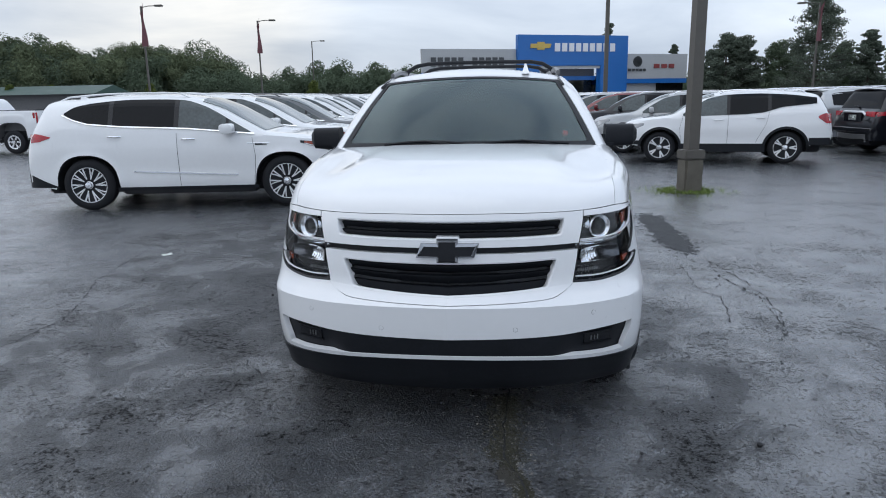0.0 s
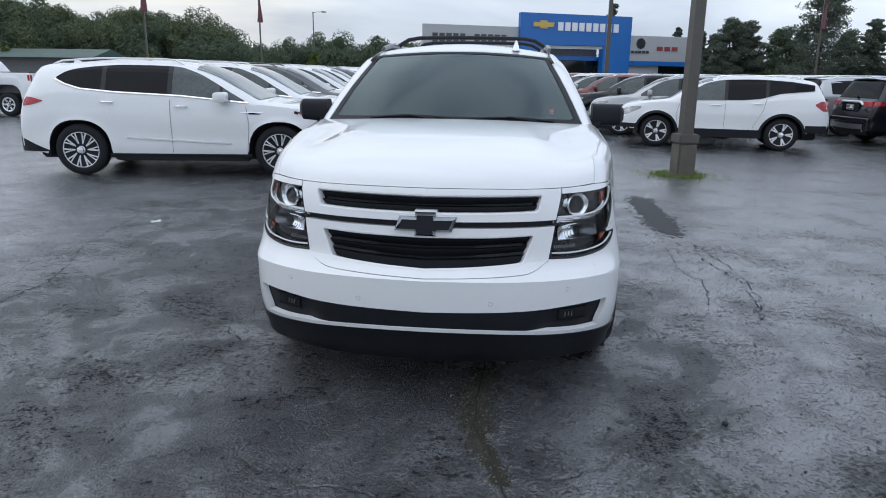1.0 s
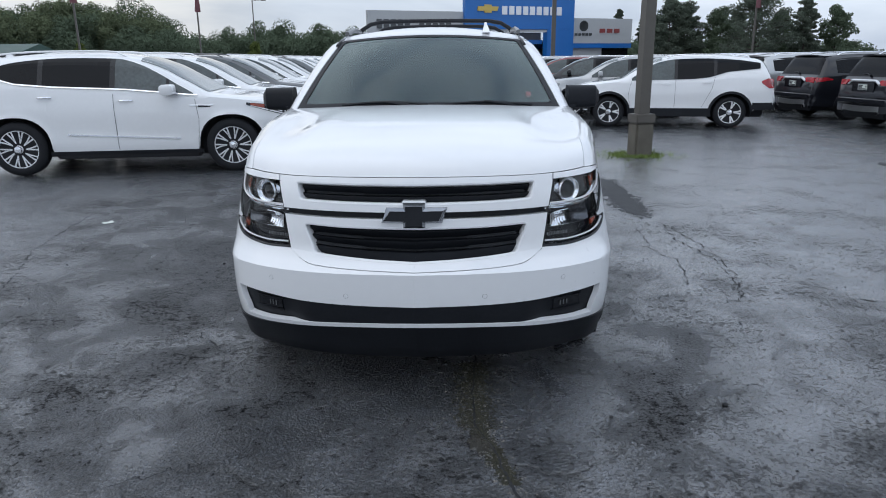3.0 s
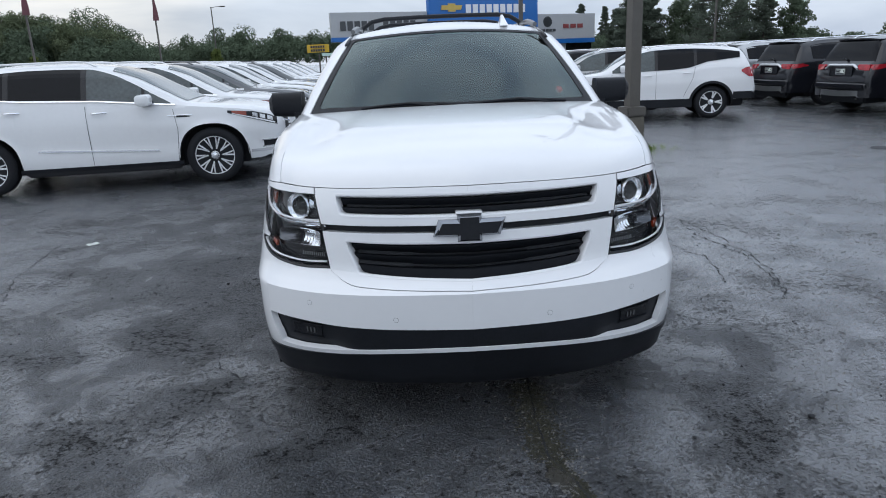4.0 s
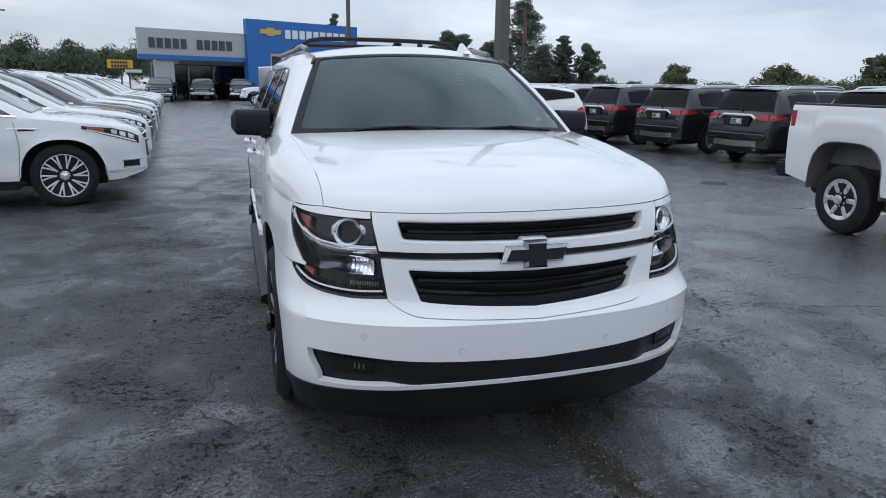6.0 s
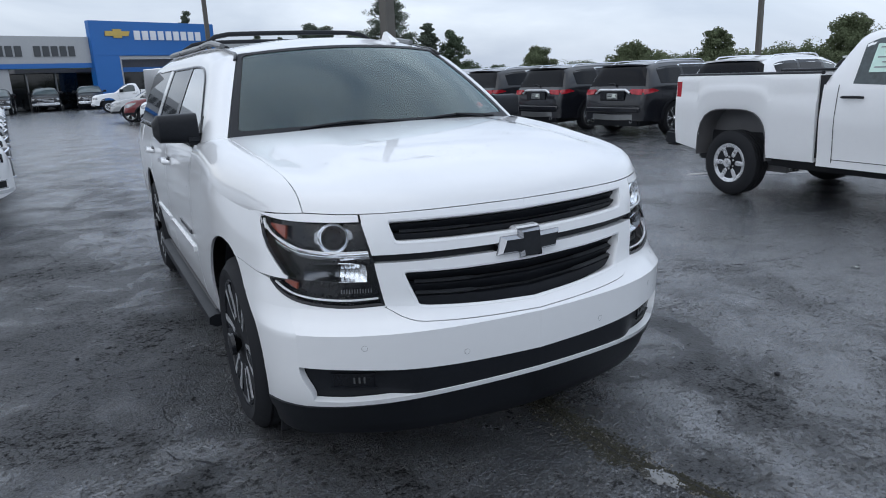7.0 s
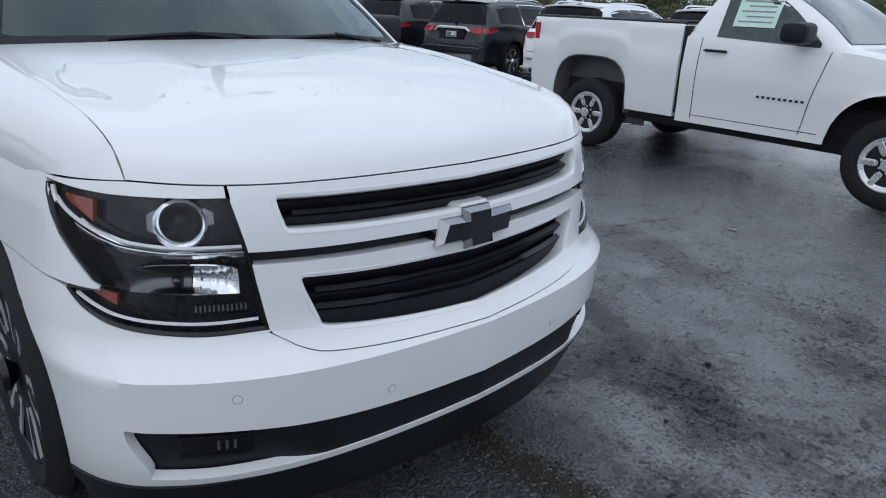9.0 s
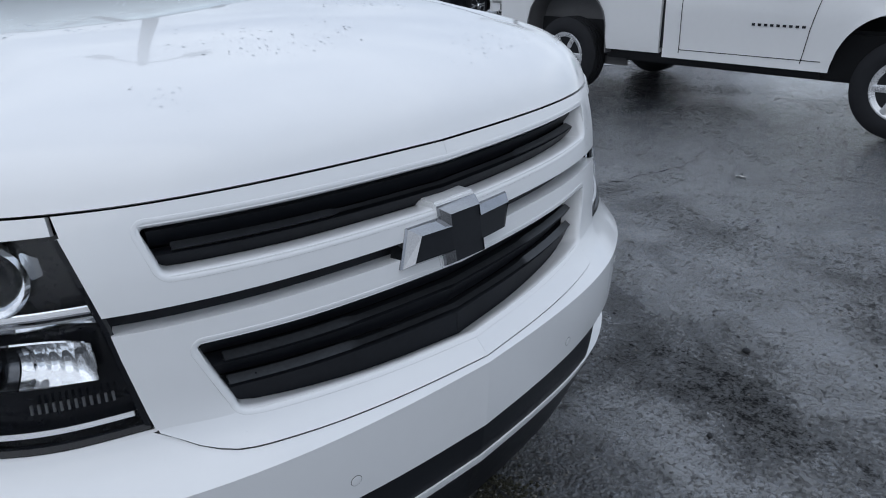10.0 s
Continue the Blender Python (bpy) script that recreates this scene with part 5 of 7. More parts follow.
def pickup(name, label, group, paint, double=False, rim="steel"):
    """A full-size regular-cab pickup with an open bed, black bumper and mirrors, and silver steel wheels."""
    L, W, ax, wb, r = (5.20, 2.03, 0.98, 3.22, 0.39)
    cab = 3.03
    sh = Shape(cab, W,
               curve((0, 0.90), (0.04, 1.02), (0.12, 1.12), (0.4, 1.19), (0.9, 1.25), (1.45, 1.30), (1.75, 1.53), (2.05, 1.73), (2.25, 1.815), (2.5, 1.86), (2.74, 1.86), (2.84, 1.81), (2.94, 1.60), (cab, 1.37)),
               curve((0, 0.80), (0.3, 1.06), (0.9, 1.18), (1.6, 1.27), (cab, 1.32)), ax, wb, r, sill=0.47, arch=0.555, tumble=0.30,
               plan=curve((0, 0.80), (0.05, 0.90), (0.2, 0.96), (0.6, 1.0), (cab, 1.0)))
    sh.tail, sh.lift = 0.0, 1.06
    car = root(name, label, "pickup truck", group)
    part("cab", sh.body(), paint, car)
    y0, y1 = cab + 0.045, L - 0.10
    zr, ra, rh = 1.43, 0.52, 0.66
    a2 = ax + wb
    for s in (1, -1):
        bm = bmesh.new()
        ys = sorted(set(linspace(y0, y1, 24)) | {a2 + ra * math.cos(k * math.pi / 18) * 0.9995 for k in range(19)})
        P = []
        for y in ys:
            z0 = 0.50 + 0.10 * max(0, y - L + 0.55) / 0.55
            if abs(y - a2) < ra:
                z0 = max(z0, r - 0.02 + rh * (1 - (abs(y - a2) / ra) ** 3.6) ** (1 / 3.6))
            P.append([(W / 2 * k, y, lerp(z0, zr, t)) for t, k in ((0, 0.975), (0.08, 0.985), (0.2, 0.992), (0.35, 0.996), (0.5, 1.0), (0.66, 1.0), (0.70, 0.992), (0.8, 0.986), (0.92, 0.980), (0.975, 0.975), (1.0, 0.96))])
        sheet(bm, P, -0.10, True)
        bmesh.ops.recalc_face_normals(bm, faces=bm.faces[:])
        part("bed_side", bm if s > 0 else flipx(bm), paint, car)
        bm = bmesh.new()
        tube(bm, [(s * (W / 2 - 0.07), y, zr + 0.006) for y in linspace(y0, y1, 8)], 0.038, 8, 0.5)
        part("bed_rail_cap", bm, BLACK, car)
        bm = bmesh.new()
        box(bm, (W / 2 - 0.14, L - 0.215, 0.97), (W / 2 - 0.008, L - 0.082, 1.39), 0.030, 3)
        part("tail_light", bm if s > 0 else flipx(bm), REDLENS, car, "tall red tail light")
        bm = bmesh.new()
        sheet(bm, [[(W / 2 * 0.99, a2 + (ra - 0.0) * math.cos(t), r - 0.02 + rh * max(0, 1 - abs(math.cos(t)) ** 3.6) ** (1 / 3.6)), (W / 2 - 0.3, a2 + ra * math.cos(t), r - 0.02 + rh * max(0, 1 - abs(math.cos(t)) ** 3.6) ** (1 / 3.6))] for t in linspace(0.02, math.pi - 0.02, 15)], 0.01)
        box(bm, (W / 2 - 0.34, a2 - 0.60, 0.30), (W / 2 - 0.30, a2 + 0.60, 1.10))
        part("wheel_housing", bm if s > 0 else flipx(bm), GREYPL2, car)
    bm = bmesh.new()
    box(bm, (-W / 2 + 0.06, L - 0.17, 0.72), (W / 2 - 0.06, L - 0.10, 1.41), 0.012)
    part("tailgate", bm, paint, car)
    bm = bmesh.new()
    box(bm, (-W / 2 + 0.36, y0, 0.80), (W / 2 - 0.36, y1, 0.86))
    box(bm, (-W / 2 + 0.09, y0, 0.86), (W / 2 - 0.09, y0 + 0.04, 1.40))
    part("bed_floor", bm, GREYPL2, car)
    bm = bmesh.new()
    box(bm, (-W / 2 + 0.04, cab - 0.02, 0.55), (W / 2 - 0.04, cab + 0.06, 1.41))
    part("cab_gap", bm, DARK, car)
    bm = bmesh.new()
    box(bm, (-W / 2 + 0.01, L - 0.14, 0.54), (W / 2 - 0.01, L + 0.09, 0.74), 0.035, 3)
    box(bm, (-0.45, L + 0.0, 0.46), (0.45, L + 0.06, 0.56), 0.02)
    part("rear_bumper", bm, BLACK, car)
    bm = bmesh.new()
    w = W / 2
    box(bm, (-w + 0.28, 0.2, 0.36), (w - 0.28, L - 0.25, 0.78), 0.03)
    box(bm, (-w + 0.12, 1.60, 0.40), (w - 0.12, 3.75, 0.56), 0.03)
    part("underbody", bm, DARK, car)
    for a in (ax, a2):
        for s in (1, -1):
            wheel(car, r, 0.25, 0.232, 6, rim, STEELW if rim == "steel" else CHROME, (s * (w - 0.02), a, r), s)
    zlo, zhi = line((1.7, 1.285), (2.1, 1.30), (3.0, 1.335)), curve((1.7, 1.295), (1.9, 1.47), (2.15, 1.65), (2.4, 1.75), (2.6, 1.755), (2.72, 1.70))
    for bm in sh.patch(1.73, 2.72, zlo, zhi, 0.004):
        part("door_window", bm, TINT2, car, smooth=False)
    part("windshield", sh.screen(1.52, 2.30, lambda y: -0.02), WSHIELD, car)
    ribbons(sh, car, [[(1.76, 0.52), (1.72, 0.8), (1.62, 1.26)], [(2.86, 0.52), (2.86, 1.31)], [(1.60, 0.55), (2.86, 0.55)]], 0.006)
    for s in (1, -1):
        handle(car, sh.side(2.69, 1.19, 0), 2.69, 1.19, s, BLACK, 0.24)
        door_mirror(car, 0.94, 1.87, 1.30, s, BLACK, (0.26, 0.24, 0.20), 0.07)
    # Window sticker with plain printed lines
    st = bmesh.new()
    P = [[(sh.side(y, z, 0.010), y, z) for z in linspace(1.43, 1.70, 4)] for y in linspace(2.19, 2.60, 6)]
    sheet(st, P, 0.002)
    flipx(st)
    stick = part("window_sticker", st, PAPERG, car, "pale green printed window sticker")
    for k in range(5):
        bar = bmesh.new()
        z = 1.665 - 0.047 * k
        sheet(bar, [[(sh.side(y, zz, 0.013), y, zz) for zz in (z - 0.006, z + 0.006)] for y in linspace(2.23, 2.56 - 0.06 * (k % 2), 4)], 0.001)
        flipx(bar)
        part("print_bar", bar, GREYPL, stick)
    # Door lettering as plain bars
    for k in range(9):
        bar = bmesh.new()
        y = 2.20 - 0.052 * k
        sheet(bar, [[(sh.side(yy, zz, 0.004), yy, zz) for zz in (0.803, 0.824)] for yy in (y, y - 0.028)], 0.003)
        flipx(bar)
        part("letter_bar", bar, BADGE, car)
    for bm in sh.patch(0.03, 0.36, line((0, 0.86), (9, 0.88)), line((0, 1.02), (9, 1.05)), 0.008, 0.02, 8, 4):
        part("headlight", bm, LENSDARK, car)
    bm = bmesh.new()
    box(bm, (-0.62, -0.04, 0.72), (0.62, 0.05, 1.0), 0.03)
    part("grille", bm, BLACK, car)
    bm = bmesh.new()
    for z in (0.76, 0.86, 0.97):
        box(bm, (-0.60, -0.055, z - 0.02), (0.60, -0.03, z + 0.02), 0.008)
    part("grille_bar", bm, CHROME, car)
    bm = bmesh.new()
    box(bm, (-0.95, -0.08, 0.48), (0.95, 0.2, 0.68), 0.05, 3)
    part("front_bumper", bm, CHROME, car)
    return car




def park(car, x, y, forward):
    """Stand a vehicle with its nose at (x, y), looking along the angle forward (degrees from +x)."""
    car.matrix_basis = pose(x, y, 0, 0, 0, forward + 90)
    return car


def park_copy(car, x, y, forward, label=""):
    return tagged(copy_thing(car, pose(x, y, 0, 0, 0, forward + 90)), label)


def repaint(car, old, paint):
    """Give a copied vehicle another paint: its painted parts get meshes of their own."""
    for o in car.children_recursive:
        if o.type == "MESH" and old in list(o.data.materials):
            o.data = o.data.copy()
            for i, mm in enumerate(o.data.materials):
                if mm == old:
                    o.data.materials[i] = paint
    return car


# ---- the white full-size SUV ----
PLAN = [(0, 0.038), (0.16, 0.048), (0.33, 0.066), (0.56, 0.116), (0.71, 0.178), (0.83, 0.252), (0.922, 0.335), (0.980, 0.435), (1.014, 0.565), (1.032, 0.75), (1.040, 1.0), (1.036, 2.0), (1.032, 4.8), (1.012, 5.5), (0.935, 5.78), (0.78, 5.86), (0, 5.90)]
ARC = [0.0]
for (xa, ya), (xb, yb) in zip(PLAN, PLAN[1:]):
    ARC.append(ARC[-1] + math.hypot(xb - xa, yb - ya))
plan_x, plan_y = curve(*[(a, p[0]) for a, p in zip(ARC, PLAN)]), curve(*[(a, p[1]) for a, p in zip(ARC, PLAN)])
LEAN_LOW = curve((0.15, 0.10), (0.25, 0.075), (0.33, 0.046), (0.40, 0.022), (0.48, 0.011), (0.56, 0.005), (0.658, 0.0))
LEAN_TOP = curve((0.658, 0.0), (0.68, 0.022), (0.71, 0.050), (0.75, 0.070), (0.85, 0.080), (1.0, 0.098), (1.07, 0.116), (1.12, 0.135))


def LEAN(z):
    return LEAN_LOW(z) if z < 0.658 else LEAN_TOP(z)


K_FRONT = curve((0.15, 0.96), (0.33, 0.99), (0.5, 1.0), (0.65, 1.0), (0.75, 0.992), (0.85, 0.974), (1.0, 0.948), (1.10, 0.926))
K_SIDE = curve((0.15, 0.95), (0.35, 0.965), (0.5, 0.985), (0.7, 1.0), (0.9, 1.004), (1.06, 0.997), (1.15, 0.983), (1.25, 0.953))
AXLE_F, AXLE_R, WR, ARCH = 1.04, 4.32, 0.407, 0.510


S1 = ARC[10]


def smooth(a, b, x):
    t = min(max((x - a) / (b - a), 0), 1)
    return t * t * (3 - 2 * t)


def skin0(s, z):
    w = 1 - smooth(1.25, 2.0, s)
    return Vector((plan_x(s) * lerp(1.0, lerp(K_SIDE(z), K_FRONT(z), w), smooth(0.42, 1.15, s)), plan_y(s) + LEAN(z) * w, z))


def skin(s, z, out=0.0):
    """The SUV's outer skin (right half): s runs from the middle of the nose round the corner and along the side."""
    p = skin0(s, z)
    if out:
        e = 0.004
        n = (skin0(s + e, z) - skin0(max(s - e, 0), z)).cross(skin0(s, z + e) - skin0(s, z - e))
        p = p + n.normalized() * out
    return p


def s_at(y):
    return S1 + (y - 1.0) if y > 1.0 else float(np.interp(y, [p[1] for p in PLAN], ARC))


S_F, S_R = s_at(AXLE_F), s_at(AXLE_R)


def arch_z(s, c=S_F):
    d = abs(s - c)
    return WR + math.sqrt(max(ARCH**2 - d * d, 0)) if d < ARCH else 0.0


def panel(bm, s0, s1, low, up, n=20, m=8, out=0.0, thick=0.012):
    P = [[skin(s, z, out) for z in linspace(low(s), max(up(s), low(s) + 1e-4), m)] for s in linspace(s0, s1, n)]
    return sheet(bm, P, thick)


def weld(bm, d=0.0006):
    bmesh.ops.remove_doubles(bm, verts=bm.verts[:], dist=d)
    return bm


def both(name, make, mat, parent, label="", smooth_it=True):
    """A part for each flank: make() gives the +x one."""
    return [part(name, make() if k else flipx(make()), mat, parent, label, smooth_it) for k in (1, 0)]


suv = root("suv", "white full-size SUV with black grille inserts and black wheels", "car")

# Bumper cover in one piece, with the dark band left open
BAND_T = curve((0, 0.496), (0.33, 0.500), (0.60, 0.509), (0.66, 0.513), (0.80, 0.520), (0.995, 0.524))
BAND_B = curve((0, 0.409), (0.33, 0.402), (0.62, 0.388), (0.85, 0.376), (0.995, 0.376))
LIP = curve((0, 0.388), (0.33, 0.381), (0.62, 0.366), (0.9, 0.350), (1.26, 0.333))
FRAME_B = curve((0, 0.668), (0.25, 0.674), (0.42, 0.682), (0.51, 0.690), (0.56, 0.708), (0.60, 0.735), (0.617, 0.746))
LAMP_B = curve((0.60, 0.752), (0.617, 0.752), (0.75, 0.748), (0.88, 0.757), (0.98, 0.776), (1.06, 0.808), (1.118, 0.846))
SEAM = line((1.115, 0.848), (1.4, 0.866), (1.70, 0.872))


def s_arch(z):
    return S_F - math.sqrt(max(ARCH**2 - (z - WR) ** 2, 0)) if z > WR else S_F - ARCH


bm = bmesh.new()
panel(bm, 0, 0.62, BAND_T, lambda s: 0.658, 24, 8, 0, 0.04)
panel(bm, 0, 0.62, lambda s: 0.658, lambda s: FRAME_B(s) - 0.0015, 24, 9, 0, 0.04)
panel(bm, 0.62, 0.995, BAND_T, lambda s: 0.658, 16, 8, 0, 0.04)
panel(bm, 0.62, 0.995, lambda s: 0.658, lambda s: 0.745, 16, 10, 0, 0.04)
panel(bm, 0, 0.94, LIP, BAND_B, 34, 5, 0, 0.03)
P = []
for z in linspace(0.333, 0.658, 16) + linspace(0.666, 0.745, 9):
    a = lerp(0.94, 0.995, smooth(0.386, 0.515, z)) if z < 0.524 else 0.995
    lo = max(z, LIP(a)) if z < LIP(a) else z
    P.append([skin(s, max(z, LIP(s)) if z < 0.36 else z) for s in linspace(a, s_arch(z), 16)])
sheet(bm, P, 0.03, True)
panel(bm, 0.615, S_F - 0.18, lambda s: max(0.745, arch_z(s)), lambda s: (LAMP_B(s) if s < 1.118 else SEAM(s)) - 0.0015, 36, 5, 0, 0.02)
mirror(bm)
bumper = part("front_bumper", bm, WHITE, suv)
bm = bmesh.new()
sheet(bm, [[skin(s, z, lerp(-0.004, -0.034, smooth(0.5, 0.68, s))) for z in linspace(BAND_B(s) - (0.001 if s < 0.6 else 0.015), BAND_T(s) + (0.001 if s < 0.6 else 0.015), 5)] for s in linspace(0, 0.99, 44)], 0.01)
mirror(bm)
weld(bm)
part("lower_grille", bm, BLACK, suv, "satin black lower air intake band")
bm = bmesh.new()
P = [[skin(s, LIP(s), 0) * 0 + Vector((*(skin(s, 0.36, -0.016 - lerp(0.085, 0.045, smooth(0.8, 1.15, s)) * t)).xy, z)) for t, z in ((0, LIP(s) + 0.006), (0.2, LIP(s) - 0.03), (0.5, 0.28), (0.8, 0.222), (1.0, 0.210))] for s in linspace(0, S_F - ARCH - 0.004, 44)]
sheet(bm, P, 0.02)
mirror(bm)
weld(bm)
part("air_dam", bm, BLACK, suv, "satin black front air dam")
for k in (1, -1):
    b = bmesh.new()
    panel(b, 0.70, 0.865, lambda s: 0.432, lambda s: 0.484, 8, 4, -0.028, 0.02)
    fog = part("fog_lamp", b if k > 0 else flipx(b), GLOSSB, suv, "small dark rectangular fog lamp")
    b = bmesh.new()
    for s in (0.735, 0.755, 0.775):
        panel(b, s, s + 0.007, lambda q: 0.447, lambda q: 0.472, 3, 3, -0.024, 0.004)
    part("lamp_fins", b if k > 0 else flipx(b), GREYPL, fog)
    b = bmesh.new()
    panel(b, 0.69, 0.875, lambda s: 0.424, lambda s: 0.430, 8, 2, -0.022, 0.01)
    panel(b, 0.69, 0.875, lambda s: 0.486, lambda s: 0.492, 8, 2, -0.022, 0.01)
    part("lamp_frame", b if k > 0 else flipx(b), BLACK, fog)
    for s, z in ((0.729, 0.607), (0.331, 0.546)):
        b = bmesh.new()
        c, n = skin(s, z, 0.0), (skin(s, z, 0.01) - skin(s, z)).normalized()
        q = n.to_track_quat("Z", "Y").to_matrix().to_4x4()
        revolve(b, [(-0.004, 0.0105), (0.0010, 0.0105), (0.0014, 0.0090), (0.0014, 0.0003)], 18, "z")
        bmesh.ops.transform(b, matrix=Matrix.Translation(c) @ q, verts=b.verts[:])
        sensor = part("parking_sensor", b if k > 0 else flipx(b), WHITE, suv)
        b = bmesh.new()
        revolve(b, [(-0.003, 0.0118), (0.0005, 0.0118), (0.0005, 0.0105), (-0.003, 0.0105), (-0.003, 0.0118)], 18, "z")
        bmesh.ops.transform(b, matrix=Matrix.Translation(c) @ q, verts=b.verts[:])
        part("sensor_ring", b if k > 0 else flipx(b), GREYPL, sensor)

# Grille: a white frame with a dark slit and two black openings
UG_T, UG_B = curve((0, 1.060), (0.3, 1.062), (0.575, 1.066)), curve((0, 0.978), (0.3, 0.981), (0.56, 0.989))
SL_T, SL_B = curve((0, 0.936), (0.4, 0.940), (0.68, 0.946)), curve((0, 0.905), (0.4, 0.909), (0.68, 0.916))
LG_T = curve((0, 0.858), (0.3, 0.862), (0.53, 0.872))
LG_B = curve((0, 0.708), (0.2, 0.716), (0.35, 0.726), (0.49, 0.738))
HOOD_S = 0.932
HOODE = curve((0, 1.098), (0.5, 1.098), (0.72, 1.100), (0.932, 1.106))
INNER = line((0.745, 0.619), (0.93, 0.648), (1.075, 0.685))


def field(bm, corners, n, m, out=0.0, thick=0.03):
    """A panel between a left and a right edge: corners = (s at low left, s at top left, s low right, s top right), low and top lines."""
    (a0, a1, b0, b1), lo, hi = corners
    P = []
    for t in linspace(0, 1, n):
        row = []
        for v in linspace(0, 1, m):
            s = lerp(lerp(a0, b0, t), lerp(a1, b1, t), v)
            row.append(skin(s, lerp(lo(s), hi(s), v), out))
        P.append(row)
    return sheet(bm, P, thick)


bm = bmesh.new()
field(bm, ((0.0, 0.0, 0.572, 0.575), UG_T, lambda s: HOODE(s) - 0.004), 28, 5, 0.004, 0.05)
field(bm, ((0.572, 0.575, INNER(1.063) - 0.003, INNER(1.075) - 0.003), UG_T, lambda s: HOODE(s) - 0.004), 6, 5, 0.004, 0.05)
field(bm, ((0.560, 0.572, INNER(0.988), INNER(1.063)), UG_B, UG_T), 6, 8, 0.004, 0.05)
field(bm, ((0.0, 0.0, 0.560, 0.560), SL_T, UG_B), 28, 5, 0.004, 0.05)
field(bm, ((0.560, 0.560, INNER(0.946), INNER(0.988)), SL_T, UG_B), 6, 5, 0.004, 0.05)
field(bm, ((0.0, 0.0, 0.532, 0.532), LG_T, SL_B), 28, 5, 0.004, 0.05)
field(bm, ((0.532, 0.532, INNER(0.874), INNER(0.916)), LG_T, SL_B), 6, 5, 0.004, 0.05)
field(bm, ((0.492, 0.532, INNER(0.748) - 0.004, INNER(0.874)), lambda s: lerp(LG_B(0.49), 0.748, smooth(0.49, 0.615, s)), LG_T), 7, 9, 0.004, 0.05)
field(bm, ((0.0, 0.0, 0.49, 0.492), FRAME_B, LG_B), 26, 5, 0.004, 0.05)
field(bm, ((0.49, 0.492, 0.612, 0.612), FRAME_B, lambda s: lerp(LG_B(0.49), 0.748, smooth(0.49, 0.615, s))), 6, 4, 0.004, 0.05)
mirror(bm)
part("grille_frame", bm, WHITE, suv, "white painted grille surround")
bm = bmesh.new()
panel(bm, 0, 0.66, lambda s: 0.70, lambda s: 1.075, 26, 6, -0.075, 0.005)
mirror(bm)
weld(bm)
part("grille_backing", bm, DARK, suv)
bm = bmesh.new()
panel(bm, 0, 0.665, lambda s: SL_B(s) - 0.01, lambda s: SL_T(s) + 0.01, 26, 3, -0.040, 0.005)
mirror(bm)
weld(bm)
part("grille_slit", bm, BLACK, suv)
for lo, hi, ends, k in ((UG_B, UG_T, 0.565, 2), (LG_B, LG_T, 0.525, 3)):
    for i in range(k):
        b = bmesh.new()
        P = []
        for s in linspace(0, ends - (0.02 if i == 0 and k == 3 else 0.004), 30):
            h = (hi(s) - lo(s)) / k
            z = lo(s) + h * (i + 0.5)
            P.append([skin(s, z - 0.44 * h, -0.050), skin(s, z + 0.02 * h, -0.030), skin(s, z + 0.24 * h, -0.024), skin(s, z + 0.34 * h, -0.030), skin(s, z + 0.42 * h, -0.060)])
        sheet(b, P, 0.004)
        mirror(b)
        weld(b)
        part("grille_slat", b, BLACK, suv)
    for i in range(k - 1):
        b = bmesh.new()
        P = []
        for s in linspace(0.0, ends - 0.035, 40):
            h = (hi(s) - lo(s)) / k
            z = lo(s) + h * (i + 1)
            w = 0.0035 + 0.004 * smooth(0.24, 0.26, s)
            P.append([skin(s, z - w, -0.030), skin(s, z - 0.4 * w, -0.016), skin(s, z + w, -0.030)])
        sheet(b, P, 0.006)
        mirror(b)
        weld(b)
        part("slat_ridge", b, RIDGE, suv)

# Rounded lips round the openings
def lip(corners, lo, hi, radius=0.020):
    """A rolled edge round an opening that reaches over both halves; corners: s at the lower and upper end."""
    a, c = corners
    side = []
    for k in range(7):
        t = math.pi / 2 * k / 6
        side.append((a - radius + radius * math.sin(t), lo(a) + radius - radius * math.cos(t)))
    for k in range(7):
        t = math.pi / 2 * k / 6
        side.append((c - radius * 0.6 + radius * 0.6 * math.cos(t), hi(c) - radius * 0.6 + radius * 0.6 * math.sin(t)))
    half = [(s, lo(s)) for s in linspace(0, a - radius, 26)[:-1]] + side + [(s, hi(s)) for s in linspace(c - radius * 0.6, 0, 26)[1:]]
    full = half + [(-s, z) for s, z in half[-2:0:-1]]
    n = len(full)
    P = []
    for k in range(n + 1):
        (s0, z0), (s1, z1), (s2, z2) = full[(k - 1) % n], full[k % n], full[(k + 1) % n]
        d = Vector((s2 - s0, z2 - z0)).normalized()
        inw = Vector((-d.y, d.x))
        row = []
        for off, out in ((-0.0105, 0.0030), (-0.0095, 0.0048), (-0.006, 0.0050), (-0.002, 0.0040), (0.0015, 0.0005), (0.0035, -0.006), (0.0045, -0.016), (0.0052, -0.045)):
            s, z = s1 + inw.x * off, z1 + inw.y * off
            p = skin(abs(s), z, out)
            row.append(Vector((math.copysign(p.x, s), p.y, p.z)))
        P.append(row)
    b = bmesh.new()
    sheet(b, P)
    weld(b, 0.0002)
    bmesh.ops.recalc_face_normals(b, faces=b.faces[:])
    return b


part("grille_lip", lip((0.560, 0.5735), UG_B, UG_T), WHITE, suv)
part("grille_lip", lip((0.491, 0.532), LG_B, LG_T), WHITE, suv)

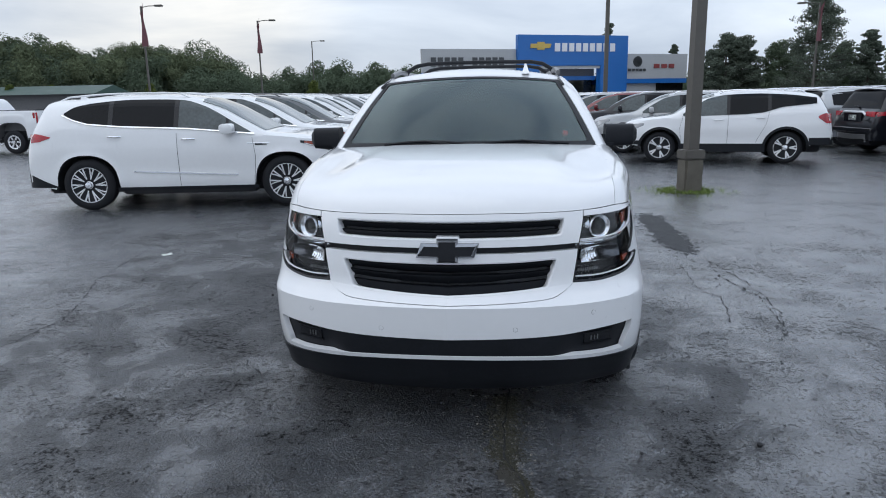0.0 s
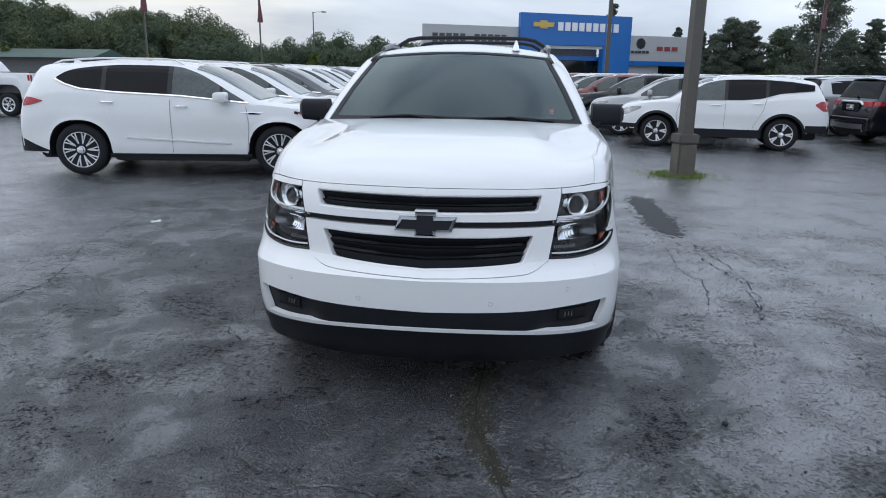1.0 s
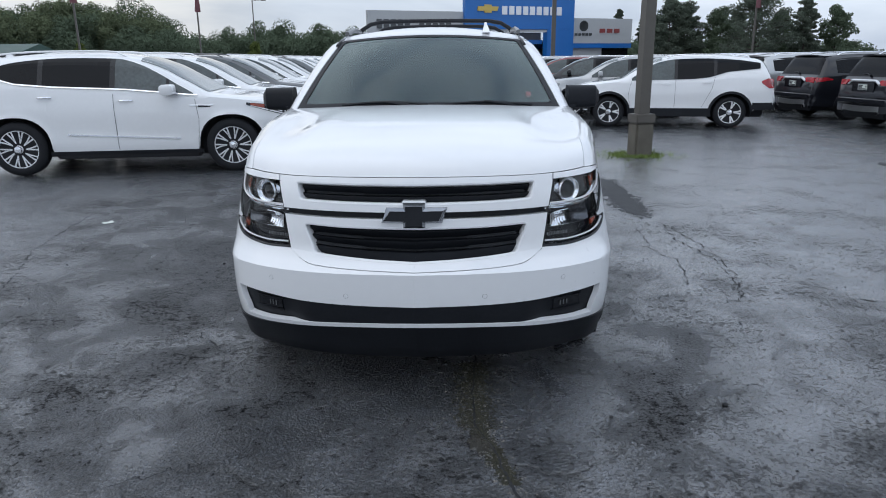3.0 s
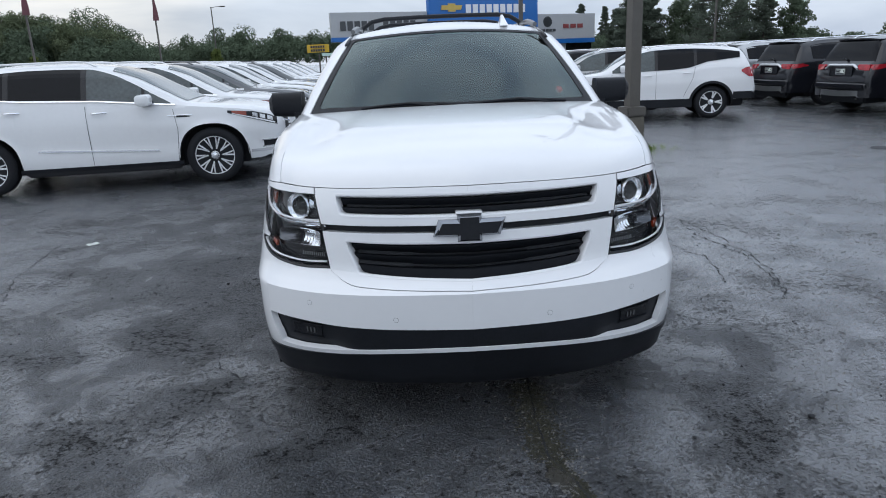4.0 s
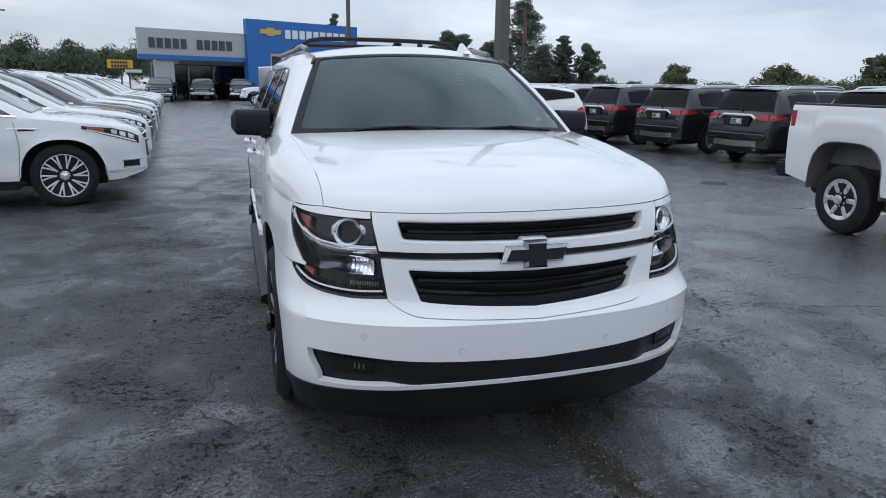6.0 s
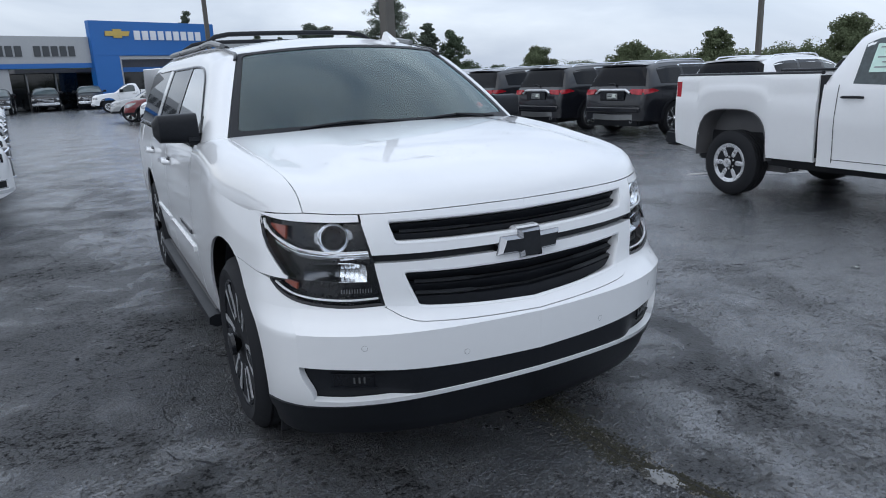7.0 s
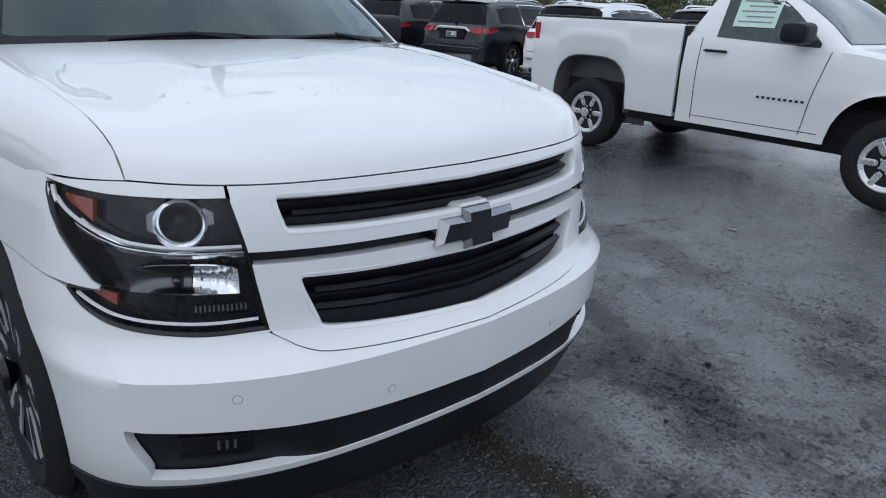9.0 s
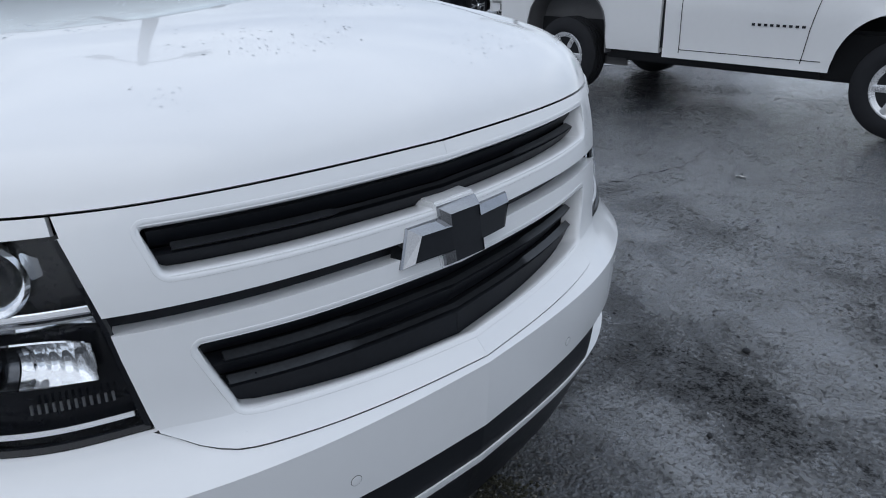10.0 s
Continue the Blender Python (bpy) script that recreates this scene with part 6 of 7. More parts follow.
# Emblem: white brackets above and below, chrome rim with sloping facets, black face
TIE = [(-0.130, 0.036), (-0.052, 0.036), (-0.052, 0.058), (0.052, 0.058), (0.052, 0.036), (0.155, 0.036), (0.130, -0.036), (0.052, -0.036), (0.052, -0.058), (-0.052, -0.058), (-0.052, -0.036), (-0.155, -0.036)]
TIE_IN = [(-0.113, 0.023), (-0.040, 0.023), (-0.040, 0.046), (0.040, 0.046), (0.040, 0.023), (0.136, 0.023), (0.115, -0.023), (0.040, -0.023), (0.040, -0.046), (-0.040, -0.046), (-0.040, -0.023), (-0.136, -0.023)]
BRACKET = [(-0.056, 0.066), (0.056, 0.066), (0.058, 0.03), (0.058, -0.03), (0.056, -0.064), (-0.056, -0.064), (-0.058, -0.03), (-0.058, 0.03)]


def badge(u, v, d):
    return Vector((u, 0.124 + 0.10 * abs(u) + 0.16 * v - d, 0.926 + v))


b = bmesh.new()
prism(b, BRACKET, lambda u, v, d: badge(u, v, lerp(0.008, -0.05, d)), 1.0)
bmesh.ops.bevel(b, geom=b.edges[:], offset=0.004, segments=2, affect="EDGES")
part("emblem_bracket", b, WHITE, suv)
b = bmesh.new()
loop = lambda poly, d: [badge(u, v, d) for u, v in poly + poly[:1]]
sheet(b, list(zip(*[loop(TIE, -0.02), loop(TIE, 0.010), loop([(u * 0.985, v * 0.96) for u, v in TIE], 0.015), loop(TIE_IN, 0.032), loop([(u * 0.99, v * 0.98) for u, v in TIE_IN], 0.027)])))
weld(b, 0.0003)
bmesh.ops.recalc_face_normals(b, faces=b.faces[:])
part("emblem_rim", b, EMBLEMRIM, suv, "chrome rim of the grille emblem", smooth=False)
b = bmesh.new()
prism(b, [(u * 1.01, v * 1.01) for u, v in TIE_IN], lambda u, v, d: badge(u, v, lerp(0.0285, 0.0, d)), 1.0)
part("emblem_face", b, BLACK, suv, "black cross-shaped emblem")

# Headlights
LAMP_T = curve((0.60, 1.066), (0.75, 1.066), (0.95, 1.068), (1.1, 1.072), (1.205, 1.078))
LAMP_O = line((0.99, 0.862), (1.03, 0.876), (1.09, 0.925), (1.14, 0.962), (1.18, 1.005), (1.205, 1.055))


def lamp_sheet(b, out, thick, grow=0.0):
    P = []
    for t in linspace(0, 1, 34):
        s0, s1 = lerp(INNER(0.745), 1.203, t), 0
        s = s0
        lo = LAMP_B(s) if s < 1.005 else LAMP_O(s)
        lo = lerp(lo, LAMP_O(s), smooth(0.985, 1.01, s)) if s > 0.985 else lo
        row = []
        for v in linspace(0, 1, 9):
            z = lerp(lo - grow, LAMP_T(s) + grow, v)
            ss = max(s, INNER(z) + (s - INNER(0.745)) * (1.203 - INNER(z)) / (1.203 - INNER(0.745))) if t < 1 else s
            row.append(skin(ss, z, out))
        P.append(row)
    sheet(b, P, thick)
    P = [[skin(s, z, out) for z in linspace(LAMP_B(s) - grow, min(0.852, LAMP_B(s) + 0.2) if s > 1.0 else 0.856, 5)] for s in linspace(0.975, 1.112, 12)]
    sheet(b, P, thick)
    return b


def strip(b, pts, width, out, depth=0.006, n=26):
    """A light guide along (s, z) points."""
    zc = curve(*pts)
    P = []
    for s in linspace(pts[0][0], pts[-1][0], n):
        P.append([skin(s, zc(s) + width * v, out + (0.006 if abs(v) < 0.3 else 0)) for v in (-0.5, -0.2, 0.2, 0.5)])
    return sheet(b, P, depth)


for k in (1, -1):
    side = (lambda b: b) if k > 0 else flipx
    lamp = part("headlight", side(lamp_sheet(bmesh.new(), -0.050, 0.006, 0.004)), GLOSSB, suv, "headlight with black housing and bright light guides")
    b = bmesh.new()
    strip(b, [(0.662, 0.958), (0.80, 0.957), (0.93, 0.966), (1.02, 0.984), (1.10, 1.008), (1.155, 1.030), (1.176, 1.045)], 0.0085, -0.012, 0.008)
    part("light_guide", side(b), LAMPW, lamp, "bright upper light guide")
    b = bmesh.new()
    tube(b, [skin(s, z, -0.010) for s, z in ((1.170, 1.032), (1.183, 1.048), (1.190, 1.066))], 0.006, 8)
    part("light_guide_end", side(b), LAMPW, lamp)
    b = bmesh.new()
    strip(b, [(0.640, 0.779), (0.75, 0.775), (0.88, 0.782), (0.97, 0.797), (1.04, 0.819), (1.085, 0.838)], 0.0085, -0.010, 0.008)
    part("light_guide", side(b), LAMPW, lamp, "bright lower light guide")
    b = bmesh.new()
    strip(b, [(0.655, 0.942), (0.80, 0.941), (0.95, 0.952), (1.06, 0.975), (1.12, 0.992)], 0.008, -0.030, 0.02)
    part("bezel", side(b), CHROME, lamp)
    b = bmesh.new()
    P = [[skin(s, z, -0.030) for z in linspace(lo, 1.055, 4)] for s, lo in ((1.062, 1.004), (1.09, 1.016), (1.12, 1.026), (1.15, 1.036), (1.172, 1.046))]
    sheet(b, P, 0.01)
    part("side_marker", side(b), AMBER, lamp, "amber side marker")
    b = bmesh.new()
    P = [[skin(s, z, -0.028) for z in linspace(lo, hi, 3)] for s, lo, hi in ((0.985, 0.815, 0.842), (1.02, 0.828, 0.848), (1.055, 0.84, 0.85))]
    sheet(b, P, 0.01)
    part("turn_signal", side(b), AMBER, lamp, "amber lower reflector")
    c, n = skin(0.815, 1.012, -0.03), Vector((0.45, -0.89, 0.05)).normalized()
    q = Matrix.Translation(c) @ n.to_track_quat("Z", "Y").to_matrix().to_4x4()
    b = bmesh.new()
    revolve(b, [(-0.045, 0.030), (-0.012, 0.036), (0.004, 0.046), (0.012, 0.054), (0.006, 0.060), (-0.02, 0.062), (-0.045, 0.054)], 28, "z")
    for sx in (-1, 1):
        bb = [(sx * 0.052, -0.030), (sx * 0.074, -0.014), (sx * 0.072, 0.022), (sx * 0.052, 0.034)]
        prism(b, bb, lambda u, v, d: Vector((u, v, -0.012 - d)), 0.02)
    bmesh.ops.transform(b, matrix=q, verts=b.verts[:])
    proj = part("projector", side(b), CHROME, lamp, "chrome projector ring")
    b = bmesh.new()
    revolve(b, [(-0.045, 0.033), (-0.026, 0.031), (-0.010, 0.025), (-0.001, 0.014), (0.002, 0.0004)], 24, "z")
    bmesh.ops.transform(b, matrix=q, verts=b.verts[:])
    part("projector_lens", side(b), GLOSSB, proj)
    # One reflector bowl: bright chrome inside, the outer half's shade painted as darker chrome
    for s0, s1, mt, nm, lb in ((0.680, 0.795, CHROME, "reflector", "fluted chrome low-beam reflector"), (0.798, 0.945, DARKCHROME, "reflector_shade", "outer side of the low-beam reflector, coloured as if in shade")):
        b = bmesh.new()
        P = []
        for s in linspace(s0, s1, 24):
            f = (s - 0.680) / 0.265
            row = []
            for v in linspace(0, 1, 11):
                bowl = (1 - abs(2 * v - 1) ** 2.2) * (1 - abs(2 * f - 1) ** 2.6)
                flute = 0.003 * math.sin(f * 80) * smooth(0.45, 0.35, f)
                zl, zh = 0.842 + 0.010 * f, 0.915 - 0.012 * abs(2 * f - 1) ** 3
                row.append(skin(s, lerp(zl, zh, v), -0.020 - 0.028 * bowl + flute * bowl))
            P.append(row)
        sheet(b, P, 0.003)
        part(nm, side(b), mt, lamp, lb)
    c = skin(0.835, 0.878, -0.040)
    b = bmesh.new()
    revolve(b, [(-0.02, 0.011), (0.008, 0.011), (0.018, 0.007), (0.021, 0.0004)], 14, "z")
    bmesh.ops.transform(b, matrix=Matrix.Translation(c) @ n.to_track_quat("Z", "Y").to_matrix().to_4x4(), verts=b.verts[:])
    part("bulb", side(b), DARKCHROME, lamp)
    b = bmesh.new()
    for i in range(12):
        s = 0.665 + 0.011 * i
        panel(b, s, s + 0.004, lambda z: 0.797, lambda z: 0.812, 2, 2, -0.03, 0.004)
    part("lamp_fins", side(b), GREYPL, lamp)
    b = bmesh.new()
    lamp_sheet(b, -0.004, 0.0)
    lens = part("lens", side(b), LENS, lamp, "clear headlight lens")
    lens.visible_shadow = False
    b = bmesh.new()
    edge = [(INNER(z) + 0.004, z) for z in linspace(0.752, 1.064, 10)]
    tube(b, [skin(s, z, -0.006) for s, z in edge], 0.007, 6)
    tube(b, [skin(s, LAMP_B(s) + 0.004, -0.006) for s in linspace(0.622, 1.112, 24)], 0.008, 6)
    tube(b, [skin(s, z, -0.006) for s, z in ((1.112, 0.847), (1.06, 0.853), (1.0, 0.860), (1.03, 0.879), (1.09, 0.928), (1.14, 0.965), (1.18, 1.007), (1.203, 1.052), (1.203, 1.072))], 0.007, 6)
    part("gasket", side(b), GLOSSB, lamp)
    b = bmesh.new()
    panel(b, 0.690, 1.207, lambda s: LAMP_T(s) + 0.004, lambda s: lerp(HOODE(s) if s < HOOD_S else 1.106, 1.092, smooth(0.9, 1.2, s)) - 0.004, 26, 4, 0.003, 0.02)
    part("headlight_brow", side(b), WHITE, suv)

# Hood
GPROF = curve((0, 0), (0.012, 0.12), (0.03, 0.24), (0.06, 0.36), (0.12, 0.50), (0.25, 0.66), (0.5, 0.83), (0.8, 0.95), (1, 1))


def hood(u, t):
    a = abs(u)
    e = skin(HOOD_S * a, HOODE(HOOD_S * a), 0.0)
    rx, ry, rz = 0.868 * a, 1.265 + 0.285 * a**2.2, 1.338 - 0.034 * a**2
    x = lerp(e.x, rx, t)
    y = lerp(e.y, ry, t)
    z = lerp(e.z, rz, GPROF(t))
    dome = 0.020 - 0.030 * smooth(0.50, 0.70, a - 0.12 * (1 - t)) * (1 - 0.9 * smooth(0.35, 1.0, t)) - (0.006 * math.exp(-((a - 0.84) / 0.06) ** 2) - 0.006 * smooth(0.92, 1.0, a)) * (1 - smooth(0.5, 0.9, t))
    z += dome * smooth(0.04, 0.45, t)
    return Vector((math.copysign(x, u) if u else 0.0, y, z))


bm = bmesh.new()
ts = [0, 0.004, 0.010, 0.018, 0.03, 0.045, 0.065, 0.09, 0.12] + linspace(0.16, 1, 22)
sheet(bm, [[hood(u, t) for t in ts] for u in linspace(-1, 1, 91)], 0.015)
bmesh.ops.recalc_face_normals(bm, faces=bm.faces[:])
part("hood", bm, WHITE, suv)
# Rain drops standing on the hood
rng = np.random.default_rng(41)
V, F = [], []
for k in range(3000):
    u, t = rng.uniform(-0.9, 0.9), rng.uniform(0.08, 0.98)
    if noise.noise(Vector((u * 4, t * 5, 2))) < 0.12:
        continue
    c = hood(u, t)
    e1, e2 = (hood(u + 0.01, t) - c).normalized(), (hood(u, t + 0.01) - c).normalized()
    up = e1.cross(e2).normalized()
    r = 0.0011 + 0.0022 * rng.uniform() ** 3
    base = len(V)
    V.append(c + up * r * 0.55)
    for ring, (rr, hh) in enumerate(((0.6, 0.42), (1.0, -0.05))):
        for j in range(8):
            a = 2 * math.pi * j / 8
            V.append(c + (e1 * math.cos(a) * (1 + 0.3 * rng.uniform()) + e2 * math.sin(a)) * r * rr + up * r * hh)
    for j in range(8):
        F.append((base, base + 1 + j, base + 1 + (j + 1) % 8))
        F.append((base + 1 + j, base + 9 + j, base + 9 + (j + 1) % 8, base + 1 + (j + 1) % 8))
me = bpy.data.meshes.new("rain_drops")
me.from_pydata([tuple(v) for v in V], [], F)
me.materials.append(DROP)
for p in me.polygons:
    p.use_smooth = True
tagged(new("rain_drops", me), "clear rain drops standing on the white hood", "water drops", kind="stuff")


# Fenders
def crest(t):
    return 1.090 - 0.012 * smooth(0, 0.10, t) + 0.125 * smooth(0.06, 1.0, t)


def fender_top(t, v):
    if t < 0.82:
        g = hood(1.0, t / 0.82)
        tuck = smooth(0.10, 0.28, t)
        g.x += lerp(0.0035, -0.006, tuck)
        g.z -= 0.0035 * tuck
    else:
        f = (t - 0.82) / 0.18
        h = hood(1.0, 1.0)
        g = Vector((lerp(h.x + 0.005, 0.905, f), lerp(h.y, 1.93, f), lerp(h.z, 1.285, f)))
    s = lerp(1.211, s_at(1.93), t)
    zf = crest(t)
    e = skin(s, zf)
    p1 = Vector((lerp(g.x, e.x, 0.45), lerp(g.y, e.y, 0.4), g.z + 0.014 * smooth(0.10, 0.35, t)))
    p2 = Vector((lerp(g.x, e.x, 0.96), lerp(g.y, e.y, 0.85), lerp(e.z, g.z, 0.72)))
    k = 1 - v
    round_one = g * k**3 + p1 * 3 * k * k * v + p2 * 3 * k * v * v + e * v**3
    front = skin(lerp(HOOD_S, 1.211, v), lerp(1.106, 1.090, v)) + (g - hood(1.0, 0.0)) * (1 - v)
    return front.lerp(round_one, smooth(0.0, 0.11, t))


def make_fender():
    b = bmesh.new()
    sheet(b, [[fender_top(t, v) for v in linspace(1, 0, 10)] for t in linspace(0, 1, 30)], 0.012)
    up = lambda s: (LAMP_O(s) - 0.006) if s < 1.203 else crest(min(max((s - 1.211) / (s_at(1.93) - 1.211), 0), 1))
    low = lambda s: SEAM(s) + 0.0015 if s < S_F - 0.18 else max(arch_z(s), 0.41)
    panel(b, 1.012, 1.203, lambda s: 0.852 + 0.003, up, 10, 6)
    panel(b, 1.203, S_F - 0.18, low, up, 16, 8)
    panel(b, S_F - 0.18, S_F + ARCH * 0.9995, low, up, 30, 8)
    panel(b, S_F + ARCH * 0.9995, s_at(1.93), lambda s: 0.41, up, 8, 8)
    return weld(b)


both("front_fender", make_fender, WHITE, suv)
both("fender_badge", lambda: panel(bmesh.new(), s_at(2.02), s_at(2.46), lambda s: 0.755, lambda s: 0.782, 8, 2, 0.008, 0.008), BADGE, suv, "dark fender badge strip")

# Doors, rear quarters
for nm, y0, y1 in (("front_door", 1.937, 3.05), ("rear_door", 3.058, 4.06)):
    for dk, d in enumerate(both(nm, lambda: panel(bmesh.new(), s_at(y0), s_at(y1), lambda s: max(0.42, arch_z(s, S_R) + 0.0), lambda s: 1.255, 34, 12), WHITE, suv)):
        b = bmesh.new()
        ya = y1 - 0.17
        for dy in (0,):
            c = skin(s_at(ya), 1.10)
            tube(b, [(c.x + 0.004, ya - 0.12, 1.10), (c.x + 0.036, ya - 0.09, 1.105), (c.x + 0.04, ya + 0.07, 1.105), (c.x + 0.004, ya + 0.12, 1.10)], [0.012, 0.019, 0.019, 0.012], 10)
        part("door_handle", b if dk == 0 else flipx(b), WHITE, d)
        b = bmesh.new()
        box(b, (c.x - 0.012, ya - 0.07, 1.075), (c.x + 0.004, ya + 0.05, 1.13), 0.01)
        part("handle_recess", b if dk == 0 else flipx(b), BLACK, d)
        b = bmesh.new()
        panel(b, s_at(y0 + 0.05), s_at(min(y1 - 0.05, 3.84)), lambda s: 0.655, lambda s: 0.685, 10, 3, 0.012, 0.014)
        part("door_moulding", b if dk == 0 else flipx(b), WHITE, d)
both("rear_quarter", lambda: weld(panel(panel(bmesh.new(), s_at(4.068), S_R + ARCH * 0.9995, lambda s: max(arch_z(s, S_R), 0.41), lambda s: 1.255, 30, 12), S_R + ARCH * 0.9995, ARC[-1], lambda s: 0.42, lambda s: 1.255, 24, 12)), WHITE, suv)


# Greenhouse
def flank(y, z, out=0.0):
    d = z - 1.25
    k = 1 - 0.5 * smooth(5.4, 5.9, y) * 0.4
    return Vector(((0.967 - 0.36 * d - 0.16 * d * d + out) * k, y, z))


WIN_LO = curve((1.86, 1.272), (2.6, 1.268), (5.2, 1.280))
WIN_HI = curve((1.86, 1.276), (1.95, 1.36), (2.15, 1.52), (2.36, 1.645), (2.55, 1.69), (3.0, 1.705), (4.8, 1.700), (5.4, 1.665), (5.45, 1.63))
for nm, y0, y1, mt in (("front_side_window", 1.90, 2.98, SIDEGLASS), ("rear_side_window", 3.10, 3.94, TINT), ("quarter_window", 4.16, 5.40, TINT)):
    both(nm, lambda: sheet(bmesh.new(), [[flank(y, z, -0.004) for z in linspace(WIN_LO(y), WIN_HI(y), 8)] for y in linspace(y0, y1, 16)], 0.004), mt, suv)
both("window_gasket", lambda: tube(bmesh.new(), [flank(y, WIN_LO(y), 0.002) for y in linspace(1.89, 5.4, 30)], 0.010, 6), GLOSSB, suv)
for y, hw, mt in ((3.04, 0.065, GLOSSB), (3.97, 0.035, GLOSSB), (4.08, 0.08, WHITE)):
    both("window_pillar", lambda: sheet(bmesh.new(), [[flank(yy, z, 0.0) for z in linspace(1.255, WIN_HI(yy) + 0.006, 8)] for yy in linspace(y - hw, y + hw, 5)], 0.01), mt, suv)
both("window_gasket", lambda: tube(bmesh.new(), [flank(y, WIN_HI(y), 0.0) for y in linspace(1.90, 4.0, 40)], 0.009, 6), GLOSSB, suv)


def screen(u, t, out=0.0):
    a = abs(u)
    p = Vector((0.864 * u, 1.262 + 0.288 * a**2.2, 1.322 - 0.022 * a**2)).lerp(Vector((0.636 * u, 2.035 + 0.135 * a**2, 1.786 - 0.034 * a**2)), t)
    bulge = 0.022 * math.sin(math.pi * t)
    return p + Vector((0, -0.55, 0.83)) * (bulge + out)


bm = bmesh.new()
sheet(bm, [[screen(u, t, 0.0) for t in linspace(0, 1, 18)] for u in linspace(-1, 1, 37)], 0.005)
ws = part("windshield", bm, WSGLASS, suv, "grey-green windshield reflecting clouds")
ws.visible_shadow = False
bm = bmesh.new()
for u0, u1, t0, t1 in ((-1, -0.955, 0, 1), (0.955, 1, 0, 1), (-0.965, 0.965, 0, 0.085), (-0.965, 0.965, 0.965, 1)):
    sheet(bm, [[screen(u, t, 0.0035) for t in linspace(t0, t1, 14)] for u in linspace(u0, u1, 20)], 0.002)
for cu, su in ((-0.965, 1), (0.965, -1)):
    for ct, st in ((0.085, 1), (0.965, -1)):
        sheet(bm, [[screen(cu + su * 0.05 * a * b, ct + st * 0.06 * (1 - math.sqrt(max(0, 1 - (1 - a) ** 2))) * b, 0.0030) for b in linspace(0, 1, 3)] for a in linspace(0, 1, 6)], 0.002)
part("windshield_border", bm, BLACK, suv)


def pillar_inner(q):
    if q < 0.4:
        return screen(1.0, q / 0.4) + Vector((0.006, 0, 0.002))
    f = (q - 0.4) / 0.6
    return Vector((lerp(0.642, 0.66, smooth(0, 0.2, f)), lerp(2.17, 5.60, f), lerp(1.754, 1.800, smooth(0, 0.12, f)) + 0.012 * smooth(0.1, 0.3, f) - 0.04 * smooth(0.7, 1, f)))


def pillar_outer(q):
    if q < 0.4:
        y = lerp(1.80, 2.45, q / 0.4)
    else:
        y = lerp(2.45, 5.60, (q - 0.4) / 0.6)
    z = WIN_HI(y) + 0.008 if y > 1.87 else 1.278
    return flank(y, z)


def make_frame():
    P = []
    for q in linspace(0, 1, 60):
        a, b = pillar_inner(q), pillar_outer(q)
        k = smooth(0.3, 0.5, q)
        c = Vector((lerp(a.x, b.x, lerp(0.95, 0.75, k)), lerp(a.y, b.y, lerp(0.14, 0.5, k)), lerp(a.z, b.z, 0.25) + 0.010))
        P.append([a * (1 - v) ** 2 + c * 2 * v * (1 - v) + b * v * v for v in linspace(1, 0, 8)])
    return sheet(bmesh.new(), P, 0.02)


both("roof_side_frame", make_frame, WHITE, suv)
both("roof_channel", lambda: tube(bmesh.new(), [pillar_inner(q) + Vector((0.004, 0, 0.004)) for q in linspace(0.36, 1, 30)], 0.011, 6), GLOSSB, suv)


def roof(u, t):
    a = abs(u)
    f = Vector((0.640 * u, 2.035 + 0.135 * a**2, 1.790 - 0.034 * a**2))
    r = Vector((0.655 * u, 5.62, 1.80 - 0.03 * a**2))
    p = f.lerp(r, t)
    p.z += 0.078 * smooth(-0.1, 0.34, t) * (1 - smooth(0.8, 1.05, t)) * (1 - 0.40 * a**2) + 0.0
    p.z += 0.040 * smooth(0.0, 0.085, t) * (1 - smooth(0.8, 1.05, t)) * (1 - 0.35 * a**2) - 0.034 * smooth(0.05, 0.4, t) * (1 - smooth(0.8, 1.05, t))
    if t > 0:
        p.z -= (0.078 * smooth(-0.1, 0.34, 0)) * (1 - 0.40 * a**2) * (1 - t)
    else:
        p.z -= (0.078 * smooth(-0.1, 0.34, 0)) * (1 - 0.40 * a**2)
    return p


bm = bmesh.new()
sheet(bm, [[roof(u, t) for t in [0, 0.005, 0.012, 0.02, 0.03, 0.042, 0.056, 0.07] + linspace(0.085, 1, 18)] for u in linspace(-1, 1, 31)], 0.02)
bmesh.ops.recalc_face_normals(bm, faces=bm.faces[:])
part("roof", bm, WHITE, suv)
bm = bmesh.new()
sheet(bm, [[(x, lerp(5.62, 5.86, v), lerp(1.79, 1.25, v) - 0.02 * (x / 0.7) ** 2) for v in linspace(0, 1, 6)] for x in linspace(-0.86, 0.86, 11)], 0.02)
bmesh.ops.recalc_face_normals(bm, faces=bm.faces[:])
part("tailgate", bm, WHITE, suv)
for k in (1, -1):
    b = bmesh.new()
    tube(b, [(k * 0.655, y, roof(0.99, (y - 2.17) / 3.25).z + 0.022 + 0.028 * smooth(2.5, 2.9, y)) for y in linspace(2.5, 5.0, 22)], [0.016] + [0.021] * 20 + [0.014], 8)
    rail = part("roof_rail", b, GREYPL, suv, "grey roof side rail")
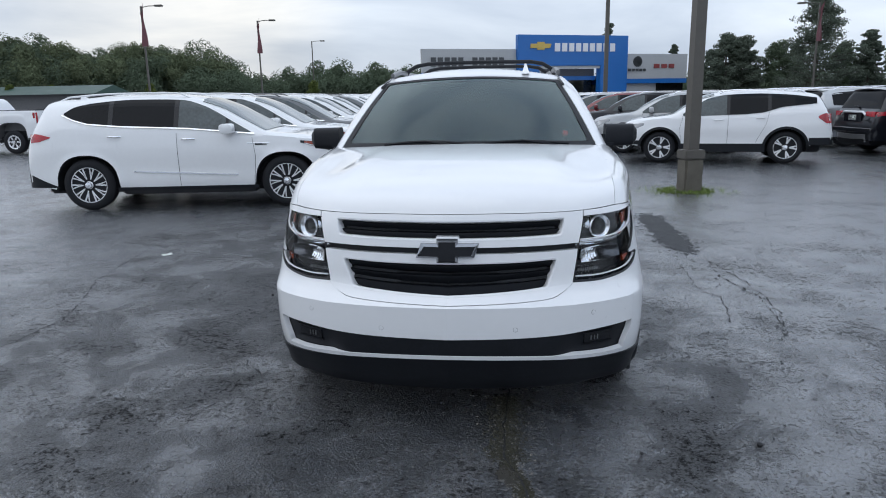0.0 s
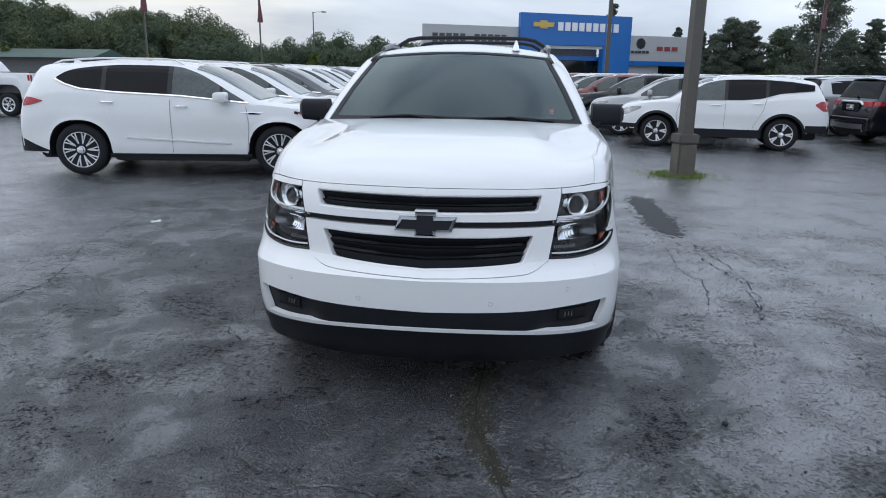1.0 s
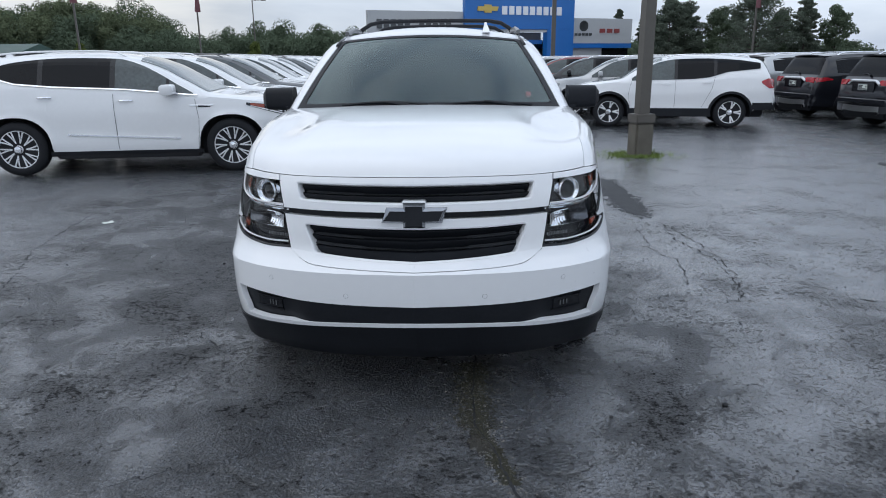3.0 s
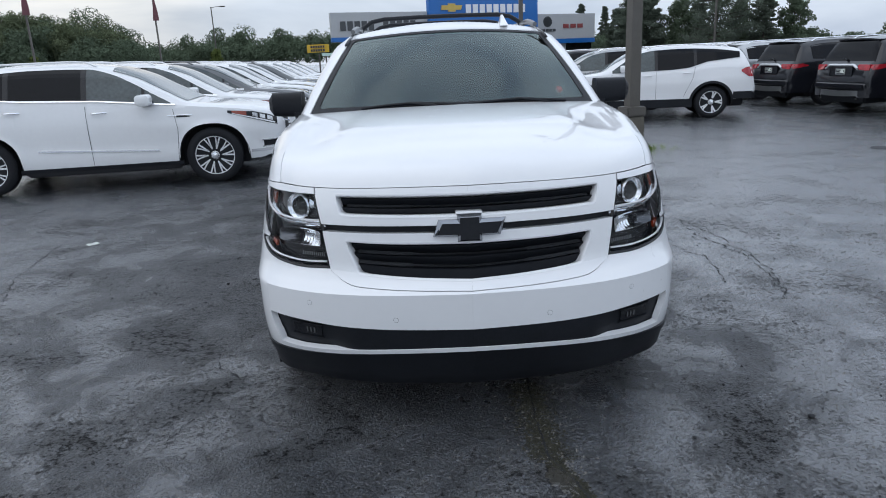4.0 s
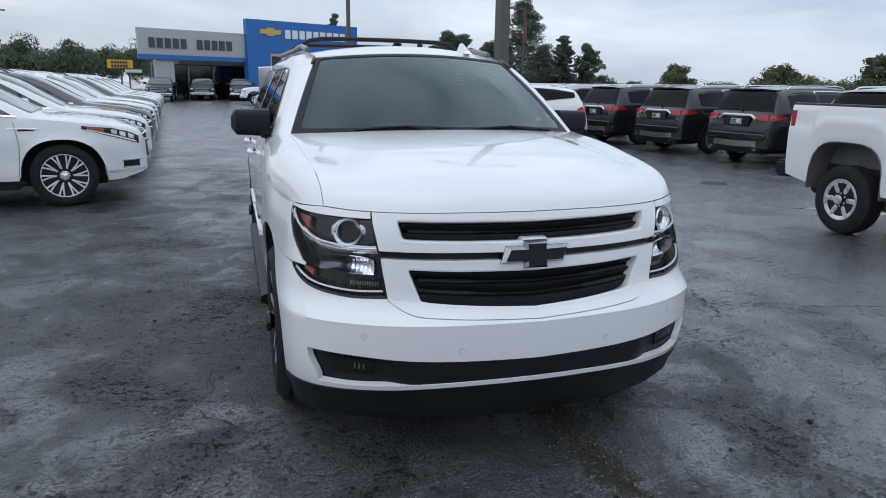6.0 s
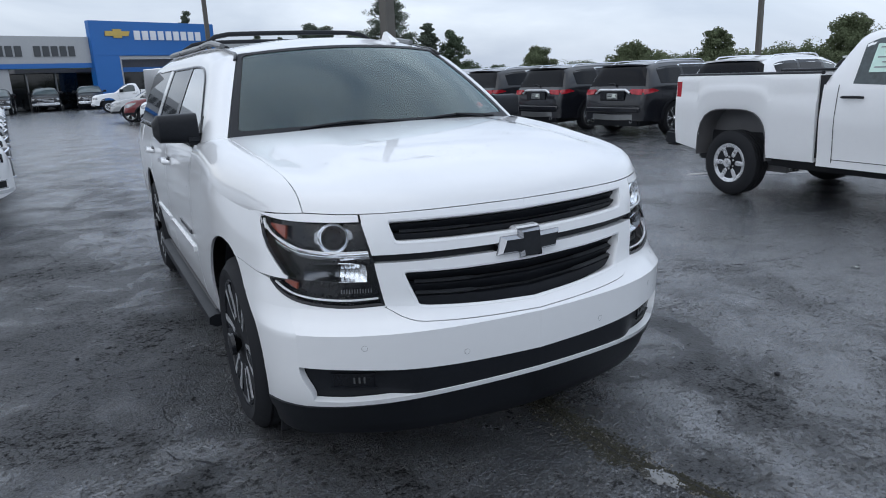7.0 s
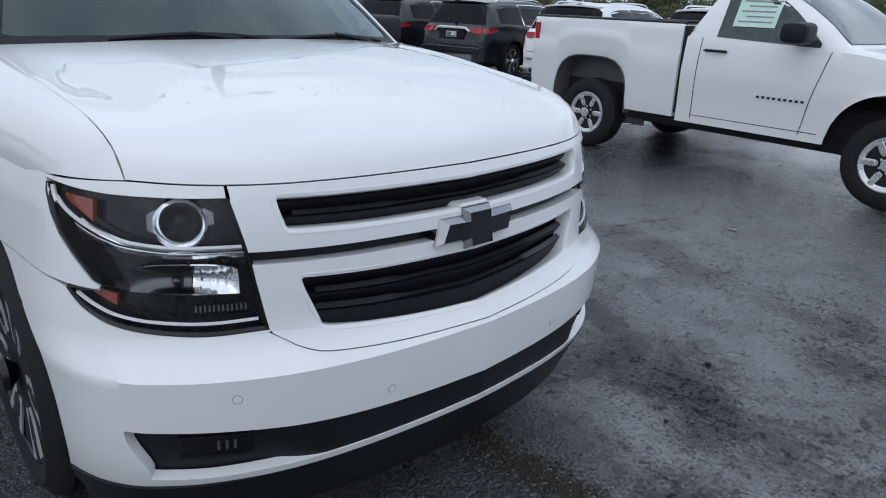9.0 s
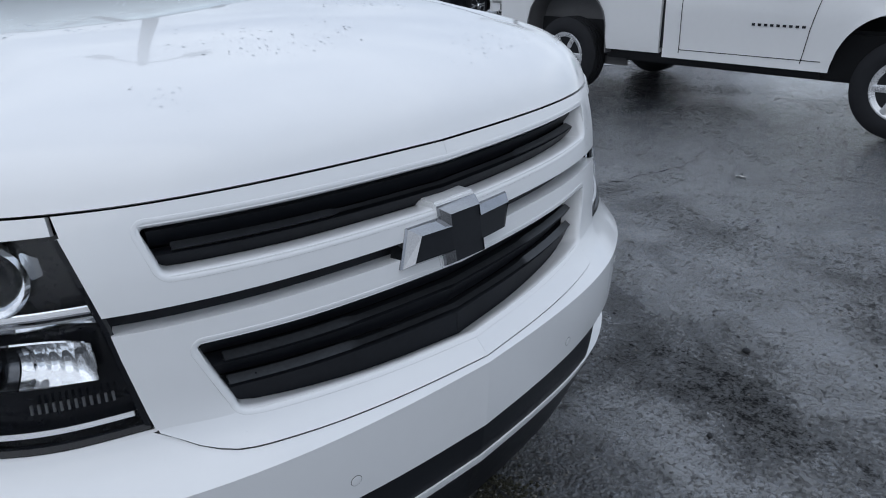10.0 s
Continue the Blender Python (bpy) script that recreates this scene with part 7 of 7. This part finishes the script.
for y in (3.2, 4.25):
    b = bmesh.new()
    zb = 1.905
    path = [(-0.665, zb - 0.07), (-0.63, zb - 0.03), (-0.56, zb + 0.012), (-0.46, zb + 0.030), (-0.2, zb + 0.036), (0, zb + 0.037), (0.2, zb + 0.036), (0.46, zb + 0.030), (0.56, zb + 0.012), (0.63, zb - 0.03), (0.665, zb - 0.07)]
    tube(b, [(x, y + 0.05 * (1 - (x / 0.66) ** 2), z) for x, z in path], [0.022] + [0.017] * 9 + [0.022], 8, 1.0)
    part("roof_crossbar", b, BLACK, suv, "black arched roof crossbar")
b = bmesh.new()
prism(b, [(0.0, -0.012), (0.20, -0.012), (0.175, 0.062), (0.145, 0.066)], lambda u, v, d: Vector((0.40 + d - 0.03, 2.20 + u, 1.818 + v)), 0.06)
for v in b.verts:
    v.co.x = 0.40 + (v.co.x - 0.40) * (1 - 0.8 * max(0, (v.co.z - 1.80) / 0.085))
part("antenna", b, WHITE, suv, "white shark-fin antenna")

# Mirrors, wipers
def make_mirror():
    b = bmesh.new()
    P = []
    for i, t in enumerate(linspace(0, 1, 9)):
        x = lerp(0.955, 1.178, t)
        hh = 0.082 * (1 - 0.10 * t) * (math.sqrt(max(0.0, 1 - max(0, (t - 0.86) / 0.16) ** 2)) if t > 0.86 else 1)
        dd = 0.075 * (1 - 0.2 * t) * (math.sqrt(max(0.05, 1 - max(0, (t - 0.86) / 0.16) ** 2)) if t > 0.86 else 1)
        cz, cy = 1.362 + 0.004 * t, 1.93 + 0.02 * t
        P.append([(x, cy + dd * (0.75 if math.sin(a) == 9 else 1) * math.copysign(abs(math.cos(a)) ** 0.55, math.cos(a)), cz + hh * math.copysign(abs(math.sin(a)) ** 0.55, math.sin(a))) for a in linspace(0, 2 * math.pi, 25)])
    sheet(b, P)
    weld(b, 0.0005)
    bmesh.ops.holes_fill(b, edges=b.edges[:])
    bmesh.ops.recalc_face_normals(b, faces=b.faces[:])
    box(b, (0.88, 1.86, 1.275), (1.03, 1.97, 1.335), 0.02)
    prism(b, [(1.86, 1.27), (2.10, 1.27), (2.02, 1.42), (1.96, 1.42)], lambda u, v, dd: Vector((0.965 - 0.36 * (v - 1.25) - dd, u, v)), 0.03)
    return b


both("door_mirror", make_mirror, BLACK, suv, "black door mirror housing")
for u0, u1, tt in ((-0.62, 0.02, 0.045), (0.10, 0.78, 0.040)):
    b = bmesh.new()
    tube(b, [screen(u, tt + 0.03 * math.sin((u - u0) / (u1 - u0) * math.pi), 0.014) for u in linspace(u0, u1, 12)], 0.009, 6)
    w = part("wiper", b, BLACK, suv)
    b = bmesh.new()
    tube(b, [screen(u1, -0.03, 0.0), screen(lerp(u1, u0, 0.25), 0.03, 0.025), screen(lerp(u1, u0, 0.52), 0.07, 0.022)], [0.016, 0.012, 0.008], 6)
    part("wiper_arm", b, BLACK, w)
b = bmesh.new()
sheet(b, [[screen(u, t, -0.006) for t in linspace(0.11, 0.23, 3)] for u in linspace(0.77, 0.865, 3)], 0.001)
st = part("inspection_sticker", b, PAPER, suv, "white and green paper sticker")
b = bmesh.new()
sheet(b, [[screen(u, t, -0.0045) for t in linspace(0.18, 0.22, 2)] for u in linspace(0.785, 0.82, 2)], 0.001)
part("print_bar", b, PAPERR, st)

# Cowl, cabin, seats
bm = bmesh.new()
sheet(bm, [[(x, 1.22 + 0.30 * abs(x / 0.86) ** 2.2 + dy, 1.300 - 0.022 * (x / 0.86) ** 2 + dz) for dy, dz in ((-0.10, -0.03), (0.05, -0.012), (0.10, 0.0))] for x in linspace(-0.88, 0.88, 21)], 0.01)
bmesh.ops.recalc_face_normals(bm, faces=bm.faces[:])
part("cowl", bm, BLACK, suv)
bm = bmesh.new()
for k in (-1, 1):
    box(bm, (k * 0.93 - 0.01, 1.5, 0.45), (k * 0.93 + 0.01, 5.7, 1.24))
box(bm, (-0.93, 5.60, 0.45), (0.93, 5.64, 1.25))
box(bm, (-0.90, 1.62, 0.45), (0.90, 5.7, 0.50))
part("cabin_lining", bm, TRIMGREY, suv)
bm = bmesh.new()
sheet(bm, [[(x, y, z - 0.03 * (x / 0.85) ** 2) for y, z in ((1.42, 1.285), (1.62, 1.30), (1.84, 1.27), (1.90, 1.18), (1.88, 0.8))] for x in linspace(-0.86, 0.86, 13)], 0.02)
bmesh.ops.recalc_face_normals(bm, faces=bm.faces[:])
part("dashboard", bm, TRIMGREY, suv)
bm = bmesh.new()
revolve(bm, [(0.185 * 0, 0.170), (0.012, 0.182), (0.024, 0.170), (0.012, 0.158), (0, 0.170)], 28, "y", (0, 0, 0))
box(bm, (-0.16, 0.0, -0.02), (0.16, 0.03, 0.03), 0.01)
bmesh.ops.transform(bm, matrix=pose(0.42, 2.02, 1.20, -22), verts=bm.verts[:])
part("steering_wheel", bm, TRIMGREY, suv)
for y, zs in ((2.55, 1.0), (3.55, 1.02)):
    for x in (-0.42, 0.42):
        b = bmesh.new()
        box(b, (x - 0.26, y, 0.62), (x + 0.26, y + 0.16, zs + 0.34), 0.06, 3)
        box(b, (x - 0.25, y - 0.45, 0.60), (x + 0.25, y + 0.05, 0.76), 0.05, 3)
        seat = part("seat", b, LEATHER, suv)
        b = bmesh.new()
        box(b, (x - 0.14, y + 0.04, zs + 0.38), (x + 0.14, y + 0.15, zs + 0.57), 0.05, 3)
        tube(b, [(x - 0.06, y + 0.09, zs + 0.30), (x - 0.06, y + 0.09, zs + 0.42)], 0.008, 6)
        tube(b, [(x + 0.06, y + 0.09, zs + 0.30), (x + 0.06, y + 0.09, zs + 0.42)], 0.008, 6)
        part("headrest", b, LEATHER, seat)
b = bmesh.new()
box(b, (-0.13, 2.14, 1.655), (0.13, 2.18, 1.715), 0.02)
box(b, (-0.05, 2.06, 1.715), (0.05, 2.14, 1.765), 0.015)
tube(b, [(0, 2.16, 1.70), (0, 2.12, 1.76)], 0.012, 6)
part("rearview_mirror", b, BLACK, suv)

# Wheels, wells, steps, underside
for y in (AXLE_F, AXLE_R):
    for k in (1, -1):
        wheel(suv, WR, 0.275, 0.300, 6, "hero", GLOSSB, (k * 1.028, y, WR), k)
    for k in (1, -1):
        b = bmesh.new()
        sheet(b, [[(x, y + (ARCH + 0.012) * math.cos(a), WR + (ARCH + 0.012) * math.sin(a)) for x in (0.965, 0.62)] for a in linspace(-0.5, math.pi + 0.5, 26)], 0.006)
        box(b, (0.60, y - 0.5, 0.2), (0.62, y + 0.5, 0.92))
        part("wheel_well", b if k > 0 else flipx(b), DARK, suv)
bm = bmesh.new()
box(bm, (-0.60, 0.22, 0.24), (0.60, 5.7, 0.62), 0.03)
box(bm, (-0.92, 1.58, 0.30), (0.92, 3.78, 0.44), 0.02)
box(bm, (-0.60, 0.40, 0.60), (0.60, 1.60, 1.02), 0.05)
part("underbody", bm, DARK, suv)
for k in (1, -1):
    b = bmesh.new()
    ys = linspace(1.60, 3.78, 14)
    P = [[(0.90, y, 0.385), (1.03, y, 0.385), (1.062, y, 0.372), (1.066, y, 0.335), (1.03, y, 0.315), (0.90, y, 0.32), (0.90, y, 0.385)] for y in ys]
    sheet(b, P)
    weld(b)
    bmesh.ops.holes_fill(b, edges=b.edges[:])
    bmesh.ops.recalc_face_normals(b, faces=b.faces[:])
    step = part("running_board", b if k > 0 else flipx(b), BLACK, suv, "black running board")
    for i in range(3):
        b = bmesh.new()
        box(b, (0.925 + 0.035 * i, 1.68, 0.386), (0.942 + 0.035 * i, 3.70, 0.393), 0.003)
        part("tread_rib", b if k > 0 else flipx(b), GREYPL2, step)


# ---- the parked cars ----
FWD = 8.3
ux, uy = math.cos(radians(FWD)), math.sin(radians(FWD))
long_car = park(crossover("crossover", "white long crossover with chrome multi-spoke wheels", "row of white crossovers", PEARL), -2.40, 8.46, FWD)
for k in range(1, 10):
    x, y = -2.40 - 0.20 * k, 8.46 + 2.75 * k * ux
    c = park_copy(long_car, x, y, FWD, "white long crossover parked side by side in the row")
    if k in (2, 5):
        repaint(c, PEARL, GREYP)
        tagged(c, "dark grey long crossover parked in the white row")
small_car = park(compact_suv("compact_suv", "white compact crossover with black lower cladding", "row facing the lane", WHITE), 3.0, 14.84, 169)
for k, p in ((1, SILVER), (2, BLACKP), (3, REDP), (4, SILVER), (5, WHITE), (6, REDP), (7, SILVER)):
    c = park_copy(small_car, 3.0 - 0.42 * k, 14.84 + 2.85 * k, 169)
    repaint(c, WHITE, p)
    tagged(c, {SILVER: "silver", BLACKP: "black", REDP: "dark red", WHITE: "white", GREYP: "dark grey"}[p] + " compact crossover parked in the row")
mid_car = midsize_suv("midsize_suv", "black midsize crossover with red tail lights and grey skid plate", "row of midsize crossovers", BLACKP)
tail = [(9.50, 10.40), (9.24, 13.05), (8.95, 15.8), (8.6, 18.6), (9.9, 7.7), (10.3, 5.0), (8.2, 21.4)]
park(mid_car, tail[0][0] + 4.92 * ux, tail[0][1] + 4.92 * uy, FWD)
for k, (x, y) in enumerate(tail[1:], 1):
    c = park_copy(mid_car, x + 4.92 * ux, y + 4.92 * uy, FWD)
    if k >= 3:
        repaint(c, BLACKP, SILVER if k == 3 else WHITE)
        tagged(c, ("silver" if k == 3 else "white") + " midsize crossover beside the black ones")
truck = park(pickup("pickup_truck", "white regular-cab pickup with black mirrors and silver steel wheels", "pickups", WHITE), 6.225, -0.56, -92.6)
park_copy(truck, -20.7, 19.6, 180, "white pickup parked at the far side")
for x, y in ((-3.4, 60.5), (-0.2, 60.5)):
    repaint(park_copy(truck, x, y, -90, "black pickup parked under the showroom canopy"), WHITE, BLACKP)
repaint(park_copy(truck, -6.4, 55.5, -90, "black pickup facing the lane"), WHITE, BLACKP)
park_copy(truck, -0.4, 50.5, 178, "white pickup parked before the blue tower")


# ---- the joint in the asphalt, moss, puddle, litter ----
rng = np.random.default_rng(5)
MOSS = material("moss_and_grit", (0.024, 0.023, 0.013), 0.9, vary=0.6, scale=30, bump=0.8, bump_scale=90)
GRIT = material("loose_gravel", (0.16, 0.15, 0.135), 0.75, vary=0.5, scale=40)
WATER = material("puddle_water", (0.05, 0.048, 0.042), 0.02, vary=0.3, scale=12, spec=1.0, coat=1.0, rough_vary=0.0)
JOINT = curve((-0.9, 0.50), (-0.55, 0.40), (-0.33, 0.34), (-0.12, 0.28), (0.08, 0.28), (0.32, 0.28), (0.6, 0.30), (1.2, 0.31), (3.0, 0.34))
bm = bmesh.new()
P = []
for y in linspace(-0.9, 3.0, 150):
    w = 0.003 + 0.003 * noise.noise(Vector((3, y * 5, 0))) + (0.003 if y < -0.3 else 0.001)
    x = JOINT(y) + 0.022 * noise.noise(Vector((7, y * 4, 1))) + 0.01 * noise.noise(Vector((2, y * 17, 1)))
    P.append([(x - w, y, 0.0035), (x, y, 0.0045), (x + w, y, 0.0035)])
sheet(bm, P)
bmesh.ops.recalc_face_normals(bm, faces=bm.faces[:])
tagged(part("pavement_joint", bm, DARK), "dark open joint across the asphalt", "joint", kind="structure")


def scatter(name, n, where, size, mat, label, category, seed, flat=0.6):
    """Loose grains and crumbs lying on the ground, each a small uneven solid."""
    r = np.random.default_rng(seed)
    tet = np.array([(1, 0, -0.5), (-0.5, 0.87, -0.5), (-0.5, -0.87, -0.5), (0.2, 0.1, 0.8), (-0.7, 0, 0.3), (0.4, -0.6, 0.35)])
    faces = [(0, 1, 3), (1, 4, 3), (1, 2, 4), (2, 5, 4), (2, 0, 5), (0, 3, 5), (3, 4, 5), (0, 2, 1)]
    V, F = [], []
    for k in range(n):
        x, y = where(r)
        s = size * r.uniform(0.4, 1.5)
        a = r.uniform(0, 2 * math.pi)
        q = tet * r.uniform(0.7, 1.3, size=(6, 3)) * s
        q[:, 2] = (q[:, 2] + 0.4 * s) * flat
        c, sn = math.cos(a), math.sin(a)
        for px, py, pz in q:
            V.append((x + px * c - py * sn, y + px * sn + py * c, pz))
        F += [tuple(6 * k + i for i in f) for f in faces]
    me = bpy.data.meshes.new(name)
    me.from_pydata(V, [], F)
    me.materials.append(mat)
    return tagged(new(name, me), label, category, kind="stuff")


def near_joint(spread, lo, hi):
    def f(r):
        y = r.uniform(lo, hi)
        return JOINT(y) + r.normal(0, spread) * (1.0 if y > -0.2 else 0.45), y
    return f


scatter("moss", 3000, near_joint(0.045, -0.62, 0.5), 0.006, MOSS, "brown-green moss crumbs along the open joint", "moss", 11)
scatter("gravel", 900, near_joint(0.075, -0.7, 1.6), 0.005, GRIT, "pale loose gravel along the open joint", "gravel", 12)


def on_lot(r):
    a, d = r.uniform(0, 2 * math.pi), 5.5 * r.uniform() ** 0.6
    return 0.3 + d * math.cos(a), 0.5 + d * math.sin(a)


scatter("gravel", 2400, on_lot, 0.0045, GRIT, "scattered pale grit on the wet asphalt", "gravel", 13)
scatter("gravel", 1500, on_lot, 0.007, DARK, "scattered dark crumbs of asphalt", "gravel", 14)


def pool(name, label, cx, cy, rx, ry, seed, mat, z=0.0042, turn=0.0, n=48, rag=0.18):
    b = bmesh.new()
    ring = []
    for k in range(n):
        t = 2 * math.pi * k / n
        rr = 1 + 0.45 * noise.noise(Vector((math.cos(t) * 1.6 + seed, math.sin(t) * 1.6, seed))) + rag * noise.noise(Vector((math.cos(t) * n / 10, math.sin(t) * n / 10, seed + 4)))
        u, v = rx * rr * math.cos(t), ry * rr * math.sin(t)
        ring.append((cx + u * math.cos(turn) - v * math.sin(turn), cy + u * math.sin(turn) + v * math.cos(turn)))
    rows = [[(cx + (x - cx) * f, cy + (y - cy) * f, z - (0.003 if f == 1 else 0)) for x, y in ring + ring[:1]] for f in (1.0, 0.8, 0.4, 0.02)]
    sheet(b, rows)
    bmesh.ops.recalc_face_normals(b, faces=b.faces[:])
    if b.faces[0].normal.z < 0:
        bmesh.ops.reverse_faces(b, faces=b.faces[:])
    return tagged(part(name, b, mat), label, "puddle")


pool("puddle", "small still puddle in the asphalt joint", 0.300, -0.33, 0.052, 0.095, 2.0, WATER, turn=0.35, rag=0.32)
scatter("gravel", 60, lambda r: (0.30 + r.normal(0, 0.03), -0.33 + r.normal(0, 0.06)), 0.006, DARK, "dark crumbs standing in the small puddle", "gravel", 15)
pool("puddle", "shallow puddle under the pickup", 7.3, 4.6, 0.9, 0.28, 6.0, WATER, turn=-0.5)
TAR = material("dark_sealed_asphalt", (0.022, 0.024, 0.028), 0.5, vary=0.8, scale=14, bump=1.0, bump_scale=70, spec=0.34)


def crack(pts, width, seed):
    """A ragged crack in the asphalt, wandering through the points."""
    b = bmesh.new()
    rows = []
    n = len(pts) - 1
    for k in range(n * 28 + 1):
        i, f = min(k // 28, n - 1), (k - 28 * min(k // 28, n - 1)) / 28
        x, y = lerp(pts[i][0], pts[i + 1][0], f), lerp(pts[i][1], pts[i + 1][1], f)
        wob = [0.06 * noise.noise(Vector((k * 0.11, seed, j))) + 0.022 * noise.noise(Vector((k * 0.43, seed + 5, j))) for j in (0, 7)]
        w = 0.55 * width * max(0.03, 0.35 + 1.7 * noise.noise(Vector((k * 0.31, seed, 3))))
        rows.append([(x + wob[0] - w, y + wob[1] - 0.3 * w, 0.002), (x + wob[0], y + wob[1], 0.0035), (x + wob[0] + w, y + wob[1] + 0.3 * w, 0.002)])
    sheet(b, rows)
    bmesh.ops.recalc_face_normals(b, faces=b.faces[:])
    if b.faces[0].normal.z < 0:
        bmesh.ops.reverse_faces(b, faces=b.faces[:])
    return tagged(part("crack", b, DARK), "ragged dark crack in the asphalt", "crack", kind="structure")


crack([(-3.92, 5.15), (-3.88, 4.34), (-3.65, 2.87), (-3.31, 2.07), (-3.2, 1.67), (-3.23, 1.06)], 0.013, 1)
crack([(-4.03, 3.64), (-4.76, 3.49)], 0.015, 2)
crack([(2.24, 3.85), (2.19, 3.09), (2.32, 2.54), (2.25, 1.88), (2.18, 1.59), (2.02, 1.46)], 0.014, 3)
crack([(-1.5, 1.02), (-1.13, 0.63), (-1.02, 0.72)], 0.012, 4)
crack([(-1.43, 0.03), (-1.34, 0.3)], 0.010, 5)
crack([(-1.20, -0.66), (-1.02, -0.56), (-0.85, -0.48)], 0.009, 7)
crack([(2.28, 3.62), (2.36, 2.9), (2.34, 2.1), (2.14, 1.5)], 0.014, 8)
crack([(1.95, 3.7), (1.88, 2.9), (2.0, 2.4), (1.9, 1.9)], 0.012, 9)
crack([(2.9, 1.55), (3.6, 1.35), (4.1, 1.42)], 0.022, 6)
pool("manhole_cover", "round dark iron cover flush with the lot", 6.85, 7.6, 0.22, 0.22, 30.0, TAR, 0.006, rag=0.02)
scatter("asphalt_patch", 2600, lambda r: (2.12 + r.normal(0, 0.075), 5.3 + 1.3 * r.uniform(-1, 1) * r.uniform(0.5, 1)), 0.028, TAR, "dark ragged strip of newer asphalt", "asphalt", 16, flat=0.12)
for nm, lb, x, y, s, mt, sd in (("paper_scrap", "small white scrap of paper on the asphalt", -3.48, 3.89, 0.055, PAPER, 1), ("paper_scrap", "tiny white scrap on the wet asphalt", 3.63, 0.95, 0.03, PAPER, 2),
                                ("pebble", "single dark pebble on the asphalt", 1.49, 0.03, 0.014, DARK, 3), ("pebble", "single dark pebble on the asphalt", 0.92, -0.09, 0.009, DARK, 4), ("pebble", "dark pebble on the asphalt", -1.75, 2.4, 0.012, DARK, 5)):
    b = bmesh.new()
    if nm == "pebble":
        bmesh.ops.create_icosphere(b, subdivisions=2, radius=s)
        for v in b.verts:
            v.co *= 1 + 0.35 * noise.noise(v.co * 60 + Vector((sd, 0, 0)))
            v.co.z = max(v.co.z * 0.7 + 0.5 * s, 0.0)
    else:
        sheet(b, [[(s * (u - 0.5) * 2, s * (v - 0.5), 0.006 + 0.012 * abs(math.sin(4 * u + sd)) * v) for v in linspace(0, 1, 4)] for u in linspace(0, 1, 6)], 0.001)
    o = tagged(part(nm, b, mt), lb, "litter" if nm == "paper_scrap" else "pebble")
    o.matrix_basis = pose(x, y, 0, 0, 0, sd * 50)
